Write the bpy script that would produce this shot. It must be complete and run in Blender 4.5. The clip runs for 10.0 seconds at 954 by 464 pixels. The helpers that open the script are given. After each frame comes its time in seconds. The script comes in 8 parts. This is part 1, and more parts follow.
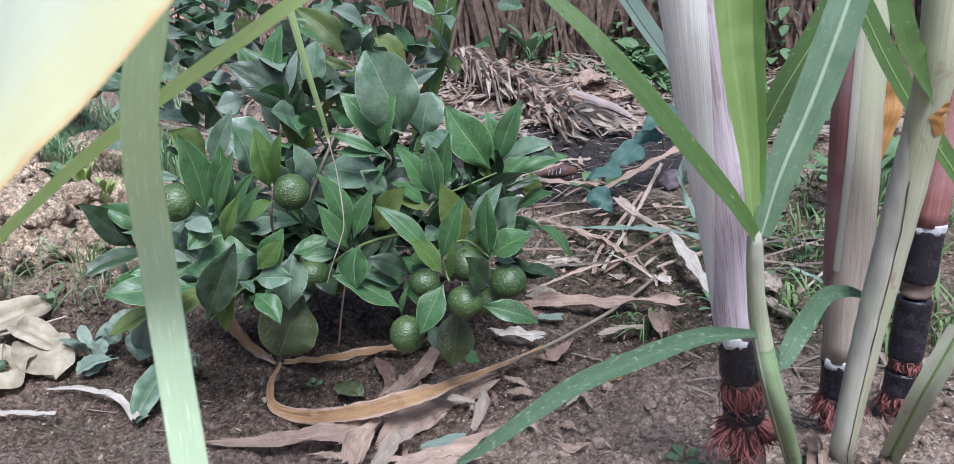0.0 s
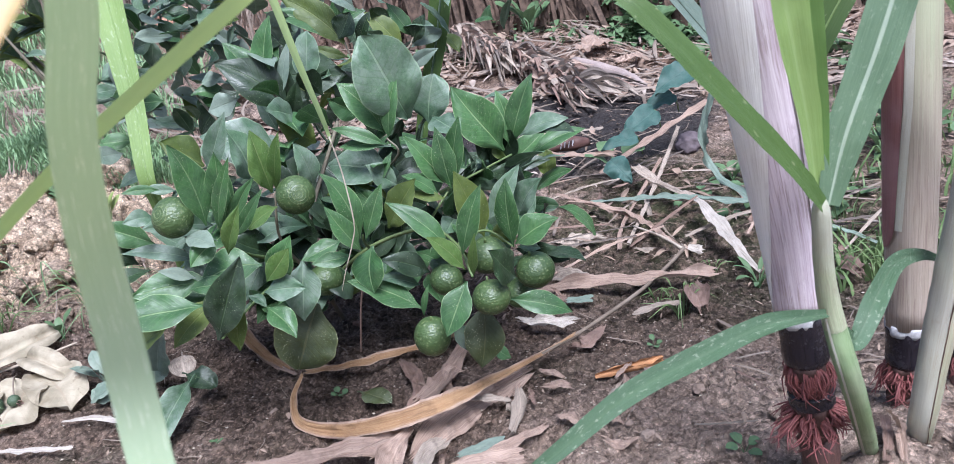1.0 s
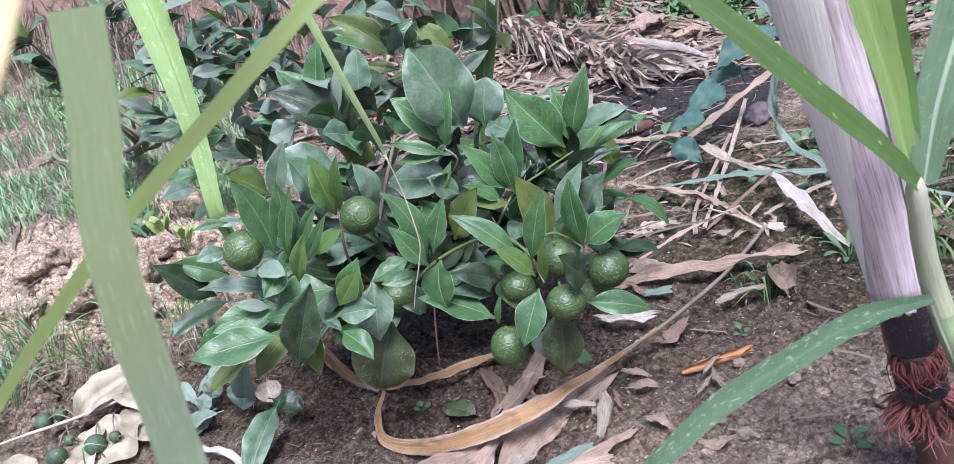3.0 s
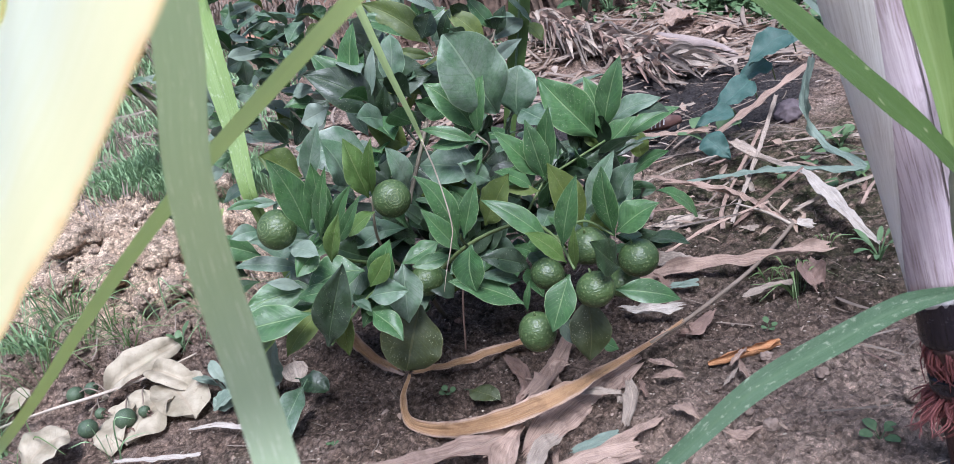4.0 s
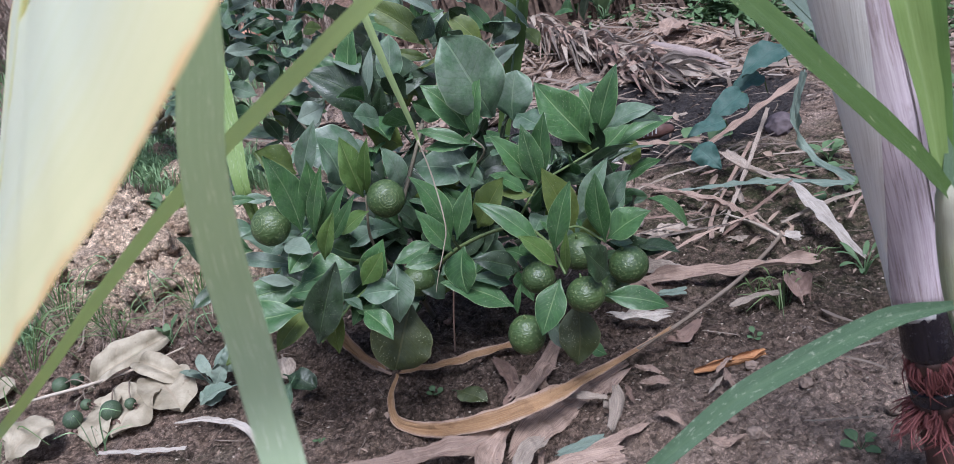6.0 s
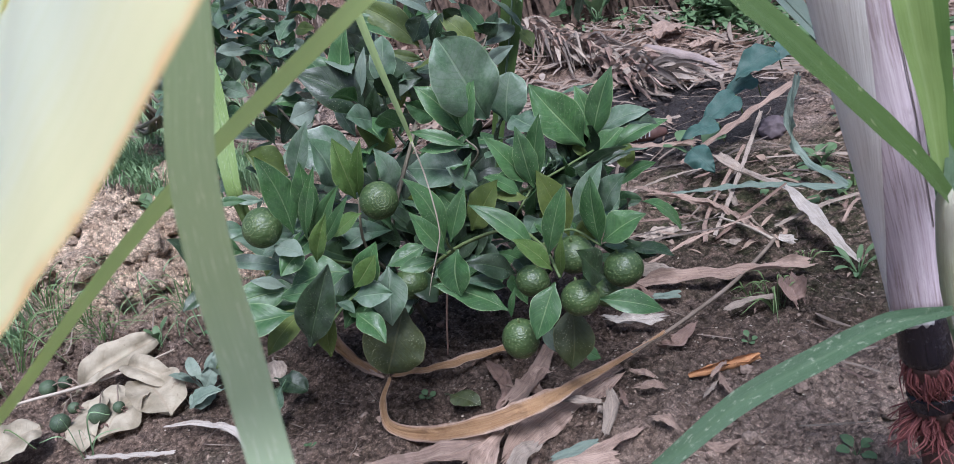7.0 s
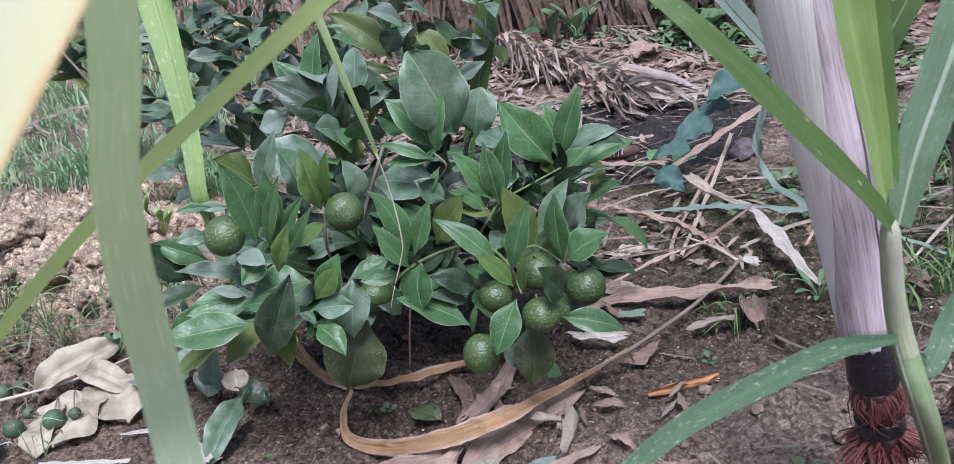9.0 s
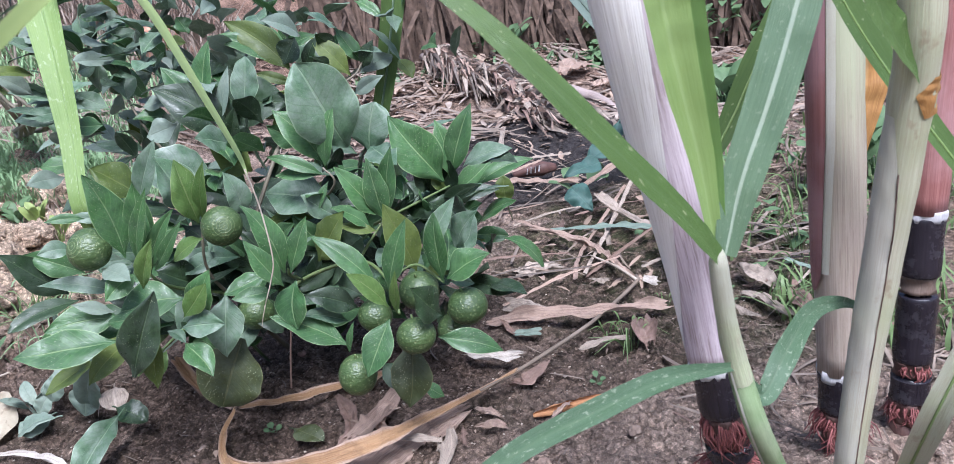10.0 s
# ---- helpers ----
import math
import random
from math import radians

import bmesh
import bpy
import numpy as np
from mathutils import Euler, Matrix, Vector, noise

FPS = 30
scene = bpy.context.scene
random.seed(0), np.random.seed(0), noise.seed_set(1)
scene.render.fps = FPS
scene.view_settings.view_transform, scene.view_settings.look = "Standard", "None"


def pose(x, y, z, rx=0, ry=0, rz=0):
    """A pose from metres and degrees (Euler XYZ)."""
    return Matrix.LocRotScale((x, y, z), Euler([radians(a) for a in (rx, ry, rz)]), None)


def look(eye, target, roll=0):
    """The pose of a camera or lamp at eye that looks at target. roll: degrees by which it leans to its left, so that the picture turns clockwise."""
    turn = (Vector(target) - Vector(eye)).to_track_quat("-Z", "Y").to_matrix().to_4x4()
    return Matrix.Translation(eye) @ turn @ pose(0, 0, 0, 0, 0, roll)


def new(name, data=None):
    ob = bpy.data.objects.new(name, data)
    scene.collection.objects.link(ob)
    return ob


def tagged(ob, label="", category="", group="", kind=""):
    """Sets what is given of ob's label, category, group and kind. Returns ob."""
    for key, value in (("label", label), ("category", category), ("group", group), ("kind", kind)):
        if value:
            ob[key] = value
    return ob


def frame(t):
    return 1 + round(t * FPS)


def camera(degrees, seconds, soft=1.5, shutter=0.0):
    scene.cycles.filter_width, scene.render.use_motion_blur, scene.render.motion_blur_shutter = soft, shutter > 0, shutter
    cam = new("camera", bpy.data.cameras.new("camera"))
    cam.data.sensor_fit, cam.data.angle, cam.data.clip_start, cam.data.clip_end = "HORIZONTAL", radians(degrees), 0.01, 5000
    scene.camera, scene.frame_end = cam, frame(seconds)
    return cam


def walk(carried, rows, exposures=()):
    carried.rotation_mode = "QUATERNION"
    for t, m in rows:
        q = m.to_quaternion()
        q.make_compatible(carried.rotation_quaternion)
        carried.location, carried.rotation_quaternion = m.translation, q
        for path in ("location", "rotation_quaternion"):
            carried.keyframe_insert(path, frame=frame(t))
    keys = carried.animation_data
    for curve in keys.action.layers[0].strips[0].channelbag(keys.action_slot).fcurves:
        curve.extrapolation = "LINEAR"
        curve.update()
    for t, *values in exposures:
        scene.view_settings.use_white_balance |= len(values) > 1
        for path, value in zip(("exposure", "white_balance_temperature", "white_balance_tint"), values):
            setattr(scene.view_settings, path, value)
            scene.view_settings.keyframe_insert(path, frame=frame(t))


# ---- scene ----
cam = camera(64.9, 10.0, 0.5)
# a small lens, focused on the bush
cam.data.dof.use_dof, cam.data.dof.focus_distance, cam.data.dof.aperture_fstop = True, 0.95, 20.0
PATH = [
    (0, (0.114, 0.065, 0.455), (-0.014, 1.981, -0.104), -4.0),
    (0.5, (0.101, 0.11, 0.452), (0.006, 2.015, -0.149), -6.7),
    (1, (0.102, 0.125, 0.451), (-0.063, 2.022, -0.161), -9.4),
    (1.5, (0.109, 0.141, 0.45), (-0.097, 2.032, -0.168), -13.5),
    (2, (0.097, 0.136, 0.449), (-0.259, 2.004, -0.171), -15.1),
    (2.5, (0.106, 0.144, 0.452), (-0.237, 2.019, -0.154), -16.8),
    (2.7, (0.108, 0.147, 0.459), (-0.234, 2.028, -0.129), -16.7),
    (3.8, (0.097, 0.138, 0.456), (-0.302, 2.003, -0.144), -15.8),
    (4, (0.094, 0.136, 0.455), (-0.31, 2.004, -0.135), -15.5),
    (4.5, (0.091, 0.131, 0.456), (-0.314, 1.996, -0.141), -14.4),
    (5, (0.092, 0.128, 0.457), (-0.296, 2.002, -0.126), -13.5),
    (5.5, (0.092, 0.127, 0.458), (-0.291, 1.999, -0.133), -13.6),
    (7, (0.088, 0.136, 0.457), (-0.264, 2.013, -0.134), -13.1),
    (7.5, (0.087, 0.136, 0.456), (-0.254, 2.016, -0.135), -13.0),
    (8, (0.085, 0.136, 0.457), (-0.246, 2.018, -0.134), -12.0),
    (8.5, (0.086, 0.134, 0.454), (-0.252, 2.013, -0.141), -11.3),
    (9, (0.102, 0.137, 0.458), (-0.187, 2.031, -0.117), -10.9),
    (9.5, (0.129, 0.138, 0.461), (-0.107, 2.047, -0.086), -9.6),
    (10, (0.165, 0.154, 0.451), (0.027, 2.066, -0.119), -8.6),
]
EXPOSURES = [(0, 0.88, 5450, 10), (1.5, 1.25, 5450, 15), (2.7, 1.25, 5450, 15), (3.8, 1.08, 5450, 15), (4.5, 0.80, 5450, 15), (5.5, 0.60, 5450, 15), (6.8, 0.66, 5450, 15), (8.5, 0.60, 5450, 15), (9.0, 0.85, 5450, 15), (10, 1.2, 5450, 15)]
walk(cam, [(t, look(eye, target, roll)) for t, eye, target, roll in PATH], EXPOSURES)

# world: an overcast afternoon sky with a weak, wide sun
world = bpy.data.worlds.new("sky")
scene.world = world
world.use_nodes = True
wn = world.node_tree
sky = wn.nodes.new("ShaderNodeTexSky")
sky.sky_type = "NISHITA"
sky.sun_disc = False
sky.sun_elevation, sky.sun_rotation = radians(57), radians(162)
sky.air_density, sky.dust_density = 1.0, 3.5
wn.links.new(sky.outputs["Color"], wn.nodes["Background"].inputs["Color"])
wn.nodes["Background"].inputs["Strength"].default_value = 0.092
sun_data = bpy.data.lights.new("sun", "SUN")
sun_data.energy, sun_data.angle, sun_data.color = 3.5, radians(24), (1.0, 0.97, 0.93)
sun = new("sun", sun_data)
sun.matrix_world = look((0.95, -1.95, 4.7), (0, 1, 0))

# ---- small library ----


def smooth(v, a, b):
    s = min(max((v - a) / (b - a), 0.0), 1.0)
    return s * s * (3 - 2 * s)


def bump_at(x, y, cx, cy, r, h):
    return h * math.exp(-((x - cx) ** 2 + (y - cy) ** 2) / (r * r))


def lie(x, y):
    """The lie of the land, without its clods."""
    z = 0.09 * smooth(y, 1.4, 2.5) + 0.13 * smooth(y, 2.6, 3.7)
    z += 0.20 * smooth(-x, 0.42, 1.1) * smooth(y, 1.0, 1.5)
    z += 0.36 * smooth(-x, 0.9, 2.4) * smooth(y, 1.8, 3.6)
    z -= 0.12 * smooth(x, 0.3, 0.9) * smooth(y, 1.7, 3.0)
    z += bump_at(x, y, -0.80, 1.34, 0.20, 0.07) + bump_at(x, y, -0.60, 1.22, 0.12, 0.05)
    z += bump_at(x, y, 0.34, 0.62, 0.20, 0.05)
    z += 1.5 * smooth(y, 3.7 + 0.25 * math.sin(1.3 * x), 5.6)
    return z


def rough(x, y):
    """Clods and hollows on top of lie()."""
    p = Vector((x, y, 0))
    m = smooth(-x, 0.38, 0.6) * smooth(y, 1.0, 1.15) * (1 - smooth(y, 1.55, 1.8)) * (1 - smooth(-x, 1.3, 1.7))
    h = 0.012 * noise.fractal(p * 6, 1.0, 2.0, 3) + (0.009 + 0.012 * m) * noise.fractal(p * 24, 0.8, 2.1, 5)
    if y < 1.75:
        h += (0.004 + 0.004 * m) * noise.fractal(p * 85, 0.8, 2.1, 3)
    if y < 1.35:
        h += 0.0040 * (0.42 - noise.voronoi(p * 75)[0][0]) + 0.0022 * (0.4 - noise.voronoi(p * 160)[0][0])
    if m > 0.01:
        h += m * (0.085 * (0.42 - noise.voronoi(p * 9)[0][0]) + 0.045 * noise.fractal(p * 13, 0.9, 2.1, 4))
    h += (0.004 + 0.010 * m) * (0.45 - noise.voronoi(p * (30 - 6 * m))[0][0])
    return h


def ground_z(x, y):
    return lie(x, y) + rough(x, y)


def link_mesh(name, bm, material, smooth_faces=True):
    me = bpy.data.meshes.new(name)
    if smooth_faces:
        for f in bm.faces:
            f.smooth = True
    bm.to_mesh(me)
    bm.free()
    for m in material if isinstance(material, (list, tuple)) else [material]:
        me.materials.append(m)
    return new(name, me)


def part(name, bm, material, parent, label="", smooth_faces=True):
    """One mesh object, built in world coordinates, under a thing or a part."""
    ob = link_mesh(name, bm, material, smooth_faces)
    ob.parent = parent
    # a part of a part sits in world space already
    ob.matrix_parent_inverse = Matrix() if parent.parent else parent.matrix_local.inverted()
    if label:
        ob["label"] = label
    return ob


def thing(name, place, label, category, group="", kind=""):
    ob = new(name)
    ob.empty_display_size = 0.05
    ob.location = place
    ob.matrix_world = Matrix.Translation(place)
    return tagged(ob, label, category, group, kind)


def spline(points, n):
    """n + 1 places along a smooth curve through the points, and the part 0..1 of the way for each."""
    P = [Vector(p) for p in points]
    P = [P[0] * 2 - P[1]] + P + [P[-1] * 2 - P[-2]]
    out = []
    k = len(P) - 3
    for i in range(n + 1):
        s = k * i / n
        j = min(int(s), k - 1)
        t = s - j
        a, b, c, d = P[j:j + 4]
        out.append(0.5 * (2 * b + (c - a) * t + (2 * a - 5 * b + 4 * c - d) * t * t + (3 * b - a - 3 * c + d) * t ** 3))
    return out


def along(values, n):
    """n + 1 values read evenly from a short list."""
    k = len(values) - 1
    out = []
    for i in range(n + 1):
        s = k * i / n
        j = min(int(s), k - 1)
        out.append(values[j] + (values[j + 1] - values[j]) * (s - j))
    return out


def tube(points, radii, sides=8, n=0, bm=None, caps=True, wobble=0.0):
    bm = bm or bmesh.new()
    n = n or 5 * (len(points) - 1)
    path, rad = spline(points, n), along(radii, n)
    rings, ref = [], None
    for i, p in enumerate(path):
        d = (path[min(i + 1, n)] - path[max(i - 1, 0)]).normalized()
        ref = ref or d.orthogonal().normalized()
        ref = (ref - d * ref.dot(d)).normalized()
        side = d.cross(ref)
        ring = []
        for k in range(sides):
            a = 2 * math.pi * k / sides
            r = rad[i] * (1 + wobble * noise.noise(p * 40 + Vector((k * 3.1, 0, 0))))
            ring.append(bm.verts.new(p + (ref * math.cos(a) + side * math.sin(a)) * r))
        rings.append(ring)
    uv = bm.loops.layers.uv.verify()
    for i in range(n):
        for k in range(sides):
            q = (k + 1) % sides
            f = bm.faces.new((rings[i][k], rings[i][q], rings[i + 1][q], rings[i + 1][k]))
            f.smooth = True
            for loop, (u, v) in zip(f.loops, ((i, k), (i, k + 1), (i + 1, k + 1), (i + 1, k))):
                loop[uv].uv = (u / n, v / sides)
    if caps:
        bm.faces.new(list(reversed(rings[0])))
        bm.faces.new(rings[-1])
    return bm


def sheet(rows, bm=None, closed=False):
    """Faces over a grid of places, with uv: u along, v across."""
    bm = bm or bmesh.new()
    uv = bm.loops.layers.uv.verify()
    V = [[bm.verts.new(p) for p in row] for row in rows]
    n, m = len(V) - 1, len(V[0]) - 1
    for i in range(n):
        for j in range(m):
            f = bm.faces.new((V[i][j], V[i][j + 1], V[i + 1][j + 1], V[i + 1][j]))
            f.smooth = True
            for loop, (a, b) in zip(f.loops, ((i, j), (i, j + 1), (i + 1, j + 1), (i + 1, j))):
                loop[uv].uv = (a / n, b / m)
    return bm


def ribbon(points, widths, normal, fold=0.2, n=0, across=4, twist=0.0, wave=0.0, bm=None, seed=0.0, fray=0.0):
    """A long leaf along a curve: V-folded across, with waved edges. normal: the way its upper side looks (or one for each end).
    fray: a dried leaf, pleated along its fibres, with curled edges, nicks and torn ends."""
    n = n or 7 * (len(points) - 1)
    path, wid = spline(points, n), along(widths, n)
    two = isinstance(normal[0], (tuple, list))
    n0, n1 = (Vector(normal[0]), Vector(normal[1])) if two else (Vector(normal), Vector(normal))
    rows = []
    pace = (path[0] - path[n // 2]).length + (path[n // 2] - path[n]).length
    pace = pace / n / max(max(wid), 0.004)
    for i, p in enumerate(path):
        d = (path[min(i + 1, n)] - path[max(i - 1, 0)]).normalized()
        up = n0.lerp(n1, i / n)
        up = (up - d * up.dot(d)).normalized()
        up = Matrix.Rotation(twist * i / n, 3, d) @ up
        side = d.cross(up)
        row = []
        for j in range(across + 1):
            s = 2 * j / across - 1
            w, back = wid[i] * 0.5, 0.0
            lift = fold * abs(s) * wid[i] * 0.5
            lift += wave * wid[i] * noise.noise(Vector((i * 0.35, s * 1.4, seed + 7.3)))
            if fray:
                w *= 1 + (0.10 + fray) * noise.noise(Vector((i * pace * 1.4, s * 1.2, seed))) * abs(s)
                # shreds: the ends reach out fibre by fibre
                reach = noise.noise(Vector((s * 5.3, seed * 3, 0.5 if i < n / 2 else 9.5)))
                near = max(0.0, 1 - 5 * min(i, n - i) / n)
                back = (-1 if i < n / 2 else 1) * near * near * reach * min(max(wid), 0.03) * (0.5 + fray)
                h = min(wid[i], 0.025)
                lift += h * 0.16 * noise.noise(Vector((i * pace * 0.5, s * 5.0, seed + 1.3)))
                lift += h * 0.07 * noise.noise(Vector((i * pace * 2.5, s * 9.0, seed + 2.3)))
                lift += h * min(1.0, fray * 12) * (0.5 + fold) * s ** 4 * noise.noise(Vector((i * pace * 0.6, 2.0 if s > 0 else 5.0, seed + 3.9)))
            row.append(p + side * s * w + up * lift + d * back)
        rows.append(row)
    return sheet(rows, bm)


def shell(points, radii, front, starts, ends, n=0, across=10, bm=None, seed=0.0, crumple=0.0):
    """A sheath or curl round an axis, open between two angles (degrees from the front, turning to its left)."""
    n = n or 8 * (len(points) - 1)
    path, rad, a0, a1 = spline(points, n), along(radii, n), along(starts, n), along(ends, n)
    rows = []
    for i, p in enumerate(path):
        d = (path[min(i + 1, n)] - path[max(i - 1, 0)]).normalized()
        f = Vector(front)
        f = (f - d * f.dot(d)).normalized()
        side = f.cross(d)
        if side.x > 0:
            side = -side
        row = []
        for j in range(across + 1):
            a = math.radians(a0[i] + (a1[i] - a0[i]) * j / across)
            r = rad[i] * (1 + crumple * noise.noise(Vector((i * 0.3, j * 0.3, seed))))
            row.append(p + (f * math.cos(a) + side * math.sin(a)) * r)
        rows.append(row)
    return sheet(rows, bm)


LEAF = (0.06, 0.20, 0.48, 0.73, 0.90, 0.99, 1.0, 0.95, 0.84, 0.68, 0.48, 0.25, 0.02)
ROUND = (0.06, 0.30, 0.62, 0.84, 0.96, 1.0, 0.98, 0.92, 0.80, 0.58, 0.05)

HEART = (0.40, 0.88, 1.0, 0.97, 0.88, 0.76, 0.62, 0.46, 0.28, 0.03)


def leaf_bm(base, tip, width, normal, bend=0.12, fold=0.22, outline=LEAF, wave=0.03, bm=None, seed=0.0):
    """A broad leaf: folded along the midrib, its blade arched, twisted and waved at the margin, the tip bent back."""
    base, tip = Vector(base), Vector(tip)
    d = tip - base
    L = d.length
    up = Vector(normal)
    up = (up - d * up.dot(d) / d.length_squared).normalized()
    side0 = d.normalized().cross(up)
    up0 = up.copy()
    turn = 1.0 * noise.noise(Vector((seed * 1.7, 0.3, 0.9)))
    sag = 0.12 * noise.noise(Vector((seed * 2.3, 5.3, 0.9)))
    curl = 0.10 + 0.16 * noise.noise(Vector((seed * 3.1, 1.3, 4.9)))
    uneven = 1 + 0.7 * noise.noise(Vector((seed * 2.9, 8.3, 2.9)))
    outline = [max(0.01, p.x) for p in spline([(w, 0, 0) for w in outline], 2 * len(outline) - 2)]
    n = len(outline) - 1
    rows = []
    for i in range(n + 1):
        s = i / n
        around = Matrix.Rotation(turn * (s - 0.45), 3, d.normalized())
        side, up = around @ side0, around @ up0
        arch = bend * L * 2 * s * (1 - s) * (1.3 - 0.6 * s) - curl * L * max(0.0, s - 0.6) ** 2 * 2.2
        mid = side0 * (sag * L * 4 * s * (1 - s)) + base + d * s + up * arch
        row = []
        for j in range(-4, 5):
            t = j / 4
            w = outline[i] * width * 0.5 * t
            w *= 1 + 0.06 * noise.noise(Vector((s * 7, t, seed + 2.2)))
            f = fold * (uneven if t < 0 else 2 - uneven)
            lift = f * abs(w) * (1.25 - 0.75 * abs(t))
            lift += wave * width * (0.35 + t * t) * noise.noise(Vector((s * 5, t * 1.4, seed)))
            row.append(mid + side * w + up * lift)
        rows.append(row)
    return sheet(rows, bm)


leaf_count = 0


def leaf(parent, base, tip, width, normal, material, bend=0.12, fold=0.22, outline=LEAF, name="leaf"):
    global leaf_count
    leaf_count += 1
    return part(name, leaf_bm(base, tip, width, normal, bend, fold * 1.5, outline, 0.07, None, leaf_count * 3.7), material, parent)


def ball(center, r, squash=0.93, axis=(0, 0, 1), rough_amount=0.012, seed=0.0, seg=32):
    """A citrus-like ball: slightly flat, with a shallow dimple at one pole and an uneven skin."""
    bm = bmesh.new()
    bmesh.ops.create_uvsphere(bm, u_segments=seg, v_segments=seg * 2 // 3, radius=1)
    turn = Vector(axis).to_track_quat("Z", "Y").to_matrix()
    uv = bm.loops.layers.uv.verify()
    for f in bm.faces:
        for loop in f.loops:
            loop[uv].uv = (math.acos(max(-1, min(1, loop.vert.co.z))) / math.pi, 0.5)
    for v in bm.verts:
        p = v.co.copy()
        polar = math.acos(max(-1, min(1, p.z)))
        k = 1 + rough_amount * noise.fractal(p * 3 + Vector((seed, seed, 0)), 1, 2, 3)
        k -= 0.05 * math.exp(-(polar / 0.2) ** 2) + 0.03 * math.exp(-((math.pi - polar) / 0.2) ** 2)
        k += 0.018 * math.exp(-((polar - 0.38) / 0.1) ** 2)
        v.co = turn @ Vector((p.x, p.y, p.z * squash)) * (k * r) + Vector(center)
    return bm


def lump_into(verts, faces, center, r, rnd, flat=0.7):
    """A rough little clod, put into lists of verts and faces."""
    o = len(verts)
    ring = 5
    a0 = rnd.random() * 6.28
    verts.append((center[0], center[1], center[2] + r * flat))
    for lev, (hh, rr) in enumerate(((0.45, 0.85), (-0.35, 1.0))):
        for k in range(ring):
            a = a0 + lev * 0.6 + 2 * math.pi * k / ring
            q = r * rr * rnd.uniform(0.35, 1.35)
            verts.append((center[0] + q * math.cos(a), center[1] + q * math.sin(a), center[2] + r * flat * hh * rnd.uniform(0.6, 1.3)))
    for k in range(ring):
        q = (k + 1) % ring
        faces.append((o, o + 1 + k, o + 1 + q))
        faces.append((o + 1 + k, o + 6 + k, o + 6 + q, o + 1 + q))


def stuff(name, verts, faces, material, label, category, smooth_faces=False):
    me = bpy.data.meshes.new(name)
    me.from_pydata(verts, [], faces)
    for m in material if isinstance(material, (list, tuple)) else [material]:
        me.materials.append(m)
    if smooth_faces:
        me.polygons.foreach_set("use_smooth", [True] * len(me.polygons))
    return tagged(new(name, me), label, category, "", "stuff")


# ---- materials ----


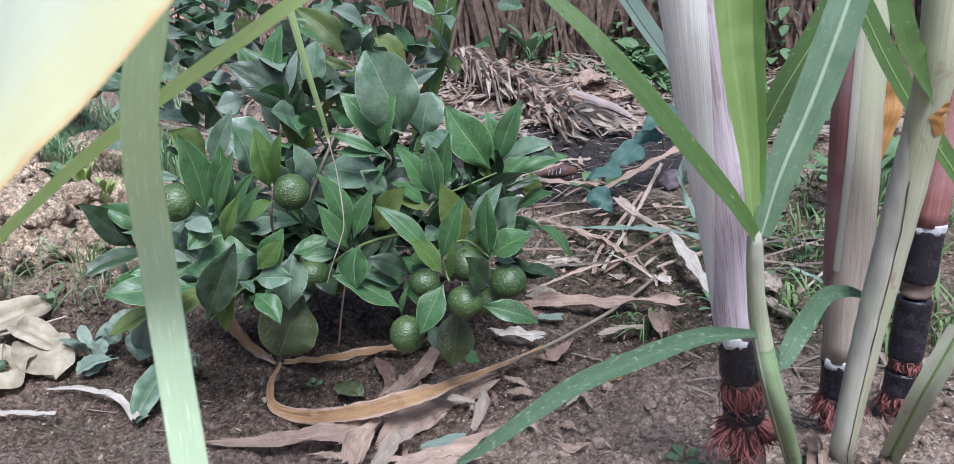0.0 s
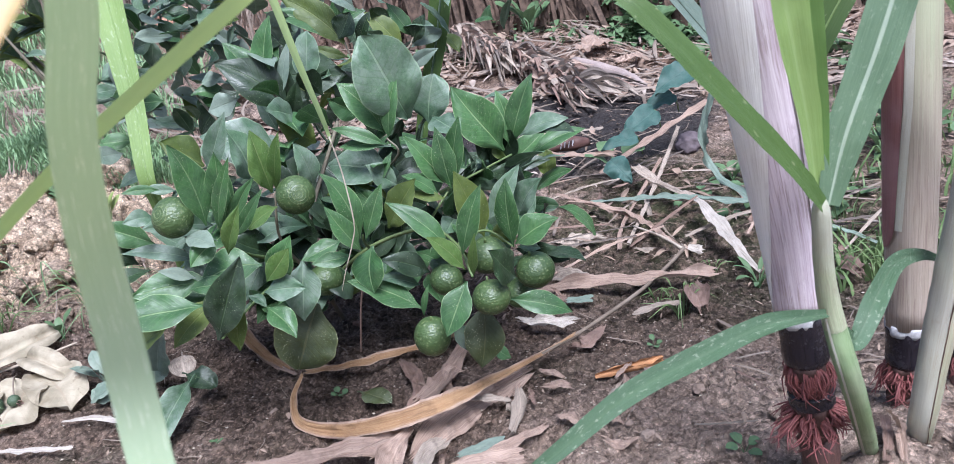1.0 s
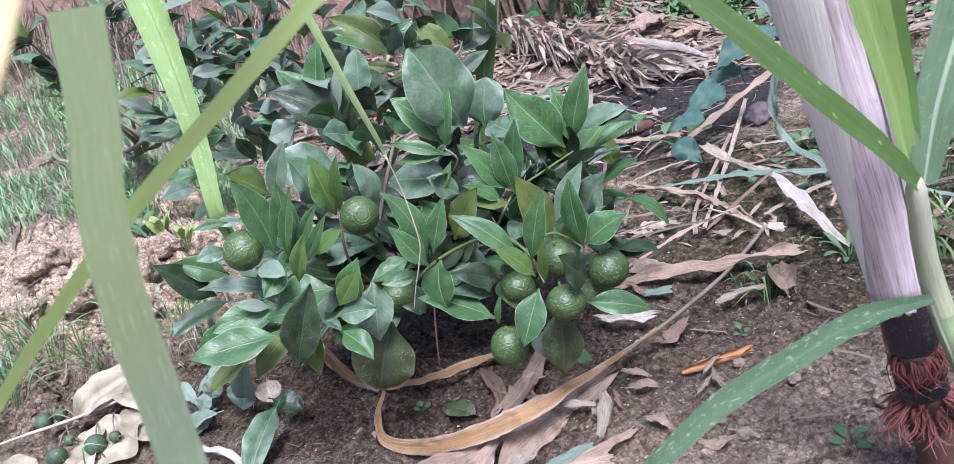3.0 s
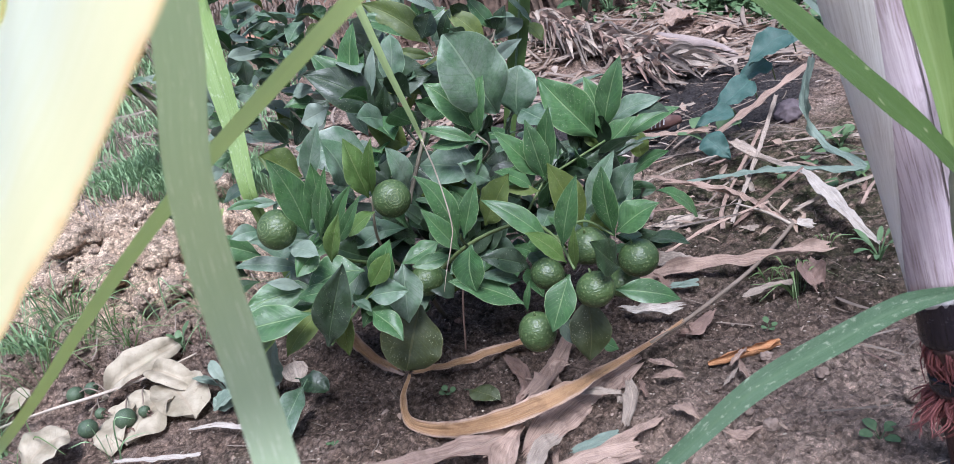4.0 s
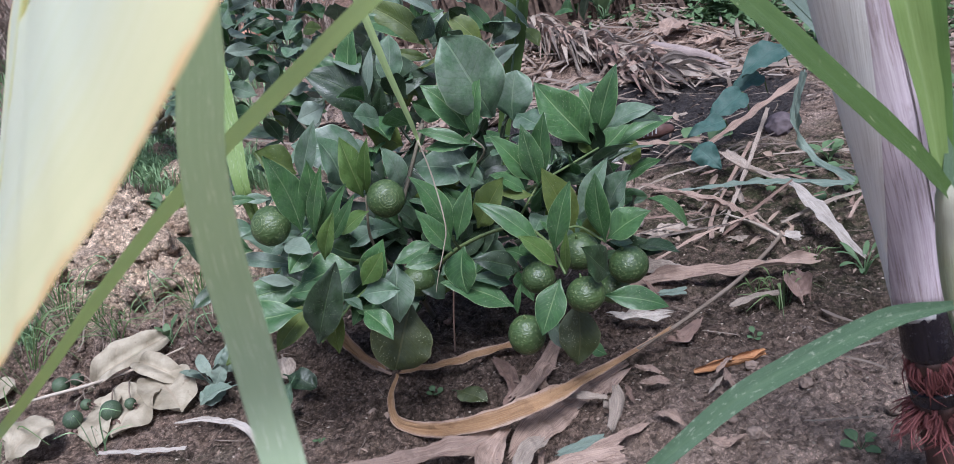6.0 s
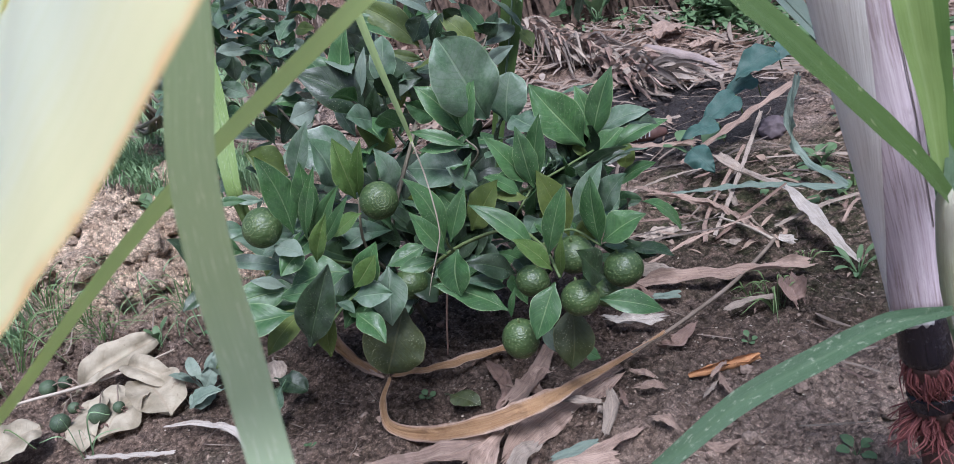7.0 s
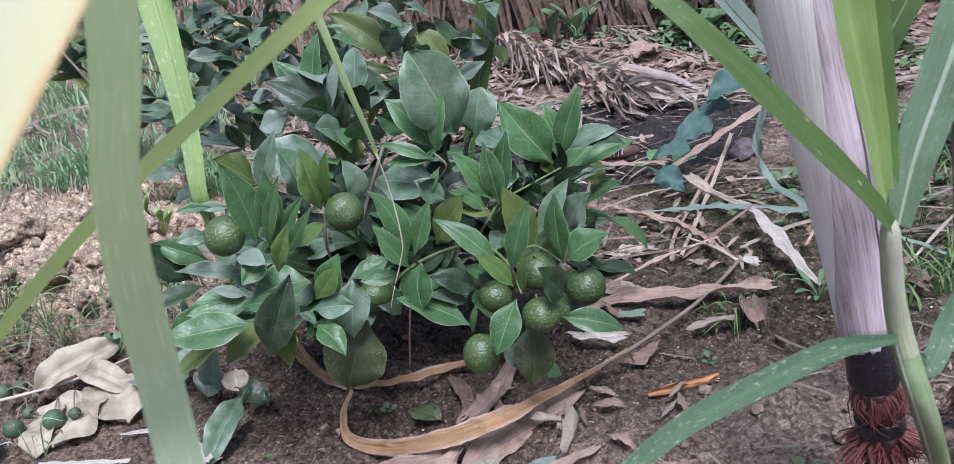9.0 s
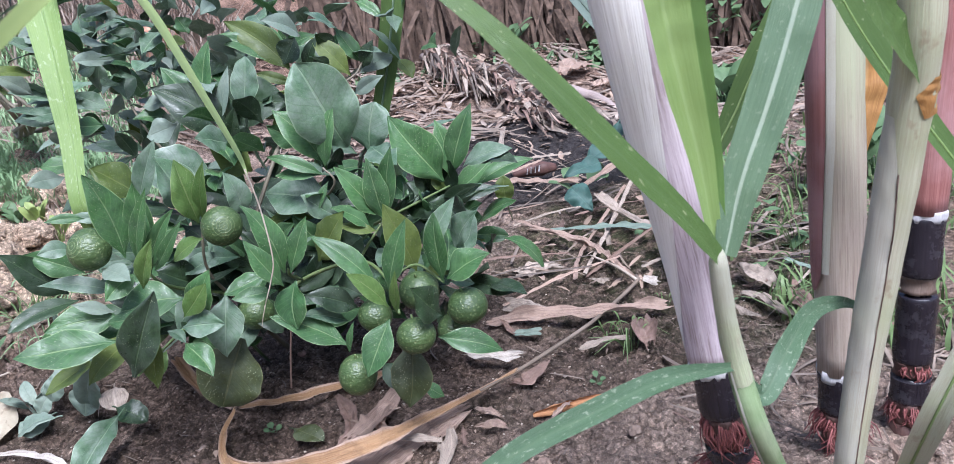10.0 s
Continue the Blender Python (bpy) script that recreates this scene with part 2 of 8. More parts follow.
class Nodes:
    """A node material with short ways to add what it needs."""

    def __init__(self, name, roughness=0.6, specular=0.4):
        self.mat = bpy.data.materials.new(name)
        self.mat.use_nodes = True
        self.t = self.mat.node_tree
        self.b = self.t.nodes["Principled BSDF"]
        self.b.inputs["Roughness"].default_value = roughness
        self.b.inputs["Specular IOR Level"].default_value = specular
        self.coord = self.t.nodes.new("ShaderNodeTexCoord")

    def link(self, a, b):
        self.t.links.new(a, b)

    def put(self, socket, value):
        if isinstance(value, (int, float)):
            socket.default_value = value
        elif isinstance(value, tuple):
            socket.default_value = (*value, 1.0)[:len(socket.default_value)]
        else:
            self.link(value, socket)

    def noise(self, scale, detail=4.0, rough_=0.6, coords=None, stretch=None):
        c = coords or self.coord.outputs["Object"]
        if stretch:
            m = self.t.nodes.new("ShaderNodeMapping")
            m.inputs["Scale"].default_value = stretch
            self.link(c, m.inputs["Vector"])
            c = m.outputs["Vector"]
        n = self.t.nodes.new("ShaderNodeTexNoise")
        n.inputs["Scale"].default_value = scale
        n.inputs["Detail"].default_value = detail
        n.inputs["Roughness"].default_value = rough_
        self.link(c, n.inputs["Vector"])
        return n.outputs["Fac"]

    def cells(self, scale, feature="F1", coords=None):
        n = self.t.nodes.new("ShaderNodeTexVoronoi")
        n.feature = feature
        n.inputs["Scale"].default_value = scale
        self.link(coords or self.coord.outputs["Object"], n.inputs["Vector"])
        return n.outputs["Distance"]

    def math(self, op, a, b=0.0, clamp=False):
        n = self.t.nodes.new("ShaderNodeMath")
        n.operation, n.use_clamp = op, clamp
        self.put(n.inputs[0], a)
        self.put(n.inputs[1], b)
        return n.outputs[0]

    def ramp(self, fac, lo, hi, a=0.0, b=1.0):
        n = self.t.nodes.new("ShaderNodeMapRange")
        n.interpolation_type = "SMOOTHSTEP"
        self.put(n.inputs["Value"], fac)
        for k, v in (("From Min", lo), ("From Max", hi), ("To Min", a), ("To Max", b)):
            n.inputs[k].default_value = v
        return n.outputs["Result"]

    def mix(self, fac, a, b):
        n = self.t.nodes.new("ShaderNodeMix")
        n.data_type = "RGBA"
        self.put(n.inputs[0], fac)
        self.put(n.inputs[6], a)
        self.put(n.inputs[7], b)
        return n.outputs[2]

    def uv(self, axis):
        s = self.t.nodes.new("ShaderNodeSeparateXYZ")
        self.link(self.coord.outputs["UV"], s.inputs[0])
        return s.outputs[axis]

    def place(self, axis):
        s = self.t.nodes.new("ShaderNodeSeparateXYZ")
        self.link(self.coord.outputs["Object"], s.inputs[0])
        return s.outputs[axis]

    def chance(self):
        return self.t.nodes.new("ShaderNodeObjectInfo").outputs["Random"]

    def island(self):
        return self.t.nodes.new("ShaderNodeNewGeometry").outputs["Random Per Island"]

    def color(self, value):
        self.put(self.b.inputs["Base Color"], value)

    def bump(self, height, strength=0.4, distance=0.002):
        n = self.t.nodes.new("ShaderNodeBump")
        n.inputs["Strength"].default_value = strength
        n.inputs["Distance"].default_value = distance
        self.put(n.inputs["Height"], height)
        self.link(n.outputs["Normal"], self.b.inputs["Normal"])

    def thin(self, color, share):
        """Light through a leaf: a share of translucency mixed in."""
        tr = self.t.nodes.new("ShaderNodeBsdfTranslucent")
        self.put(tr.inputs["Color"], color)
        mx = self.t.nodes.new("ShaderNodeMixShader")
        mx.inputs[0].default_value = share
        out = self.t.nodes["Material Output"]
        self.link(self.b.outputs[0], mx.inputs[1])
        self.link(tr.outputs[0], mx.inputs[2])
        self.link(mx.outputs[0], out.inputs["Surface"])


def leaf_material(name, dark, light, rib, roughness=0.38, dust=0.0, thin=0.18, freckle=0.0):
    m = Nodes(name, roughness, 0.36)
    u, v = m.uv("X"), m.uv("Y")
    away = m.math("ABSOLUTE", m.math("SUBTRACT", v, 0.5))
    # each leaf its own tone, mottled at two scales
    tone = m.math("ADD", m.math("MULTIPLY", m.chance(), 0.55), m.math("MULTIPLY", m.ramp(m.noise(34, 5, 0.65), 0.32, 0.68), 0.55), True)
    col = m.mix(tone, dark, light)
    col = m.mix(m.ramp(m.noise(260, 4, 0.7), 0.42, 0.66, 0.0, 0.35), col, tuple(c * 0.5 for c in dark))
    # side veins slant away from the midrib
    w = m.t.nodes.new("ShaderNodeTexWave")
    w.wave_type, w.bands_direction = "BANDS", "X"
    w.inputs["Scale"].default_value = 3.4
    w.inputs["Distortion"].default_value = 2.2
    w.inputs["Detail"].default_value = 2.0
    comb = m.t.nodes.new("ShaderNodeCombineXYZ")
    m.link(m.math("SUBTRACT", u, m.math("MULTIPLY", away, 0.55)), comb.inputs[0])
    m.link(m.math("MULTIPLY", v, 0.4), comb.inputs[1])
    m.link(m.math("MULTIPLY", m.chance(), 9.0), comb.inputs[2])
    m.link(comb.outputs[0], w.inputs["Vector"])
    vein = m.ramp(w.outputs["Fac"], 0.86, 1.0)
    col = m.mix(m.math("MULTIPLY", vein, 0.08), col, rib)
    midrib = m.ramp(away, 0.008, 0.028, 1.0, 0.0)
    col = m.mix(m.math("MULTIPLY", midrib, 0.42), col, rib)
    col = m.mix(m.math("MULTIPLY", m.ramp(away, 0.468, 0.497), 0.6), col, rib)
    if dust:
        # a grey film, rubbed off along the veins
        d = m.math("MULTIPLY", m.ramp(m.noise(38, 6, 0.72), 0.36, 0.66), dust)
        d = m.math("MULTIPLY", d, m.math("SUBTRACT", 1.0, m.math("MULTIPLY", vein, 0.6)))
        col = m.mix(d, col, (0.21, 0.245, 0.205))
    if freckle:
        f = m.ramp(m.cells(430), 0.10, 0.24, 1.0, 0.0)
        f = m.math("MULTIPLY", f, m.ramp(m.noise(46, 3), 0.44, 0.6))
        col = m.mix(m.math("MULTIPLY", f, freckle), col, (0.44, 0.46, 0.32))
    # brown nicks and scars
    scar = m.math("MULTIPLY", m.ramp(m.noise(90, 4, 0.6), 0.70, 0.76), m.ramp(m.noise(9, 2), 0.45, 0.6))
    col = m.mix(m.math("MULTIPLY", scar, 0.7), col, (0.16, 0.12, 0.06))
    m.color(col)
    m.put(m.b.inputs["Roughness"], m.ramp(m.noise(70, 5, 0.7), 0.25, 0.75, roughness - 0.12, roughness + 0.18))
    h = m.math("ADD", m.math("MULTIPLY", midrib, -1.0), m.math("MULTIPLY", vein, -0.12))
    h = m.math("ADD", h, m.math("MULTIPLY", m.noise(110, 3), 0.9))
    m.bump(m.math("ADD", h, m.math("MULTIPLY", m.noise(520, 3), 0.35)), 0.6, 0.0012)
    m.thin(light, thin)
    return m.mat


leaf_green = leaf_material("leaf_green", (0.022, 0.062, 0.020), (0.066, 0.148, 0.046), (0.30, 0.40, 0.19), 0.37, 0.10, 0.14, 0.5)
# near black: dark leaves, and a painted stand-in for shade between the inner ones
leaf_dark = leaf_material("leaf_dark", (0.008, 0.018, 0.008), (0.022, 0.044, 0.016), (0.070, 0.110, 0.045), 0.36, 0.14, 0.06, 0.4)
leaf_young = leaf_material("leaf_young", (0.060, 0.115, 0.028), (0.120, 0.190, 0.050), (0.29, 0.33, 0.14), 0.34, 0.0, 0.20, 0.3)
leaf_olive = leaf_material("leaf_olive", (0.050, 0.080, 0.014), (0.105, 0.140, 0.027), (0.22, 0.25, 0.08), 0.5, 0.08, 0.22, 0.4)
leaf_dusty = leaf_material("leaf_dusty", (0.034, 0.072, 0.038), (0.090, 0.155, 0.082), (0.26, 0.34, 0.21), 0.42, 0.5, 0.08, 0.2)
vine_leaf = leaf_material("vine_leaf", (0.028, 0.071, 0.058), (0.050, 0.109, 0.092), (0.081, 0.150, 0.128), 0.6, 0.1)
leaf_pale = leaf_material("leaf_pale", (0.10, 0.145, 0.105), (0.19, 0.235, 0.18), (0.26, 0.30, 0.22), 0.45, 0.5, 0.12)
leaf_spotted = leaf_material("leaf_spotted", (0.026, 0.036, 0.010), (0.056, 0.064, 0.020), (0.12, 0.12, 0.05), 0.5, 0.14, 0.10, 0.9)


def blade_material(name, dark, light, rib, fleck=0.0, thin=0.25, rib_width=0.03, roughness=0.45, edge=None, cracks=0.0, marks=0.0, relief=0.5, spread=(16.0, 14.0)):
    """Long cane leaves: fine lines along, a pale midrib, white flecks."""
    m = Nodes(name, roughness, 0.4)
    u, v = m.uv("X"), m.uv("Y")
    comb = m.t.nodes.new("ShaderNodeCombineXYZ")
    m.link(m.math("MULTIPLY", u, 3.0), comb.inputs[0])
    m.link(m.math("MULTIPLY", v, 60.0), comb.inputs[1])
    lines = m.noise(1.0, 3, 0.6, comb.outputs[0])
    col = m.mix(m.ramp(lines, 0.36, 0.64), dark, light)
    col = m.mix(m.math("MULTIPLY", m.ramp(m.noise(14, 4), 0.4, 0.65), 0.45), col, light)
    col = m.mix(m.math("MULTIPLY", m.ramp(m.noise(130, 4, 0.7), 0.5, 0.75), 0.35), col, dark)
    away = m.math("ABSOLUTE", m.math("SUBTRACT", v, 0.5))
    mid = m.ramp(away, rib_width, rib_width + 0.03, 1.0, 0.0)
    col = m.mix(m.math("MULTIPLY", mid, 0.75), col, rib)
    if edge:
        col = m.mix(m.math("MULTIPLY", m.ramp(m.math("ADD", away, m.math("MULTIPLY", m.math("SUBTRACT", lines, 0.5), 0.9)), 0.34, 0.48), 0.75), col, edge)
    if cracks:
        c3 = m.t.nodes.new("ShaderNodeCombineXYZ")
        m.link(m.math("MULTIPLY", u, 5.0), c3.inputs[0])
        m.link(m.math("MULTIPLY", v, 130.0), c3.inputs[1])
        col = m.mix(m.math("MULTIPLY", m.ramp(m.noise(1.0, 3, 0.65, c3.outputs[0]), 0.55, 0.72), cracks), col, (0.10, 0.065, 0.045))
    if fleck:
        c2 = m.t.nodes.new("ShaderNodeCombineXYZ")
        m.link(m.math("MULTIPLY", u, spread[0]), c2.inputs[0])
        m.link(m.math("MULTIPLY", v, spread[1]), c2.inputs[1])
        f = m.ramp(m.noise(1.0, 3, 0.7, c2.outputs[0]), 0.57, 0.66)
        col = m.mix(m.math("MULTIPLY", f, fleck), col, (0.66, 0.69, 0.54))
    if marks:
        # a few pale, worn bars across the blade
        c4 = m.t.nodes.new("ShaderNodeCombineXYZ")
        m.link(m.math("MULTIPLY", u, 42.0), c4.inputs[0])
        m.link(m.math("MULTIPLY", v, 5.0), c4.inputs[1])
        f = m.ramp(m.noise(1.0, 2, 0.5, c4.outputs[0]), 0.66, 0.72)
        col = m.mix(m.math("MULTIPLY", f, marks), col, (0.34, 0.37, 0.20))
    if cracks:
        col = m.mix(m.math("MULTIPLY", m.ramp(m.noise(55, 5, 0.7), 0.50, 0.70), 0.5), col, tuple(c * 0.42 for c in dark))
        col = m.mix(m.math("MULTIPLY", m.ramp(m.noise(420, 3, 0.6), 0.62, 0.72), 0.6), col, tuple(c * 0.3 for c in dark))
        col = m.mix(m.math("MULTIPLY", m.chance(), 0.4), col, tuple(c * 0.7 for c in dark))
    m.color(col)
    m.bump(m.math("ADD", m.math("ADD", lines, m.noise(60, 3)), m.math("MULTIPLY", mid, -0.3)), relief, 0.0014)
    m.thin(light, thin)
    return m.mat


blade_green = blade_material("blade_green", (0.056, 0.100, 0.025), (0.086, 0.140, 0.038), (0.082, 0.132, 0.043), 0.0, marks=0.55)
blade_ribbed = blade_material("blade_ribbed", (0.089, 0.145, 0.081), (0.136, 0.204, 0.119), (0.383, 0.442, 0.340), 0.12, spread=(40.0, 8.0))
blade_dusty = blade_material("blade_dusty", (0.045, 0.092, 0.040), (0.090, 0.150, 0.085), (0.092, 0.141, 0.079), 0.28, spread=(42.0, 5.0))
blade_bright = blade_material("blade_bright", (0.195, 0.285, 0.080), (0.265, 0.365, 0.125), (0.29, 0.385, 0.15), 0.0, 0.34)
blade_mid = blade_material("blade_mid", (0.13, 0.23, 0.055), (0.18, 0.30, 0.085), (0.20, 0.32, 0.10), 0.0, 0.3)
blade_near = blade_material("blade_near", (0.33, 0.415, 0.255), (0.40, 0.485, 0.315), (0.38, 0.465, 0.295), 0.6, 0.2, 0.012, 0.62, relief=0.10)
blade_stalk = blade_material("blade_stalk", (0.150, 0.235, 0.060), (0.230, 0.320, 0.105), (0.27, 0.36, 0.15), 0.25, 0.25, spread=(60.0, 6.0))
blade_lime = blade_material("blade_lime", (0.41, 0.54, 0.20), (0.50, 0.62, 0.26), (0.47, 0.59, 0.24), 0.1, 0.55, 0.012, relief=0.05)
blade_blue = blade_material("blade_blue", (0.123, 0.168, 0.133), (0.205, 0.254, 0.209), (0.287, 0.328, 0.266), 0.1, 0.2)


def yellow_blade():
    m = Nodes("blade_yellow", 0.5, 0.4)
    u, v = m.uv("X"), m.uv("Y")
    away = m.math("ABSOLUTE", m.math("SUBTRACT", v, 0.5))
    comb = m.t.nodes.new("ShaderNodeCombineXYZ")
    m.link(m.math("MULTIPLY", u, 3.0), comb.inputs[0])
    m.link(m.math("MULTIPLY", v, 46.0), comb.inputs[1])
    lines = m.noise(1.0, 4, 0.6, comb.outputs[0])
    col = m.mix(m.ramp(m.math("ADD", away, m.math("MULTIPLY", m.math("SUBTRACT", lines, 0.5), 0.10)), 0.26, 0.46), (0.90, 0.92, 0.68), (0.98, 0.93, 0.54))
    col = m.mix(m.ramp(lines, 0.35, 0.7, 0.0, 0.22), col, (0.80, 0.82, 0.44))
    col = m.mix(m.ramp(m.math("ADD", away, m.math("MULTIPLY", m.math("SUBTRACT", m.noise(60, 4), 0.5), 0.05)), 0.482, 0.50, 0.0, 0.85), col, (0.95, 0.62, 0.26))
    m.color(col)
    m.bump(lines, 0.1, 0.001)
    m.thin(col, 0.55)
    return m.mat


blade_yellow = yellow_blade()
blade_orange = blade_material("blade_orange", (0.28, 0.13, 0.04), (0.50, 0.27, 0.09), (0.50, 0.32, 0.14), 0.0, 0.3, 0.02)
dry_leaf = blade_material("dry_leaf", (0.182, 0.119, 0.090), (0.473, 0.347, 0.275), (0.495, 0.385, 0.314), 0.0, 0.15, 0.015, 0.7, None, 0.55)
dry_gold = blade_material("dry_gold", (0.19, 0.095, 0.042), (0.53, 0.335, 0.175), (0.33, 0.19, 0.09), 0.0, 0.2, 0.02, 0.6, (0.58, 0.46, 0.40), 0.75)
dry_white = blade_material("dry_white", (0.28, 0.24, 0.20), (0.58, 0.52, 0.46), (0.60, 0.54, 0.48), 0.0, 0.12, 0.02, 0.75, None, 0.3)
dry_grey = blade_material("dry_grey", (0.19, 0.15, 0.118), (0.44, 0.365, 0.30), (0.47, 0.39, 0.32), 0.0, 0.12, 0.02, 0.75, None, 0.45)
dry_dark = blade_material("dry_dark", (0.085, 0.065, 0.055), (0.17, 0.14, 0.12), (0.20, 0.17, 0.14), 0.0, 0.1, 0.02, 0.75, None, 0.3)
dry_bark = blade_material("dry_bark", (0.336, 0.155, 0.064), (0.560, 0.285, 0.132), (0.515, 0.290, 0.136), 0.0, 0.05, 0.01, 0.65, None, 0.45)
dry_red = blade_material("dry_red", (0.14, 0.088, 0.066), (0.27, 0.18, 0.145), (0.30, 0.22, 0.18), 0.0, 0.1, 0.02, 0.7, None, 0.45)


def pale_dead_leaf():
    m = Nodes("dead_leaf_pale", 0.7, 0.25)
    u, v = m.uv("X"), m.uv("Y")
    away = m.math("ABSOLUTE", m.math("SUBTRACT", v, 0.5))
    w = m.t.nodes.new("ShaderNodeTexWave")
    w.inputs["Scale"].default_value = 3.6
    w.inputs["Distortion"].default_value = 0.6
    comb = m.t.nodes.new("ShaderNodeCombineXYZ")
    m.link(m.math("SUBTRACT", u, m.math("MULTIPLY", away, 0.5)), comb.inputs[0])
    m.link(comb.outputs[0], w.inputs["Vector"])
    vein = m.ramp(w.outputs["Fac"], 0.88, 1.0)
    col = m.mix(m.ramp(m.noise(30, 5), 0.3, 0.7), (0.20, 0.168, 0.115), (0.40, 0.35, 0.265))
    col = m.mix(m.math("MULTIPLY", vein, 0.05), col, (0.22, 0.17, 0.12))
    col = m.mix(m.math("MULTIPLY", m.ramp(away, 0.01, 0.03, 1.0, 0.0), 0.5), col, (0.26, 0.20, 0.14))
    col = m.mix(m.math("MULTIPLY", m.ramp(m.noise(90, 4), 0.62, 0.72), 0.6), col, (0.16, 0.11, 0.07))
    col = m.mix(m.math("MULTIPLY", m.ramp(m.noise(26, 4, 0.6), 0.55, 0.7), 0.45), col, (0.24, 0.25, 0.17))
    m.color(col)
    m.bump(m.math("SUBTRACT", m.noise(80, 4), m.math("MULTIPLY", vein, 0.15)), 0.6, 0.002)
    m.thin((0.5, 0.42, 0.3), 0.12)
    return m.mat


dead_leaf_pale = pale_dead_leaf()


def soil_material(name, clods=False):
    m = Nodes(name, 0.92, 0.12)
    big = m.noise(5, 5, 0.62)
    fine = m.noise(95, 6, 0.7)
    # every grain and crumb has its own tone
    def times(color, k):
        n = m.t.nodes.new("ShaderNodeVectorMath")
        n.operation = "SCALE"
        n.inputs["Scale"].default_value = k
        m.link(color, n.inputs[0])
        return n.outputs[0]
    def grains(scale):
        n = m.t.nodes.new("ShaderNodeTexVoronoi")
        n.inputs["Scale"].default_value = scale
        warp = m.t.nodes.new("ShaderNodeVectorMath")
        warp.operation = "MULTIPLY_ADD"
        nz = m.t.nodes.new("ShaderNodeTexNoise")
        nz.inputs["Scale"].default_value = scale * 0.8
        m.link(m.coord.outputs["Object"], nz.inputs["Vector"])
        m.link(nz.outputs["Color"], warp.inputs[0])
        warp.inputs[1].default_value = (0.9 / scale,) * 3
        m.link(m.coord.outputs["Object"], warp.inputs[2])
        m.link(warp.outputs[0], n.inputs["Vector"])
        sep = m.t.nodes.new("ShaderNodeSeparateColor")
        m.link(n.outputs["Color"], sep.inputs[0])
        return sep.outputs[0], n.outputs["Distance"]
    tone_a, dist_a = grains(150.0)
    tone_b, dist_b = grains(360.0)
    col = m.mix(m.ramp(fine, 0.3, 0.72), (0.082, 0.056, 0.042), (0.345, 0.245, 0.186))
    col = m.mix(m.math("MULTIPLY", m.ramp(big, 0.42, 0.62), m.ramp(m.noise(60, 5, 0.7), 0.32, 0.62)), col, (0.37, 0.28, 0.23))
    # mossy, damp film in the hollows of the furrow
    damp = m.math("MULTIPLY", m.ramp(m.noise(3.1, 4), 0.5, 0.64), m.ramp(m.noise(60, 4), 0.35, 0.6))
    col = m.mix(m.math("MULTIPLY", damp, 0.55), col, (0.050, 0.058, 0.030))
    x, y, z = m.place("X"), m.place("Y"), m.place("Z")
    wob = m.math("MULTIPLY", m.math("SUBTRACT", m.noise(7, 4), 0.5), 0.5)
    # moss on the open ground beside the bush
    gx, gy = m.math("SUBTRACT", x, 0.42), m.math("SUBTRACT", y, 1.42)
    moss = m.math("ADD", m.math("SQRT", m.math("ADD", m.math("MULTIPLY", gx, gx), m.math("MULTIPLY", gy, m.math("MULTIPLY", gy, 0.5)))), m.math("MULTIPLY", wob, 0.6))
    col = m.mix(m.math("MULTIPLY", m.ramp(moss, 0.22, 0.40, 1.0, 0.0), m.ramp(m.noise(34, 5, 0.7), 0.36, 0.6)), col, (0.052, 0.054, 0.027))
    # dry, light soil before the canes
    sx, sy = m.math("SUBTRACT", x, 0.31), m.math("SUBTRACT", y, 0.66)
    dryness = m.math("ADD", m.math("SQRT", m.math("ADD", m.math("MULTIPLY", sx, sx), m.math("MULTIPLY", sy, sy))), m.math("MULTIPLY", wob, 0.5))
    col = m.mix(m.math("MULTIPLY", m.ramp(dryness, 0.16, 0.38, 1.0, 0.0), m.ramp(m.noise(50, 5, 0.7), 0.28, 0.58)), col, (0.46, 0.345, 0.275))
    # shade under and behind the bush, put into the soil colour
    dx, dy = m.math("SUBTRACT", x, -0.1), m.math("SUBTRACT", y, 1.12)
    shade_dist = m.math("ADD", m.math("SQRT", m.math("ADD", m.math("MULTIPLY", dx, m.math("MULTIPLY", dx, 0.6)), m.math("MULTIPLY", dy, m.math("MULTIPLY", dy, 2.0)))), wob)
    col = m.mix(m.math("MULTIPLY", m.ramp(shade_dist, 0.26, 0.54, 1.0, 0.0), 0.58), col, m.mix(m.ramp(fine, 0.4, 0.7), (0.034, 0.024, 0.018), (0.135, 0.095, 0.074)))
    # light clay dug up on the mound
    left = m.math("MULTIPLY", m.ramp(m.math("ADD", x, m.math("MULTIPLY", wob, 0.5)), -0.62, -0.42, 1.0, 0.0), m.ramp(m.math("ADD", y, m.math("MULTIPLY", wob, 0.3)), 1.14, 1.30))
    left = m.math("MULTIPLY", left, m.math("MULTIPLY", m.ramp(m.math("ADD", y, wob), 1.7, 1.95, 1.0, 0.0), m.ramp(m.math("ADD", x, wob), -1.75, -1.35)))
    clay = m.mix(m.ramp(m.noise(40, 6, 0.7), 0.3, 0.7), (0.37, 0.255, 0.17), (0.87, 0.68, 0.50))
    col = m.mix(m.math("MULTIPLY", left, 0.85), col, clay)
    # red-brown earth of the bank, black ash patch before it
    bank = m.ramp(m.math("ADD", y, wob), 2.7, 3.4)
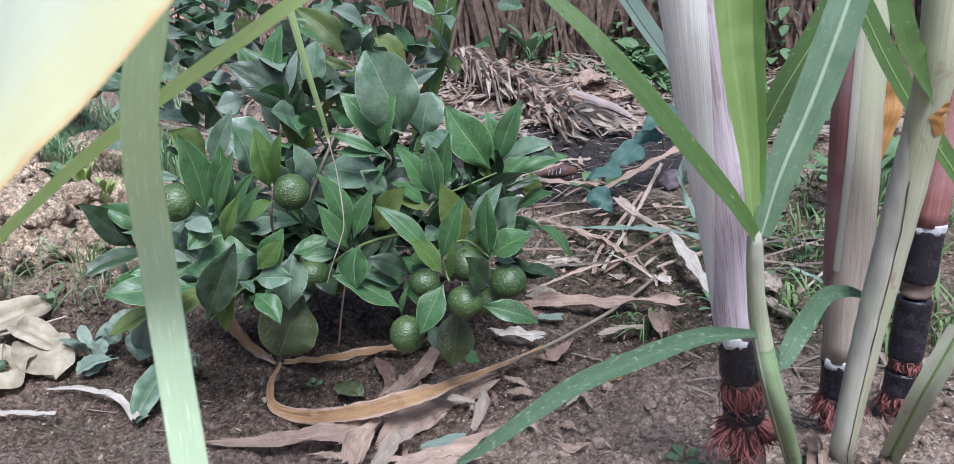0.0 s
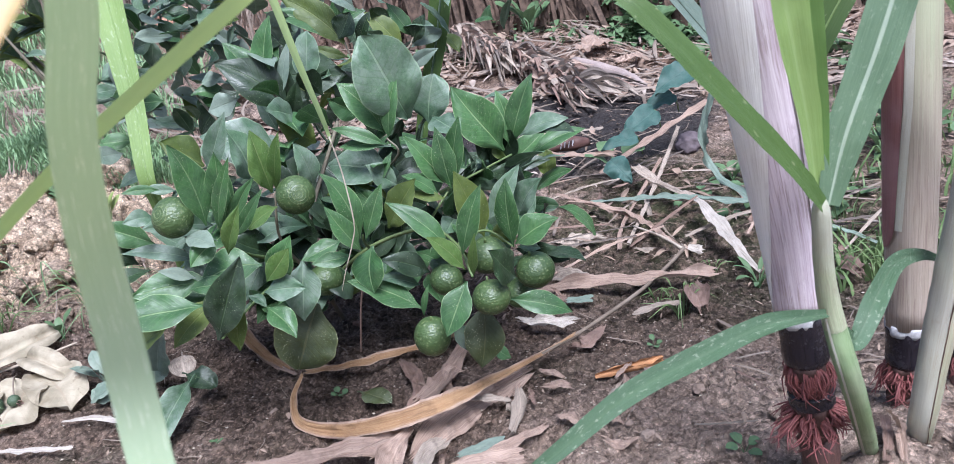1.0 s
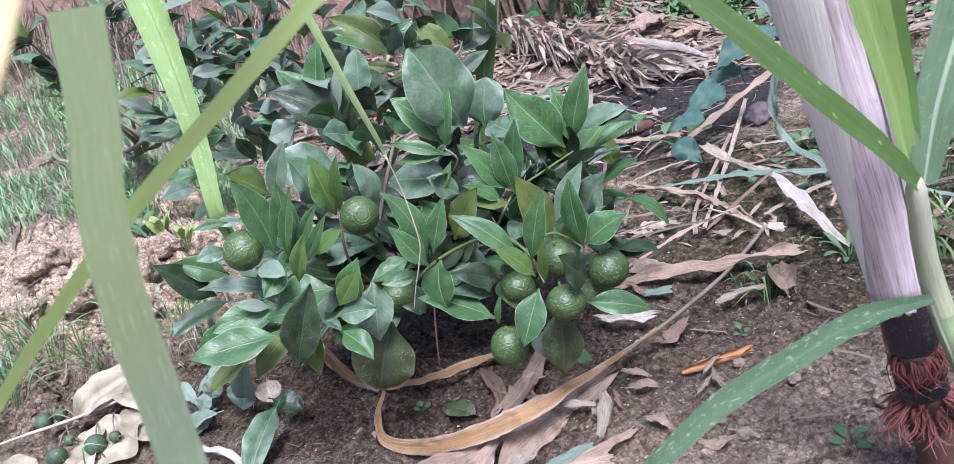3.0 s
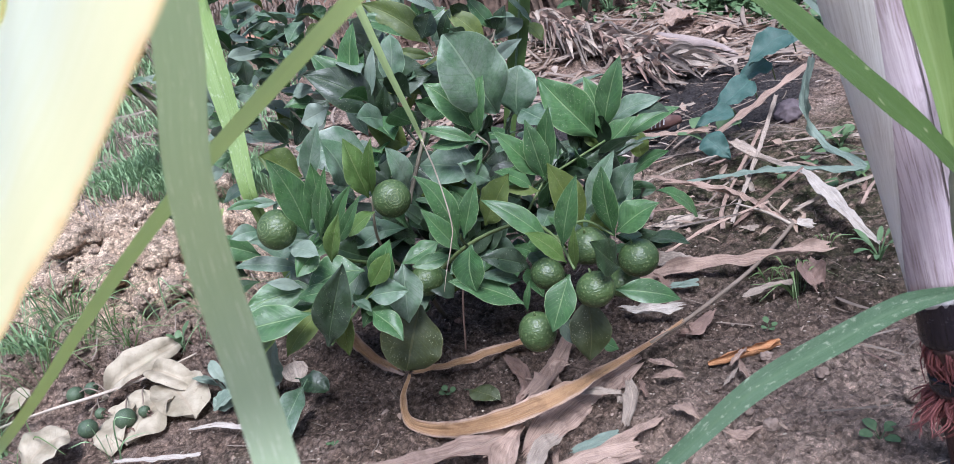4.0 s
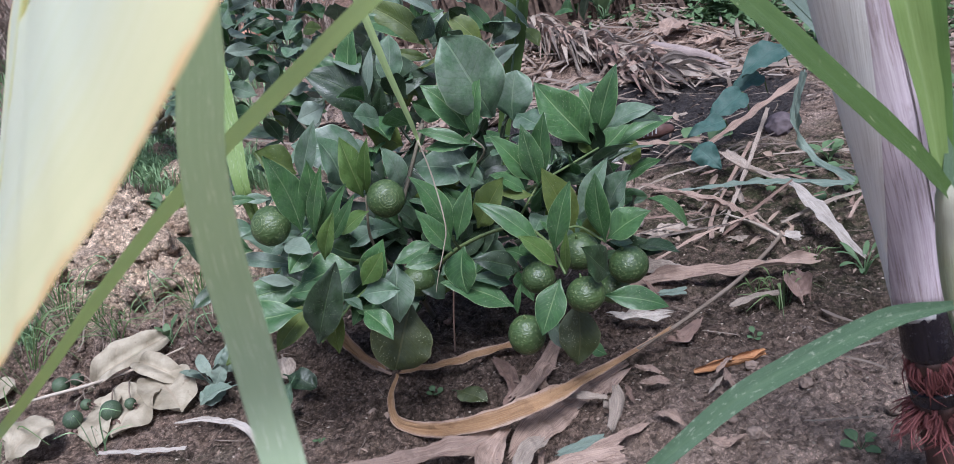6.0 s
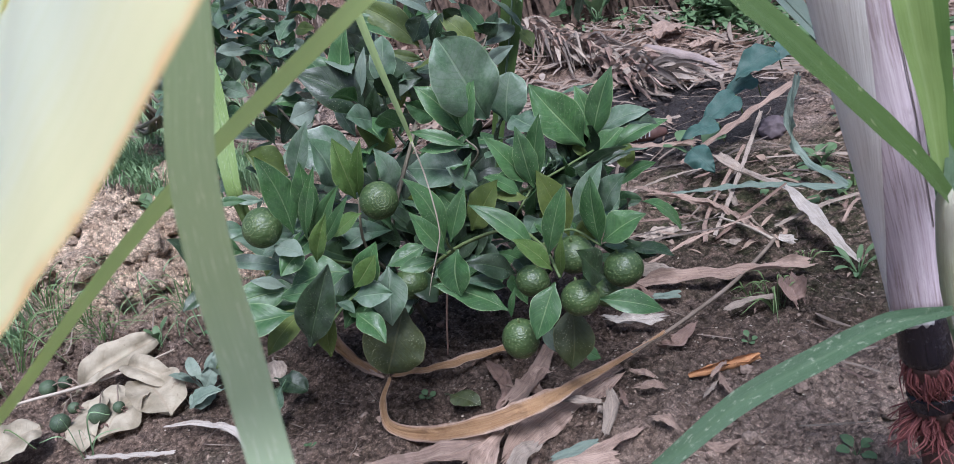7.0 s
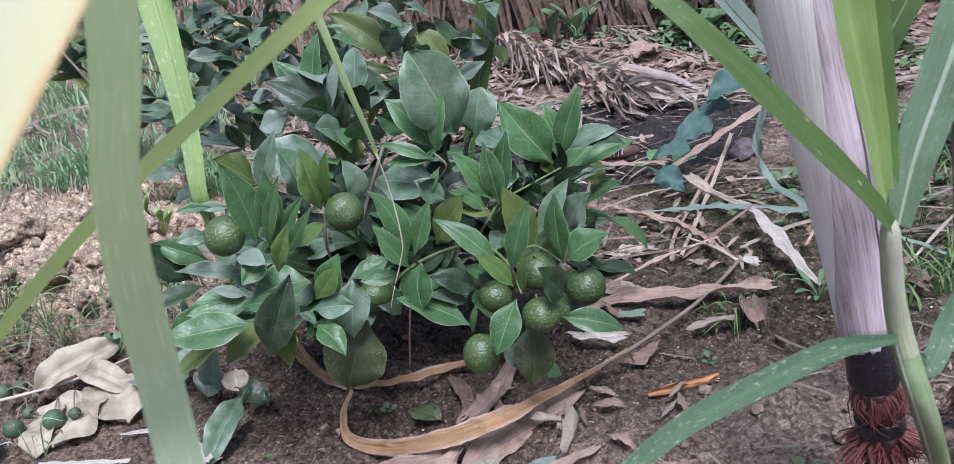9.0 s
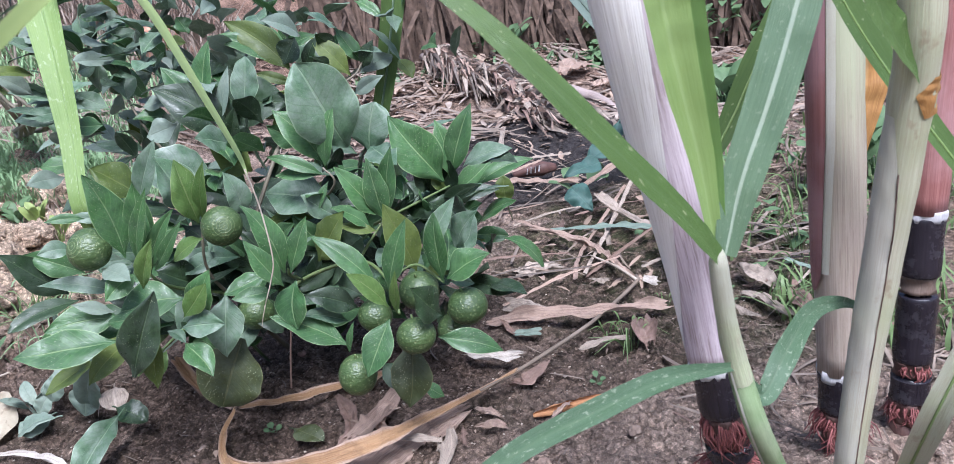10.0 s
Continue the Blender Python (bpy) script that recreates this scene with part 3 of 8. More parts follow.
    col = m.mix(m.math("MULTIPLY", bank, 0.7), col, m.mix(m.ramp(m.noise(9, 5), 0.35, 0.65), (0.10, 0.058, 0.042), (0.27, 0.165, 0.12)))
    ax, ay = m.math("SUBTRACT", x, 0.15), m.math("SUBTRACT", y, 2.15)
    ash = m.math("ADD", m.math("SQRT", m.math("ADD", m.math("MULTIPLY", ax, ax), m.math("MULTIPLY", ay, m.math("MULTIPLY", ay, 1.5)))), m.math("MULTIPLY", wob, 0.8))
    col = m.mix(m.math("MULTIPLY", m.ramp(ash, 0.38, 0.56, 1.0, 0.0), 0.9), col, (0.030, 0.030, 0.033))
    if clods:
        col = m.mix(m.math("MULTIPLY", m.island(), 0.5), col, (0.30, 0.225, 0.185))
    grain = m.noise(620, 4, 0.8)
    col = m.mix(m.math("MULTIPLY", m.ramp(tone_a, 0.10, 0.5, 1.0, 0.0), 0.45), col, times(col, 0.3))
    col = m.mix(m.math("MULTIPLY", m.ramp(tone_b, 0.50, 1.0), 0.55), col, times(col, 2.1))
    col = m.mix(m.math("MULTIPLY", m.ramp(dist_a, 0.50, 0.85), 0.5), col, (0.018, 0.013, 0.010))
    col = m.mix(m.ramp(grain, 0.54, 0.66, 0.0, 0.6), col, times(col, 2.2))
    col = m.mix(m.ramp(grain, 0.30, 0.44, 0.6, 0.0), col, times(col, 0.25))
    m.color(col)
    h = m.math("ADD", m.math("ADD", m.noise(170, 6, 0.75), m.math("MULTIPLY", grain, 0.45)), m.math("MULTIPLY", dist_a, -0.55))
    m.bump(h, 1.0, 0.010)
    return m.mat


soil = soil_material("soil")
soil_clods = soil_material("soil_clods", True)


def fruit_material(name, a, b, spot, pore=300.0, relief=0.38, roughness=0.42):
    m = Nodes(name, roughness, 0.5)
    col = m.mix(m.ramp(m.noise(22, 4), 0.3, 0.7), a, b)
    pores = m.cells(pore)
    col = m.mix(m.ramp(pores, 0.05, 0.5, 0.55, 0.0), col, spot)
    # corky rings round the flower end
    u = m.uv("X")
    rings = m.math("SINE", m.math("MULTIPLY", u, 120.0))
    ring = m.math("MULTIPLY", m.ramp(rings, 0.5, 1.0), m.ramp(u, 0.16, 0.24, 1.0, 0.0))
    col = m.mix(m.math("MULTIPLY", ring, 0.45), col, spot)
    m.color(col)
    wr = m.math("ADD", m.noise(75, 3, 0.6, stretch=(1, 1, 2.4)), m.math("MULTIPLY", m.noise(230, 2, 0.6, stretch=(1, 1, 2.0)), 0.9))
    h = m.math("ADD", m.math("MULTIPLY", m.ramp(pores, 0.0, 0.35), 0.8), m.math("MULTIPLY", wr, 1.3))
    h = m.math("ADD", h, m.math("MULTIPLY", ring, 0.7))
    m.bump(h, relief, 0.0020)
    return m.mat


fruit_skin = fruit_material("fruit_skin", (0.027, 0.052, 0.016), (0.050, 0.082, 0.025), (0.17, 0.205, 0.09), 280.0, 0.42, 0.44)
fig_skin = fruit_material("small_fruit_skin", (0.030, 0.052, 0.026), (0.055, 0.084, 0.042), (0.10, 0.13, 0.075), 420.0, 0.25, 0.6)


def stalk_material(name, a, b, c, streak=0.6, roughness=0.5, spots=0.0, spot_color=(0.10, 0.07, 0.06), fibre=0.0, top=None, bloom=0.0):
    """Cane sheaths and stems: streaks that run along."""
    m = Nodes(name, roughness, 0.35)
    u, v = m.uv("X"), m.uv("Y")
    comb = m.t.nodes.new("ShaderNodeCombineXYZ")
    m.link(m.math("MULTIPLY", u, 2.5), comb.inputs[0])
    m.link(m.math("MULTIPLY", v, 62.0), comb.inputs[1])
    lines = m.noise(1.0, 5, 0.65, comb.outputs[0])
    col = m.mix(m.ramp(lines, 0.25, 0.8), a, b)
    col = m.mix(m.math("MULTIPLY", m.ramp(m.noise(13, 4), 0.38, 0.66), streak), col, c)
    c2 = m.t.nodes.new("ShaderNodeCombineXYZ")
    m.link(m.math("MULTIPLY", u, 6.0), c2.inputs[0])
    m.link(m.math("MULTIPLY", v, 90.0), c2.inputs[1])
    hair = m.ramp(m.noise(1.0, 4, 0.75, c2.outputs[0]), 0.48, 0.62)
    hair = m.math("MULTIPLY", hair, m.ramp(m.noise(16, 4, 0.6), 0.34, 0.56, 0.25, 1.0))
    col = m.mix(m.math("MULTIPLY", hair, fibre), col, spot_color)
    if spots:
        s = m.ramp(m.noise(48, 4, 0.7, stretch=(1, 1, 0.6)), 0.6, 0.7)
        col = m.mix(m.math("MULTIPLY", s, spots), col, spot_color)
    if top:
        # the upper part of the sheath has another colour, in streaks
        col = m.mix(m.ramp(m.math("ADD", u, m.math("MULTIPLY", m.math("SUBTRACT", lines, 0.5), 0.5)), 0.30, 0.75), col, top)
    if bloom:
        # smeared wax and clay on a dark rind
        b_ = m.math("MULTIPLY", m.ramp(m.noise(40, 5, 0.7), 0.48, 0.68), m.ramp(m.noise(190, 4, 0.7), 0.35, 0.65))
        col = m.mix(m.math("MULTIPLY", b_, bloom), col, (0.30, 0.29, 0.32))
        m.put(m.b.inputs["Roughness"], m.ramp(b_, 0.0, 0.5, roughness - 0.08, roughness + 0.3))
    m.color(col)
    m.bump(m.math("ADD", lines, m.math("MULTIPLY", m.noise(240, 4), 0.4)), 0.45, 0.0012)
    return m.mat


sheath_lilac = stalk_material("sheath_lilac", (0.342, 0.270, 0.297), (0.594, 0.522, 0.549), (0.540, 0.441, 0.504), 0.6, 0.5, 0.45, (0.20, 0.14, 0.14), 0.75)
sheath_pale = stalk_material("sheath_pale", (0.594, 0.550, 0.539), (0.836, 0.803, 0.781), (0.704, 0.638, 0.638), 0.5, 0.55, 0.25, (0.34, 0.27, 0.23), 0.55)
sheath_straw = stalk_material("sheath_straw", (0.361, 0.344, 0.287), (0.508, 0.492, 0.418), (0.410, 0.410, 0.312), 0.6, 0.55, 0.4, (0.28, 0.21, 0.15), 0.6)
sheath_grey = stalk_material("sheath_grey", (0.295, 0.279, 0.197), (0.459, 0.443, 0.336), (0.328, 0.344, 0.205), 0.7, 0.5, 0.6, (0.23, 0.17, 0.11), 0.5)
sheath_brown = stalk_material("sheath_brown", (0.26, 0.20, 0.165), (0.42, 0.355, 0.30), (0.34, 0.30, 0.22), 0.5, 0.55, 0.5, (0.17, 0.115, 0.09), 0.6, (0.31, 0.32, 0.21))
sheath_red = stalk_material("sheath_red", (0.156, 0.055, 0.048), (0.288, 0.133, 0.117), (0.360, 0.221, 0.224), 0.5, 0.5)
sheath_green = stalk_material("sheath_green", (0.25, 0.28, 0.165), (0.37, 0.39, 0.26), (0.42, 0.39, 0.35), 0.5, 0.55, 0.45, (0.20, 0.15, 0.11), 0.6)
sheath_mottled = stalk_material("sheath_mottled", (0.10, 0.16, 0.065), (0.20, 0.27, 0.13), (0.30, 0.34, 0.22), 0.7, 0.5, 0.7, (0.07, 0.075, 0.035), 0.4)
cane_black = stalk_material("cane_black", (0.007, 0.006, 0.009), (0.020, 0.016, 0.021), (0.035, 0.030, 0.038), 0.35, 0.30, bloom=0.07)
cane_wax = stalk_material("cane_wax", (0.30, 0.29, 0.30), (0.55, 0.54, 0.54), (0.40, 0.38, 0.39), 0.5, 0.7)
cane_bronze = stalk_material("cane_bronze", (0.09, 0.062, 0.046), (0.17, 0.125, 0.10), (0.07, 0.045, 0.04), 0.6, 0.5)
stalk_mauve = stalk_material("stalk_mauve", (0.22, 0.17, 0.15), (0.38, 0.31, 0.28), (0.31, 0.25, 0.23), 0.5, 0.7, 0.4, (0.14, 0.10, 0.09), 0.5)
root_red = stalk_material("root_red", (0.095, 0.022, 0.022), (0.32, 0.115, 0.105), (0.15, 0.05, 0.046), 0.5, 0.5)
root_dark = stalk_material("root_dark", (0.035, 0.018, 0.015), (0.09, 0.045, 0.036), (0.12, 0.06, 0.05), 0.5, 0.6)
twig_brown = stalk_material("twig_brown", (0.085, 0.075, 0.05), (0.16, 0.14, 0.10), (0.20, 0.17, 0.13), 0.4, 0.6)
twig_green = stalk_material("twig_green", (0.06, 0.10, 0.03), (0.12, 0.17, 0.06), (0.16, 0.17, 0.08), 0.4, 0.5)
straw = stalk_material("straw", (0.24, 0.19, 0.145), (0.46, 0.39, 0.315), (0.50, 0.44, 0.37), 0.5, 0.7)
straw_dark = stalk_material("straw_dark", (0.10, 0.075, 0.055), (0.21, 0.165, 0.125), (0.25, 0.20, 0.16), 0.5, 0.75)


def plain(name, a, b, scale=60, roughness=0.7, thin=0.0, islands=True):
    m = Nodes(name, roughness, 0.3)
    col = m.mix(m.ramp(m.noise(scale, 4), 0.3, 0.7), a, b)
    if islands:
        col = m.mix(m.math("MULTIPLY", m.island(), 0.6), col, b)
    m.color(col)
    m.bump(m.noise(scale * 4, 4), 0.4, 0.002)
    if thin:
        m.thin(b, thin)
    return m.mat


grass_green = plain("grass_green", (0.075, 0.124, 0.041), (0.165, 0.232, 0.094), 12, 0.5, 0.25)
grass_cool = plain("grass_cool", (0.126, 0.204, 0.095), (0.263, 0.380, 0.200), 12, 0.5, 0.25)
weed_green = plain("weed_green", (0.065, 0.115, 0.050), (0.115, 0.18, 0.085), 30, 0.5, 0.2)
weed_lime = plain("weed_lime", (0.20, 0.26, 0.07), (0.30, 0.36, 0.13), 30, 0.5, 0.3)
grass_dry = plain("grass_dry", (0.089, 0.064, 0.048), (0.273, 0.218, 0.177), 12, 0.75, 0.15)
stone = plain("stone", (0.16, 0.115, 0.09), (0.27, 0.205, 0.165), 80, 0.85, 0.0, False)
brick_red = plain("clay_clod", (0.30, 0.15, 0.10), (0.44, 0.25, 0.17), 40, 0.85, 0.0, False)
stone_mauve = plain("stone_mauve", (0.075, 0.058, 0.063), (0.114, 0.090, 0.096), 50, 0.8, 0.0, False)
clay_red = plain("clay_red", (0.16, 0.09, 0.07), (0.25, 0.15, 0.12), 60, 0.85, 0.0, False)
bank_roots = plain("bank_root", (0.018, 0.012, 0.009), (0.115, 0.076, 0.055), 40, 0.85)


# ---- the ground: one sheet, fine near the walk and coarser to the horizon ----


def ground_steps(spans):
    out = []
    for a, b, step in spans:
        k = max(1, round((b - a) / step))
        out += [a + (b - a) * i / k for i in range(k)]
    return out + [spans[-1][1]]


def build_ground():
    xs = ground_steps(((-400, -60, 85), (-60, -8, 13), (-8, -2.4, 0.7), (-2.4, -1.2, 0.03), (-1.2, -0.62, 0.0065), (-0.62, 0.62, 0.0036), (0.62, 0.75, 0.008), (0.75, 1.6, 0.025), (1.6, 6, 0.6), (6, 60, 13), (60, 400, 85)))
    ys = ground_steps(((-400, -60, 85), (-60, -5, 11), (-5, 0.2, 0.4), (0.2, 0.5, 0.03), (0.5, 1.15, 0.0036), (1.15, 1.7, 0.0075), (1.7, 2.6, 0.02), (2.6, 5.6, 0.05), (5.6, 12, 1.0), (12, 60, 12), (60, 900, 140)))
    verts, n = [], len(xs)
    for y in ys:
        for x in xs:
            near = smooth(y, -0.2, 0.3) * (1 - smooth(y, 5.0, 6.5)) * (1 - smooth(abs(x), 2.5, 6))
            verts.append((x, y, lie(x, min(y, 5.7)) + (rough(x, y) if near > 0.01 else 0) * near))
    faces = [(j * n + i, j * n + i + 1, (j + 1) * n + i + 1, (j + 1) * n + i) for j in range(len(ys) - 1) for i in range(n - 1)]
    me = bpy.data.meshes.new("ground")
    me.from_pydata(verts, [], faces)
    me.polygons.foreach_set("use_smooth", [True] * len(me.polygons))
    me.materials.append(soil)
    return tagged(new("ground", me), "dark brown cloddy garden soil with a clay mound and a bank", "ground", "", "structure")


ground = build_ground()


# ---- the citrus bush ----
bush = thing("citrus_bush", (-0.238, 1.188, -0.001), "low citrus bush with glossy green leaves and unripe green fruit", "bush")


def twig(points, r0, r1, material=twig_green):
    return part("twig", tube(points, (r0 * 0.6, r1 * 0.6), 7, wobble=0.15), material, bush)


twig(((-0.223, 1.202, -0.01), (-0.177, 1, 0.124), (-0.187, 1.02, 0.195), (-0.135, 1.08, 0.317)), 0.007, 0.004, twig_brown)
twig(((-0.177, 1, 0.124), (-0.098, 0.95, 0.184), (-0.025, 0.93, 0.204), (0.013, 0.88, 0.196), (0.029, 0.83, 0.177)), 0.0045, 0.0025)
twig(((-0.025, 0.93, 0.204), (-0.007, 0.93, 0.226), (0.01, 0.94, 0.245)), 0.003, 0.002)
twig(((0.013, 0.88, 0.196), (0.044, 0.89, 0.205), (0.073, 0.86, 0.193)), 0.003, 0.002)
twig(((-0.005, 0.95, 0.238), (0.038, 0.97, 0.249), (0.082, 0.99, 0.261)), 0.003, 0.002)
twig(((-0.098, 0.95, 0.184), (-0.083, 0.87, 0.218), (-0.08, 0.86, 0.228)), 0.003, 0.002)
twig(((-0.176, 0.98, 0.141), (-0.188, 0.92, 0.215), (-0.178, 0.91, 0.276)), 0.004, 0.002, twig_brown)
twig(((-0.183, 0.95, 0.179), (-0.219, 0.88, 0.221), (-0.229, 0.86, 0.259)), 0.004, 0.002)
twig(((-0.246, 1.167, -0.011), (-0.188, 0.92, 0.161), (-0.196, 0.86, 0.181), (-0.229, 0.8, 0.158)), 0.004, 0.002)
twig(((-0.179, 1.05, 0.251), (-0.187, 1.06, 0.336), (-0.221, 1.08, 0.378)), 0.0035, 0.002, twig_brown)
twig(((-0.147, 1.08, 0.303), (-0.116, 1.15, 0.36), (-0.127, 1.18, 0.408)), 0.0035, 0.002, twig_brown)
twig(((-0.1, 1.05, 0.236), (-0.052, 1, 0.279), (-0.062, 1, 0.3)), 0.003, 0.002, twig_brown)
twig(((-0.227, 1.1, 0.246), (-0.337, 1.18, 0.34), (-0.416, 1.28, 0.435), (-0.447, 1.35, 0.514)), 0.004, 0.002, twig_brown)
twig(((-0.116, 1.15, 0.36), (-0.052, 1.2, 0.382), (-0.04, 1.24, 0.398)), 0.003, 0.002, twig_brown)

leaf(bush, (-0.453, 1.349, 0.513), (-0.483, 1.345, 0.532), 0.0242, (0.40, -0.79, 0.47), leaf_green, 0.13, 0.38)
leaf(bush, (-0.447, 1.346, 0.509), (-0.454, 1.349, 0.535), 0.0193, (0.76, -0.59, 0.27), leaf_dark, 0.00, 0.25)
leaf(bush, (-0.432, 1.346, 0.506), (-0.423, 1.339, 0.528), 0.0176, (-0.30, -0.94, -0.18), leaf_pale, 0.14, 0.15)
leaf(bush, (-0.427, 1.346, 0.505), (-0.389, 1.325, 0.502), 0.0227, (-0.42, -0.81, 0.40), leaf_green, 0.09, 0.28)
leaf(bush, (-0.389, 1.353, 0.503), (-0.367, 1.33, 0.518), 0.0141, (-0.37, -0.73, -0.58), leaf_dark, 0.04, 0.38)
leaf(bush, (-0.455, 1.32, 0.483), (-0.459, 1.296, 0.5), 0.0352, (0.95, -0.26, -0.14), leaf_dark, 0.13, 0.16)
leaf(bush, (-0.407, 1.28, 0.433), (-0.41, 1.255, 0.481), 0.0397, (0.81, -0.54, -0.23), leaf_dusty, 0.00, 0.36)
leaf(bush, (-0.446, 1.302, 0.463), (-0.466, 1.28, 0.475), 0.0142, (0.76, -0.65, 0.08), leaf_dusty, 0.16, 0.36)
leaf(bush, (-0.445, 1.289, 0.45), (-0.481, 1.293, 0.443), 0.0300, (-0.14, -0.97, 0.18), leaf_dusty, 0.09, 0.31)
leaf(bush, (-0.452, 1.304, 0.455), (-0.463, 1.307, 0.41), 0.0287, (0.16, -0.98, -0.10), leaf_dusty, 0.11, 0.39)
leaf(bush, (-0.379, 1.307, 0.453), (-0.375, 1.287, 0.417), 0.0356, (-0.22, -0.86, 0.45), leaf_pale, 0.06, 0.17)
leaf(bush, (-0.396, 1.255, 0.438), (-0.381, 1.227, 0.396), 0.0377, (0.47, -0.65, 0.60), leaf_dusty, 0.05, 0.29)
leaf(bush, (-0.365, 1.311, 0.454), (-0.381, 1.305, 0.492), 0.0286, (0.48, -0.88, 0.06), leaf_dark, 0.05, 0.21)
leaf(bush, (-0.392, 1.329, 0.49), (-0.433, 1.316, 0.486), 0.0247, (0.21, -0.83, 0.51), leaf_dusty, 0.05, 0.25)
leaf(bush, (-0.341, 1.297, 0.446), (-0.35, 1.269, 0.471), 0.0252, (0.90, -0.41, -0.13), leaf_green, 0.16, 0.13)
leaf(bush, (-0.313, 1.332, 0.475), (-0.326, 1.332, 0.502), 0.0343, (0.66, -0.68, 0.32), leaf_green, 0.00, 0.34)
leaf(bush, (-0.389, 1.182, 0.391), (-0.426, 1.172, 0.418), 0.0264, (0.49, -0.79, 0.37), leaf_dusty, 0.00, 0.13)
leaf(bush, (-0.39, 1.158, 0.371), (-0.434, 1.162, 0.374), 0.0275, (-0.06, -0.93, 0.35), leaf_green, 0.03, 0.33)
leaf(bush, (-0.352, 1.205, 0.382), (-0.319, 1.208, 0.389), 0.0256, (-0.05, -0.82, 0.58), leaf_pale, 0.06, 0.22)
leaf(bush, (-0.232, 1.111, 0.378), (-0.268, 1.108, 0.436), 0.0365, (0.58, -0.75, 0.32), leaf_green, 0.02, 0.33)
leaf(bush, (-0.231, 1.109, 0.376), (-0.203, 1.109, 0.46), 0.0347, (-0.26, -0.96, 0.09), leaf_green, 0.01, 0.38)
leaf(bush, (-0.201, 1.106, 0.339), (-0.279, 1.088, 0.413), 0.0560, (0.42, -0.88, 0.23), leaf_dark, 0.10, 0.38)
leaf(bush, (-0.27, 1.117, 0.362), (-0.317, 1.119, 0.351), 0.0341, (-0.11, -0.95, 0.31), leaf_pale, 0.09, 0.21)
leaf(bush, (-0.229, 1.168, 0.386), (-0.127, 1.145, 0.37), 0.0719, (-0.13, -0.89, 0.44), leaf_dark, 0.01, 0.16)
leaf(bush, (-0.208, 1.103, 0.357), (-0.185, 1.108, 0.425), 0.0177, (-0.21, -0.97, 0.14), leaf_pale, 0.03, 0.13)
leaf(bush, (-0.206, 1.123, 0.354), (-0.199, 1.112, 0.407), 0.0350, (-0.38, -0.91, -0.14), leaf_dusty, 0.06, 0.19)
leaf(bush, (-0.223, 1.136, 0.368), (-0.216, 1.135, 0.415), 0.0147, (-0.16, -0.99, 0.00), leaf_green, 0.07, 0.24)
leaf(bush, (-0.129, 1.192, 0.404), (-0.208, 1.194, 0.482), 0.0417, (0.23, -0.94, 0.26), leaf_olive, 0.01, 0.26)
leaf(bush, (-0.135, 1.207, 0.408), (-0.228, 1.181, 0.467), 0.0329, (0.50, -0.73, 0.47), leaf_green, 0.12, 0.39)
leaf(bush, (-0.136, 1.19, 0.414), (-0.114, 1.188, 0.447), 0.0391, (-0.28, -0.95, 0.13), leaf_dark, 0.02, 0.24)
leaf(bush, (-0.129, 1.195, 0.387), (-0.181, 1.194, 0.409), 0.0160, (0.15, -0.94, 0.32), leaf_olive, 0.05, 0.25)
leaf(bush, (-0.203, 1.155, 0.369), (-0.149, 1.155, 0.347), 0.0386, (0.28, -0.66, 0.70), leaf_olive, 0.16, 0.25)
leaf(bush, (-0.151, 1.246, 0.417), (-0.174, 1.241, 0.476), 0.0221, (0.56, -0.82, 0.15), leaf_green, 0.08, 0.20)
leaf(bush, (-0.155, 1.261, 0.433), (-0.185, 1.237, 0.474), 0.0175, (0.64, -0.77, 0.01), leaf_green, 0.06, 0.40)
leaf(bush, (-0.149, 1.265, 0.435), (-0.143, 1.257, 0.472), 0.0258, (-0.44, -0.89, -0.12), leaf_green, 0.08, 0.21)
leaf(bush, (-0.191, 1.077, 0.334), (-0.169, 1.056, 0.377), 0.0214, (-0.13, -0.92, -0.38), leaf_dark, 0.13, 0.36)
leaf(bush, (-0.163, 1.081, 0.331), (-0.191, 1.079, 0.35), 0.0226, (0.35, -0.83, 0.43), leaf_dark, 0.12, 0.31)
leaf(bush, (-0.036, 1.031, 0.314), (-0.068, 1.001, 0.42), 0.0799, (0.38, -0.91, -0.14), leaf_dusty, 0.11, 0.33, outline=ROUND)
leaf(bush, (-0.017, 1.066, 0.299), (-0.001, 1.066, 0.359), 0.0539, (-0.14, -0.99, 0.04), leaf_dusty, 0.06, 0.32, outline=ROUND)
leaf(bush, (0.073, 1.012, 0.262), (0.024, 0.999, 0.348), 0.0515, (0.41, -0.91, 0.10), leaf_green, 0.12, 0.31)
leaf(bush, (0.081, 1.018, 0.264), (0.073, 1.021, 0.334), 0.0287, (0.32, -0.95, 0.08), leaf_green, 0.10, 0.28)
leaf(bush, (0.082, 1.02, 0.265), (0.117, 1.009, 0.348), 0.0309, (-0.25, -0.97, -0.02), leaf_green, 0.04, 0.31)
leaf(bush, (-0.067, 1.027, 0.3), (-0.114, 1.025, 0.371), 0.0409, (0.50, -0.81, 0.31), leaf_green, 0.10, 0.34)
leaf(bush, (-0.062, 1.018, 0.293), (-0.039, 1.01, 0.371), 0.0213, (-0.22, -0.97, -0.03), leaf_green, 0.12, 0.35)
leaf(bush, (-0.066, 1.011, 0.29), (-0.128, 1.01, 0.321), 0.0172, (0.25, -0.84, 0.48), leaf_green, 0.14, 0.31)
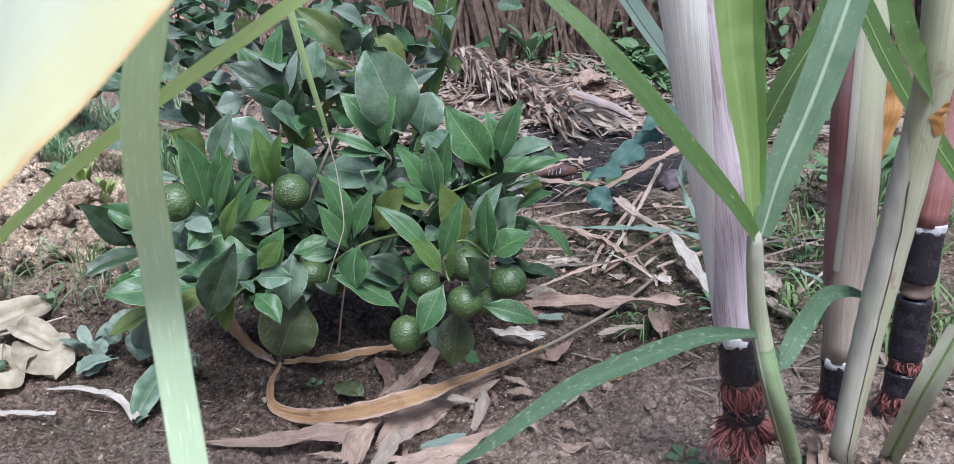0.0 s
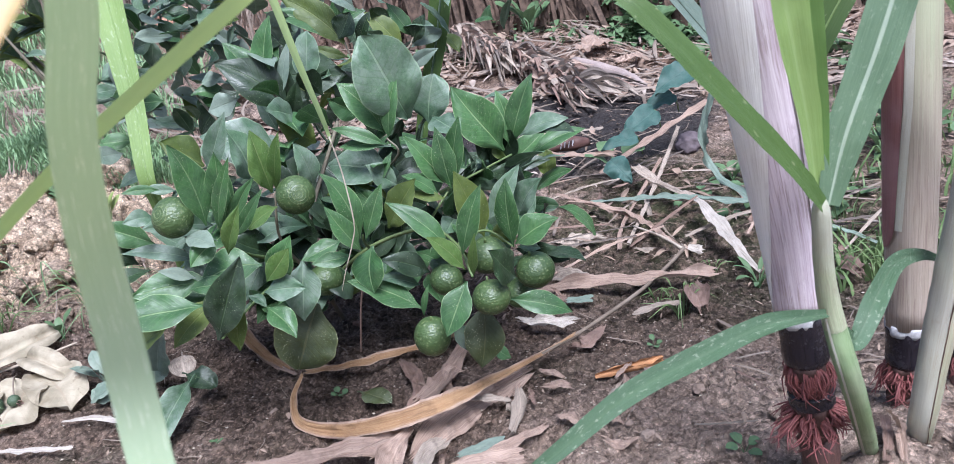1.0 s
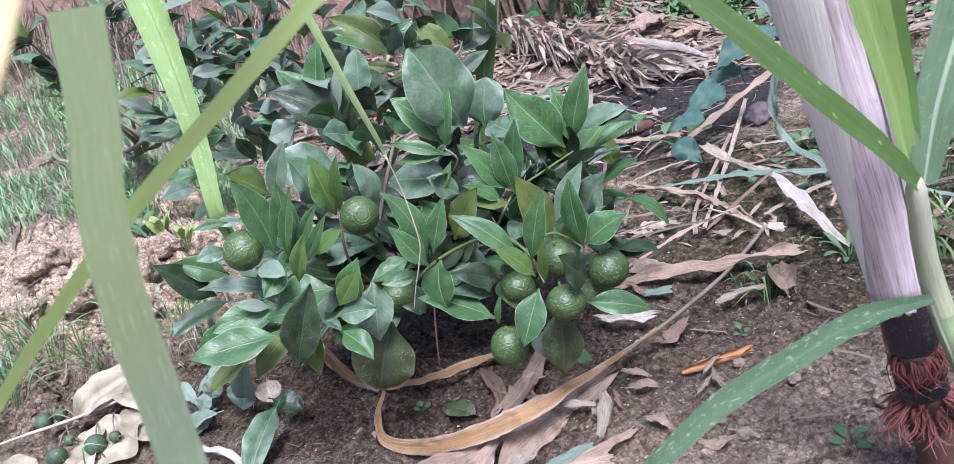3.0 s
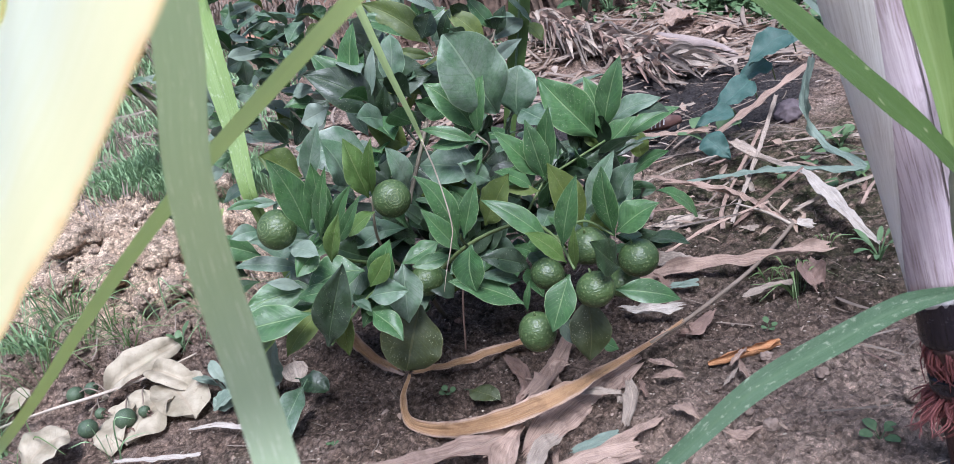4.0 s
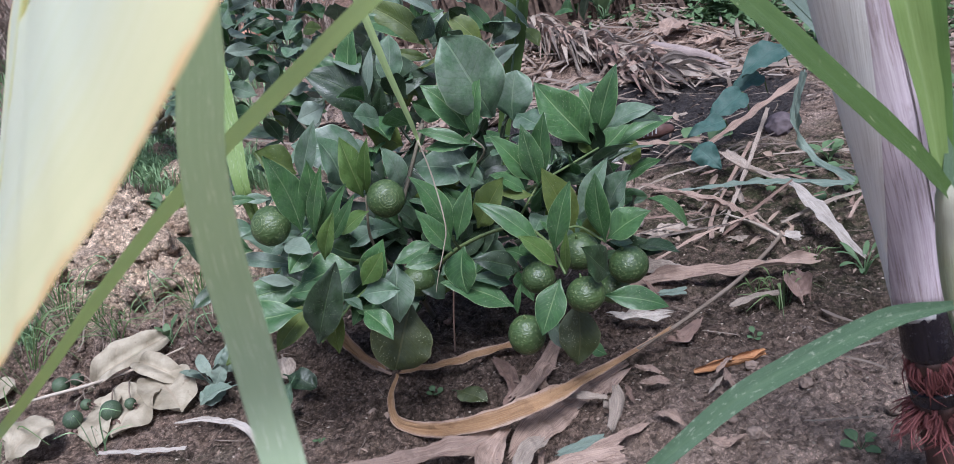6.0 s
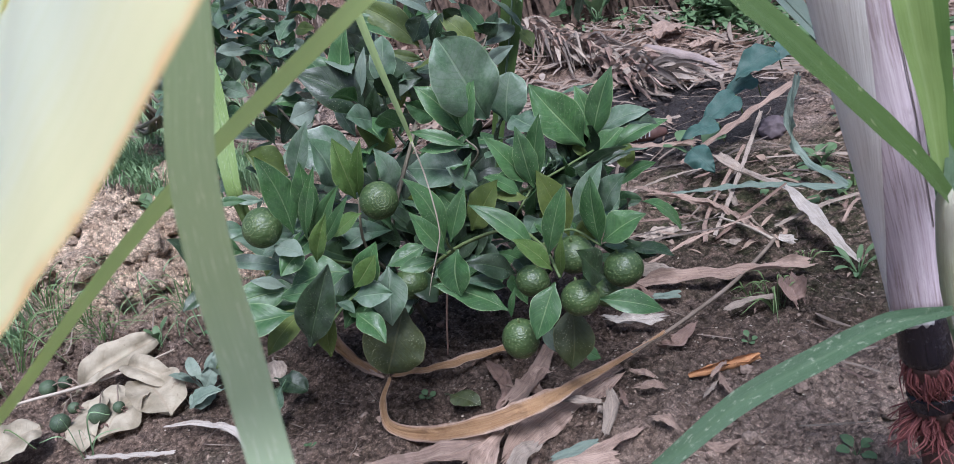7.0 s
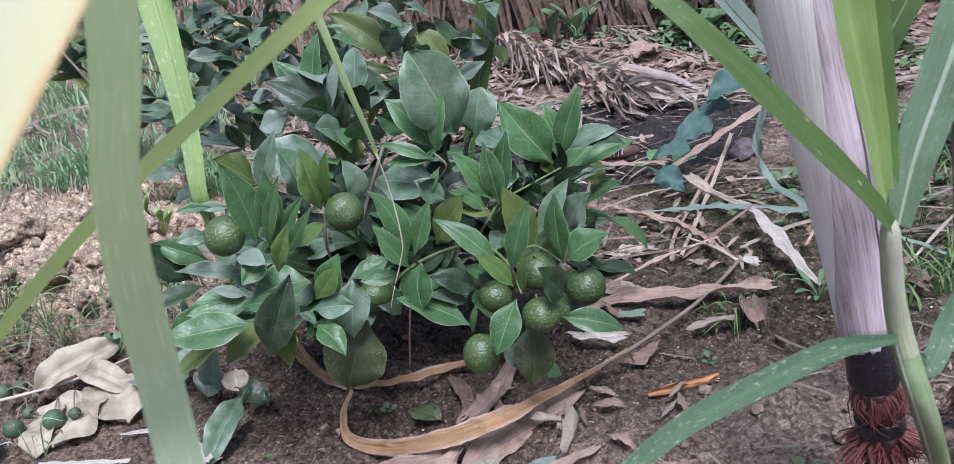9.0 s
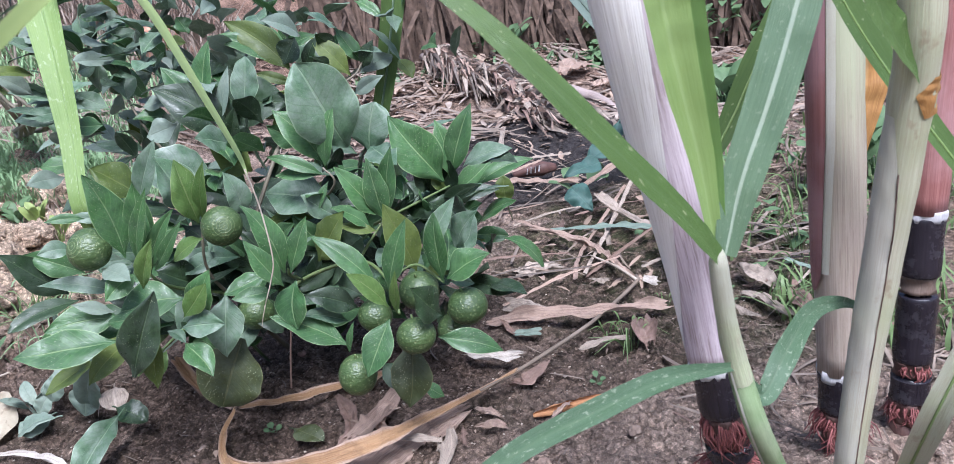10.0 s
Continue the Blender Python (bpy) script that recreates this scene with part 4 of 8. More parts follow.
leaf(bush, (-0.069, 1.011, 0.29), (-0.124, 1.014, 0.295), 0.0206, (0.03, -0.65, 0.76), leaf_green, 0.08, 0.27)
leaf(bush, (-0.053, 1.212, 0.385), (-0.099, 1.211, 0.444), 0.0322, (0.29, -0.93, 0.21), leaf_olive, 0.15, 0.25)
leaf(bush, (-0.116, 1.212, 0.399), (-0.09, 1.207, 0.445), 0.0202, (-0.35, -0.93, 0.10), leaf_dark, 0.12, 0.17)
leaf(bush, (-0.041, 1.244, 0.391), (-0.018, 1.234, 0.428), 0.0257, (-0.49, -0.87, 0.07), leaf_dark, 0.11, 0.24)
leaf(bush, (-0.042, 1.26, 0.397), (-0.072, 1.257, 0.452), 0.0274, (0.51, -0.83, 0.23), leaf_green, 0.10, 0.32)
leaf(bush, (-0.045, 1.175, 0.362), (0.001, 1.151, 0.383), 0.0208, (-0.46, -0.89, -0.00), leaf_pale, 0.07, 0.30)
leaf(bush, (-0.136, 1.257, 0.404), (-0.111, 1.251, 0.435), 0.0296, (-0.19, -0.98, -0.04), leaf_dusty, 0.10, 0.13)
leaf(bush, (-0.238, 0.854, 0.263), (-0.243, 0.832, 0.354), 0.0356, (0.76, -0.63, -0.11), leaf_green, 0.01, 0.16)
leaf(bush, (-0.231, 0.871, 0.261), (-0.208, 0.847, 0.337), 0.0304, (-0.01, -0.95, -0.30), leaf_green, 0.03, 0.13)
leaf(bush, (-0.222, 0.847, 0.257), (-0.187, 0.83, 0.334), 0.0152, (-0.15, -0.98, -0.15), leaf_green, 0.10, 0.29)
leaf(bush, (-0.216, 0.848, 0.248), (-0.204, 0.85, 0.306), 0.0148, (0.08, -1.00, 0.02), leaf_green, 0.00, 0.23)
leaf(bush, (-0.218, 0.855, 0.243), (-0.171, 0.839, 0.309), 0.0178, (-0.19, -0.98, -0.11), leaf_green, 0.02, 0.35)
leaf(bush, (-0.214, 0.859, 0.245), (-0.163, 0.83, 0.298), 0.0150, (-0.39, -0.91, -0.12), leaf_green, 0.10, 0.15)
leaf(bush, (-0.201, 0.804, 0.244), (-0.171, 0.786, 0.296), 0.0176, (-0.28, -0.94, -0.16), leaf_young, 0.09, 0.39)
leaf(bush, (-0.183, 0.915, 0.274), (-0.185, 0.9, 0.347), 0.0374, (0.81, -0.58, -0.10), leaf_young, 0.13, 0.30)
leaf(bush, (-0.179, 0.919, 0.275), (-0.154, 0.894, 0.342), 0.0173, (-0.16, -0.94, -0.29), leaf_young, 0.10, 0.28)
leaf(bush, (-0.174, 0.895, 0.262), (-0.215, 0.899, 0.24), 0.0226, (-0.36, -0.76, 0.54), leaf_young, 0.10, 0.22)
leaf(bush, (-0.301, 1.028, 0.294), (-0.332, 0.999, 0.337), 0.0493, (0.85, -0.42, 0.32), leaf_olive, 0.02, 0.28)
leaf(bush, (-0.208, 1.048, 0.289), (-0.294, 1.023, 0.333), 0.0646, (0.48, -0.70, 0.53), leaf_dusty, 0.10, 0.37)
leaf(bush, (-0.28, 0.986, 0.29), (-0.237, 0.971, 0.361), 0.0281, (-0.13, -0.98, -0.13), leaf_dusty, 0.04, 0.20)
leaf(bush, (-0.221, 0.971, 0.278), (-0.232, 0.954, 0.346), 0.0548, (0.88, -0.48, 0.02), leaf_dusty, 0.15, 0.38)
leaf(bush, (-0.155, 1.029, 0.302), (-0.189, 1.008, 0.34), 0.0410, (0.70, -0.66, 0.27), leaf_olive, 0.16, 0.26)
leaf(bush, (-0.152, 0.969, 0.264), (-0.157, 0.95, 0.319), 0.0286, (0.66, -0.73, -0.19), leaf_dusty, 0.16, 0.26)
leaf(bush, (-0.317, 0.972, 0.28), (-0.352, 0.958, 0.29), 0.0133, (0.44, -0.78, 0.45), leaf_dusty, 0.02, 0.29)
leaf(bush, (0.009, 0.938, 0.249), (-0.028, 0.918, 0.314), 0.0285, (0.60, -0.80, 0.10), leaf_green, 0.13, 0.35)
leaf(bush, (0.012, 0.933, 0.245), (0.007, 0.921, 0.317), 0.0267, (0.28, -0.95, -0.14), leaf_green, 0.04, 0.38)
leaf(bush, (0.011, 0.943, 0.243), (0.032, 0.921, 0.325), 0.0277, (-0.53, -0.84, -0.09), leaf_green, 0.04, 0.16)
leaf(bush, (-0.002, 0.92, 0.242), (-0.036, 0.901, 0.275), 0.0202, (0.72, -0.53, 0.44), leaf_green, 0.10, 0.25)
leaf(bush, (0.005, 0.918, 0.239), (-0.037, 0.909, 0.255), 0.0140, (0.38, -0.70, 0.60), leaf_olive, 0.12, 0.15)
leaf(bush, (0.041, 0.902, 0.193), (0.022, 0.883, 0.276), 0.0382, (0.66, -0.75, -0.02), leaf_olive, 0.09, 0.21)
leaf(bush, (0.022, 0.836, 0.2), (0.05, 0.824, 0.272), 0.0234, (-0.36, -0.93, -0.01), leaf_green, 0.07, 0.22)
leaf(bush, (0.073, 0.86, 0.192), (0.074, 0.851, 0.268), 0.0284, (-0.49, -0.87, -0.10), leaf_green, 0.01, 0.19)
leaf(bush, (0.011, 0.84, 0.204), (-0.045, 0.842, 0.265), 0.0235, (0.46, -0.77, 0.44), leaf_green, 0.14, 0.27)
leaf(bush, (0.047, 0.939, 0.201), (0.089, 0.936, 0.261), 0.0243, (-0.25, -0.96, 0.13), leaf_dusty, 0.07, 0.28)
leaf(bush, (0.075, 0.875, 0.19), (0.122, 0.867, 0.216), 0.0354, (-0.44, -0.68, 0.59), leaf_green, 0.08, 0.38)
leaf(bush, (-0.082, 0.853, 0.226), (-0.102, 0.837, 0.304), 0.0276, (0.64, -0.77, 0.00), leaf_green, 0.14, 0.18)
leaf(bush, (-0.076, 0.853, 0.225), (-0.049, 0.852, 0.281), 0.0208, (-0.21, -0.97, 0.08), leaf_green, 0.01, 0.35)
leaf(bush, (-0.076, 0.826, 0.222), (-0.098, 0.811, 0.276), 0.0227, (0.77, -0.63, 0.14), leaf_green, 0.05, 0.34)
leaf(bush, (-0.063, 0.911, 0.216), (-0.02, 0.886, 0.273), 0.0390, (-0.64, -0.75, 0.15), leaf_olive, 0.08, 0.27)
leaf(bush, (-0.061, 1.004, 0.241), (-0.09, 0.986, 0.275), 0.0299, (0.68, -0.70, 0.21), leaf_dusty, 0.02, 0.28)
leaf(bush, (0.053, 1.027, 0.25), (0.042, 0.999, 0.294), 0.0364, (0.72, -0.65, -0.24), leaf_dark, 0.04, 0.35)
leaf(bush, (0.079, 1.031, 0.247), (0.066, 1.024, 0.284), 0.0367, (0.62, -0.78, 0.07), leaf_olive, 0.00, 0.32)
leaf(bush, (-0.072, 1.04, 0.247), (-0.151, 1.045, 0.272), 0.0667, (0.21, -0.60, 0.77), leaf_dusty, 0.11, 0.13)
leaf(bush, (0.081, 0.957, 0.195), (0.112, 0.935, 0.242), 0.0346, (-0.73, -0.67, 0.17), leaf_dusty, 0.10, 0.39)
leaf(bush, (0.095, 1.021, 0.212), (0.055, 0.996, 0.243), 0.0410, (0.68, -0.64, 0.35), leaf_dark, 0.05, 0.38)
leaf(bush, (-0.059, 1.002, 0.283), (-0.077, 0.993, 0.25), 0.0099, (-0.03, -0.96, 0.28), leaf_green, 0.07, 0.17)
leaf(bush, (-0.256, 0.838, 0.259), (-0.215, 0.81, 0.253), 0.0223, (-0.17, -0.44, 0.88), leaf_pale, 0.02, 0.23)
leaf(bush, (-0.226, 0.842, 0.248), (-0.247, 0.814, 0.233), 0.0248, (0.50, -0.67, 0.55), leaf_green, 0.09, 0.33)
leaf(bush, (-0.258, 0.84, 0.212), (-0.281, 0.815, 0.234), 0.0151, (0.81, -0.28, 0.52), leaf_pale, 0.07, 0.21)
leaf(bush, (-0.189, 0.85, 0.213), (-0.255, 0.837, 0.207), 0.0472, (0.08, -0.73, 0.68), leaf_green, 0.15, 0.22)
leaf(bush, (-0.249, 0.86, 0.189), (-0.312, 0.854, 0.202), 0.0405, (0.19, -0.83, 0.52), leaf_green, 0.02, 0.30)
leaf(bush, (-0.217, 0.83, 0.205), (-0.264, 0.832, 0.205), 0.0207, (-0.03, -0.73, 0.69), leaf_green, 0.09, 0.29)
leaf(bush, (-0.233, 0.8, 0.157), (-0.186, 0.789, 0.243), 0.0403, (-0.10, -0.99, -0.07), leaf_dark, 0.04, 0.33)
leaf(bush, (-0.234, 0.83, 0.19), (-0.285, 0.805, 0.152), 0.0289, (0.01, -0.84, 0.54), leaf_olive, 0.04, 0.22)
leaf(bush, (-0.265, 0.86, 0.161), (-0.306, 0.836, 0.18), 0.0427, (0.58, -0.45, 0.68), leaf_dusty, 0.11, 0.30)
leaf(bush, (-0.173, 0.81, 0.209), (-0.141, 0.803, 0.242), 0.0221, (-0.22, -0.98, 0.00), leaf_young, 0.01, 0.15)
leaf(bush, (-0.175, 0.84, 0.196), (-0.143, 0.818, 0.249), 0.0325, (-0.41, -0.90, -0.13), leaf_green, 0.14, 0.25)
leaf(bush, (-0.178, 0.81, 0.198), (-0.135, 0.808, 0.198), 0.0274, (-0.04, -0.78, 0.63), leaf_dusty, 0.00, 0.32)
leaf(bush, (-0.15, 0.86, 0.209), (-0.155, 0.835, 0.151), 0.0396, (0.14, -0.91, 0.38), leaf_dusty, 0.15, 0.31)
leaf(bush, (-0.179, 0.81, 0.181), (-0.147, 0.784, 0.157), 0.0257, (0.18, -0.54, 0.82), leaf_green, 0.16, 0.31)
leaf(bush, (-0.148, 0.87, 0.155), (-0.18, 0.85, 0.088), 0.0697, (0.13, -0.97, 0.23), leaf_spotted, 0.13, 0.16, outline=ROUND)
leaf(bush, (-0.104, 0.862, 0.225), (-0.145, 0.844, 0.214), 0.0238, (0.13, -0.71, 0.69), leaf_green, 0.04, 0.21)
leaf(bush, (-0.089, 0.839, 0.214), (-0.128, 0.821, 0.217), 0.0184, (0.34, -0.63, 0.70), leaf_green, 0.06, 0.16)
leaf(bush, (-0.204, 0.83, 0.189), (-0.185, 0.823, 0.177), 0.0128, (0.37, -0.42, 0.83), leaf_dusty, 0.13, 0.24)
leaf(bush, (-0.066, 0.834, 0.223), (-0.072, 0.822, 0.177), 0.0393, (-0.37, -0.88, 0.28), leaf_green, 0.09, 0.28)
leaf(bush, (-0.03, 0.84, 0.146), (-0.096, 0.824, 0.194), 0.0305, (0.57, -0.55, 0.60), leaf_green, 0.02, 0.13)
leaf(bush, (-0.018, 0.86, 0.177), (-0.06, 0.831, 0.208), 0.0257, (0.68, -0.67, 0.29), leaf_dark, 0.14, 0.25)
leaf(bush, (-0.031, 0.86, 0.164), (-0.067, 0.83, 0.189), 0.0179, (0.73, -0.42, 0.55), leaf_dusty, 0.08, 0.37)
leaf(bush, (0.026, 0.8, 0.197), (-0.003, 0.785, 0.24), 0.0199, (0.70, -0.68, 0.23), leaf_young, 0.07, 0.15)
leaf(bush, (0.033, 0.8, 0.189), (0.042, 0.776, 0.239), 0.0097, (-0.27, -0.89, -0.38), leaf_young, 0.06, 0.23)
leaf(bush, (0.073, 0.805, 0.181), (0.054, 0.78, 0.22), 0.0355, (0.84, -0.55, 0.06), leaf_dark, 0.04, 0.20)
leaf(bush, (0.027, 0.79, 0.189), (0.001, 0.77, 0.143), 0.0303, (-0.12, -0.88, 0.45), leaf_green, 0.04, 0.25)
leaf(bush, (0.035, 0.83, 0.146), (0.023, 0.82, 0.078), 0.0422, (-0.11, -0.98, 0.16), leaf_spotted, 0.01, 0.38)
leaf(bush, (0.063, 0.83, 0.148), (0.125, 0.833, 0.124), 0.0263, (0.27, -0.74, 0.62), leaf_green, 0.11, 0.31)
leaf(bush, (0.076, 0.89, 0.181), (0.101, 0.893, 0.175), 0.0141, (0.24, -0.74, 0.63), leaf_dusty, 0.02, 0.31)
leaf(bush, (-0.027, 0.83, 0.141), (-0.016, 0.824, 0.177), 0.0072, (-0.29, -0.95, -0.07), leaf_green, 0.12, 0.17)
leaf(bush, (-0.002, 0.85, 0.118), (0.024, 0.821, 0.093), 0.0234, (0.08, -0.61, 0.79), leaf_dark, 0.04, 0.14)
leaf(bush, (0.031, 0.87, 0.078), (0.052, 0.874, 0.058), 0.0160, (0.55, -0.71, 0.44), leaf_green, 0.06, 0.21)
# inner leaves, all in the dark material: the crown's inner shade as leaf colour
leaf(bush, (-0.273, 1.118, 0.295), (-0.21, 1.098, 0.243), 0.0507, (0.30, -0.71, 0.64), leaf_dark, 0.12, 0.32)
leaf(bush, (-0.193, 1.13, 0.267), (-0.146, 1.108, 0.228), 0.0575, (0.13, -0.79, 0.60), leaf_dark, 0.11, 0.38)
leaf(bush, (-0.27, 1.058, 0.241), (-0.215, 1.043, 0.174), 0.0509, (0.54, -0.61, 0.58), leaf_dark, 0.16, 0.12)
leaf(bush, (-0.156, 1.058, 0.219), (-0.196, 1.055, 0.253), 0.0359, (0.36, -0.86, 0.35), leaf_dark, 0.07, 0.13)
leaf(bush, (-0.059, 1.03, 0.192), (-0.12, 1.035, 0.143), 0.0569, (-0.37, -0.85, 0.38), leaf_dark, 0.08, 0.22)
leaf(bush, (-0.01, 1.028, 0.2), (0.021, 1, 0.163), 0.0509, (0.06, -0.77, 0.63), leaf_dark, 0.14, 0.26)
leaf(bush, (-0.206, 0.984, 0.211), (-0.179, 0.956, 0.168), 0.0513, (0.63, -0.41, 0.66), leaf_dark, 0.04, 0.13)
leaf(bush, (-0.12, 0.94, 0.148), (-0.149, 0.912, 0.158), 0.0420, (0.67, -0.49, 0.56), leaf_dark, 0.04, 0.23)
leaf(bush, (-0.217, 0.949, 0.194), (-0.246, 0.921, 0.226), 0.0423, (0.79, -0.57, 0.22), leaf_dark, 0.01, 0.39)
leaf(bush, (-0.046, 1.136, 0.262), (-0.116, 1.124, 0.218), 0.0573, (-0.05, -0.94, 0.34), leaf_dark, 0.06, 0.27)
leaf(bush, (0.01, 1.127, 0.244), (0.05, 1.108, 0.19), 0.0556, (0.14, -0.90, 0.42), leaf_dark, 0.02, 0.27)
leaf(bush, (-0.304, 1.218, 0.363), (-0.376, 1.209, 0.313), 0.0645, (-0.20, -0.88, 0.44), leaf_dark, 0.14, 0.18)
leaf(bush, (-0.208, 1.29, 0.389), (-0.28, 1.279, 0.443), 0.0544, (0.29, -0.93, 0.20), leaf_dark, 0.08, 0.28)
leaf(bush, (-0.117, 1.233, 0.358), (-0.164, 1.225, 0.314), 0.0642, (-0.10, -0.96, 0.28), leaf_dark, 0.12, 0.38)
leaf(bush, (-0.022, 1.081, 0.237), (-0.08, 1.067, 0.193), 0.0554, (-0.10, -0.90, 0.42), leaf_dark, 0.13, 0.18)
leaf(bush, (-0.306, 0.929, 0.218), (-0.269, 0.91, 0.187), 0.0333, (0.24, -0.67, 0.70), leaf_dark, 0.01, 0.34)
leaf(bush, (-0.239, 0.8, 0.196), (-0.322, 0.77, 0.204), 0.0413, (0.27, -0.55, 0.79), leaf_green, 0.05, 0.16)
leaf(bush, (-0.253, 0.84, 0.206), (-0.314, 0.81, 0.211), 0.0352, (0.42, -0.78, 0.46), leaf_green, 0.04, 0.14)
leaf(bush, (-0.267, 0.88, 0.218), (-0.341, 0.86, 0.244), 0.0186, (0.40, -0.68, 0.62), leaf_dusty, 0.09, 0.19)
leaf(bush, (-0.24, 0.86, 0.247), (-0.268, 0.85, 0.243), 0.0198, (0.26, -0.89, 0.38), leaf_dusty, 0.11, 0.13)
leaf(bush, (-0.292, 0.86, 0.277), (-0.317, 0.84, 0.281), 0.0189, (0.61, -0.68, 0.42), leaf_dusty, 0.05, 0.22)
leaf(bush, (-0.326, 0.95, 0.288), (-0.361, 0.93, 0.294), 0.0121, (0.51, -0.78, 0.35), leaf_green, 0.07, 0.21)
leaf(bush, (-0.213, 0.82, 0.197), (-0.22, 0.81, 0.137), 0.0253, (-0.06, -0.98, 0.17), leaf_olive, 0.09, 0.37)
leaf(bush, (-0.221, 0.85, 0.16), (-0.23, 0.84, 0.135), 0.0154, (-0.03, -0.92, 0.38), leaf_young, 0.12, 0.28)


def fruit(place, r, axis, seed, squash=0.92):
    f = part("fruit", ball(place, r, squash, axis, 0.014, seed), fruit_skin, bush, "unripe green citrus fruit with pitted skin")
    a = Vector(place) - Vector(axis).normalized() * r * (squash - 0.06)
    part("fruit_stalk", tube((a, a - Vector(axis).normalized() * r * 0.25), (r * 0.08, r * 0.05), 8, 3), twig_green, f)
    return f


fruit((-0.263, 0.84, 0.28), 0.0215, (-0.35, -0.75, 0.45), 1)
fruit((-0.153, 0.9, 0.271), 0.0213, (0.45, -0.8, 0.2), 2)
fruit((0.047, 0.8, 0.165), 0.0190, (0.1, -0.2, -1), 3)
fruit((0.092, 0.875, 0.158), 0.0212, (0.2, 0.1, -1), 4)
fruit((-0.021, 0.82, 0.122), 0.0192, (-0.1, 0.2, -1), 5, 1.12)
fruit((-0.002, 0.86, 0.166), 0.0180, (-0.5, 0, -1), 6)
fruit((0.044, 0.88, 0.18), 0.0212, (0.0, 0.4, -1), 7)
fruit((-0.151, 0.93, 0.159), 0.0205, (0.0, -0.3, -1), 8)
fruit((0.071, 0.9, 0.124), 0.0185, (0.2, 0, -1), 9)


# ---- the sugarcane clump ----
def roots(p, d, r, length, count, flare, rnd):
    """Fine aerial roots round a node, in uneven bunches: they hang along the cane, or flare out of it."""
    bm = bmesh.new()
    one, two = d.orthogonal().normalized(), d.cross(d.orthogonal()).normalized()
    for k in range(count // 6):
        a0, s0, reach = rnd.random() * 6.283, rnd.uniform(0.0, 0.5), rnd.uniform(0.25, 0.85)
        for _ in range(6):
            a = a0 + rnd.gauss(0, 0.10)
            out = one * math.cos(a) + two * math.sin(a)
            across = d.cross(out)
            s = p + out * r * rnd.uniform(0.80, 0.95) + d * (s0 + rnd.uniform(-0.06, 0.06)) * length
            ln = length * reach * rnd.uniform(0.5, 1.0)
            sway = across * ln * rnd.uniform(-0.5, 0.5)
            e = s + d * ln * (1 - 0.4 * flare) + out * ln * flare * rnd.uniform(0.1, 1.2) + sway
            tube((s, s.lerp(e, 0.5) + out * ln * rnd.uniform(0.0, 0.25) - sway * 0.6, e), (0.0009, 0.0006, 0.0003), 5, 4, bm)
    return bm


def cane(label, foot, points, radii, material, ring, internodes=(), seed=1):
    """A cane: a leaf sheath on a waxy ring over dark internodes. internodes: length, node length, roots, flare."""
    rnd = random.Random(seed)
    ob = thing("sugarcane", foot, label, "sugarcane", "sugarcane clump")
    part("leaf_sheath", tube(points, radii, 24, wobble=0.06), material, ob)
    p, d = Vector(points[0]), (Vector(points[0]) - Vector(points[1])).normalized()
    r = ring
    part("wax_ring", tube((p + d * 0.007, p + d * 0.001, p - d * 0.003), (r * 0.99, r * 1.03, r * 1.0), 20, 4, wobble=0.25), cane_wax, ob, "whitish waxy ring")
    for length, gap, count, flare in internodes:
        q = p + d * length
        joint = part("internode", tube((p + d * 0.003, p + d * length * 0.12, p + d * length * 0.5, p + d * length * 0.88, q), (r * 0.93, r * 1.0, r * 0.965, r * 1.0, r * 0.94), 24, 14, wobble=0.04), cane_black, ob, "black shiny internode with smeared wax")
        n = q + d * gap
        part("node", tube((q, q + d * gap * 0.5, n), (r * 0.90, r * 0.76, r * 0.86), 18, 5, wobble=0.3), cane_bronze if count < 60 else root_dark, ob)
        if count:
            tagged(part("root_ring", roots(q, d, r * 0.9, gap + 0.006, count, flare, rnd), root_red, joint, "ring of fine red aerial roots"), kind="stuff")
        p = n
    part("stool", tube((p, p + d * 0.07), (r * 0.88, r * 0.75), 14, 4, wobble=0.25), root_dark, ob)
    return ob


LINE_A = ((0.281, 0.634, 0.193), (0.274, 0.632, 0.257), (0.262, 0.627, 0.327), (0.25, 0.622, 0.392), (0.235, 0.61, 0.476), (0.223, 0.6, 0.551))
cane_a = cane("stout sugarcane in a lilac sheath over a black node", (0.312, 0.687, 0.043), LINE_A,
    (0.0172, 0.0200, 0.0220, 0.0225, 0.0235, 0.024), sheath_lilac, 0.0168, ((0.041, 0.026, 420, 0.12), (0.012, 0.030, 420, 0.9)), 3)
part("outer_sheath", shell(LINE_A, (0.0175, 0.0206, 0.0228, 0.0236, 0.0248, 0.0255), (0, -1, 0), (92, 52, 22, 6, -8, -16), (96, 130, 150, 160, 165, 165)), sheath_pale, cane_a, "whitish lilac outer sheath")
part("sheath_margin", shell(LINE_A[1:], (0.0207, 0.0229, 0.0237, 0.0249, 0.0256), (0, -1, 0), (-33, -38, -41, -43, -45), (-30, -35, -38, -40, -42)), dry_dark, cane_a, "dry brown margin of the sheath")
LINE_B = ((0.414, 0.745, 0.112), (0.412, 0.74, 0.208), (0.409, 0.735, 0.315), (0.408, 0.735, 0.412), (0.406, 0.735, 0.525))
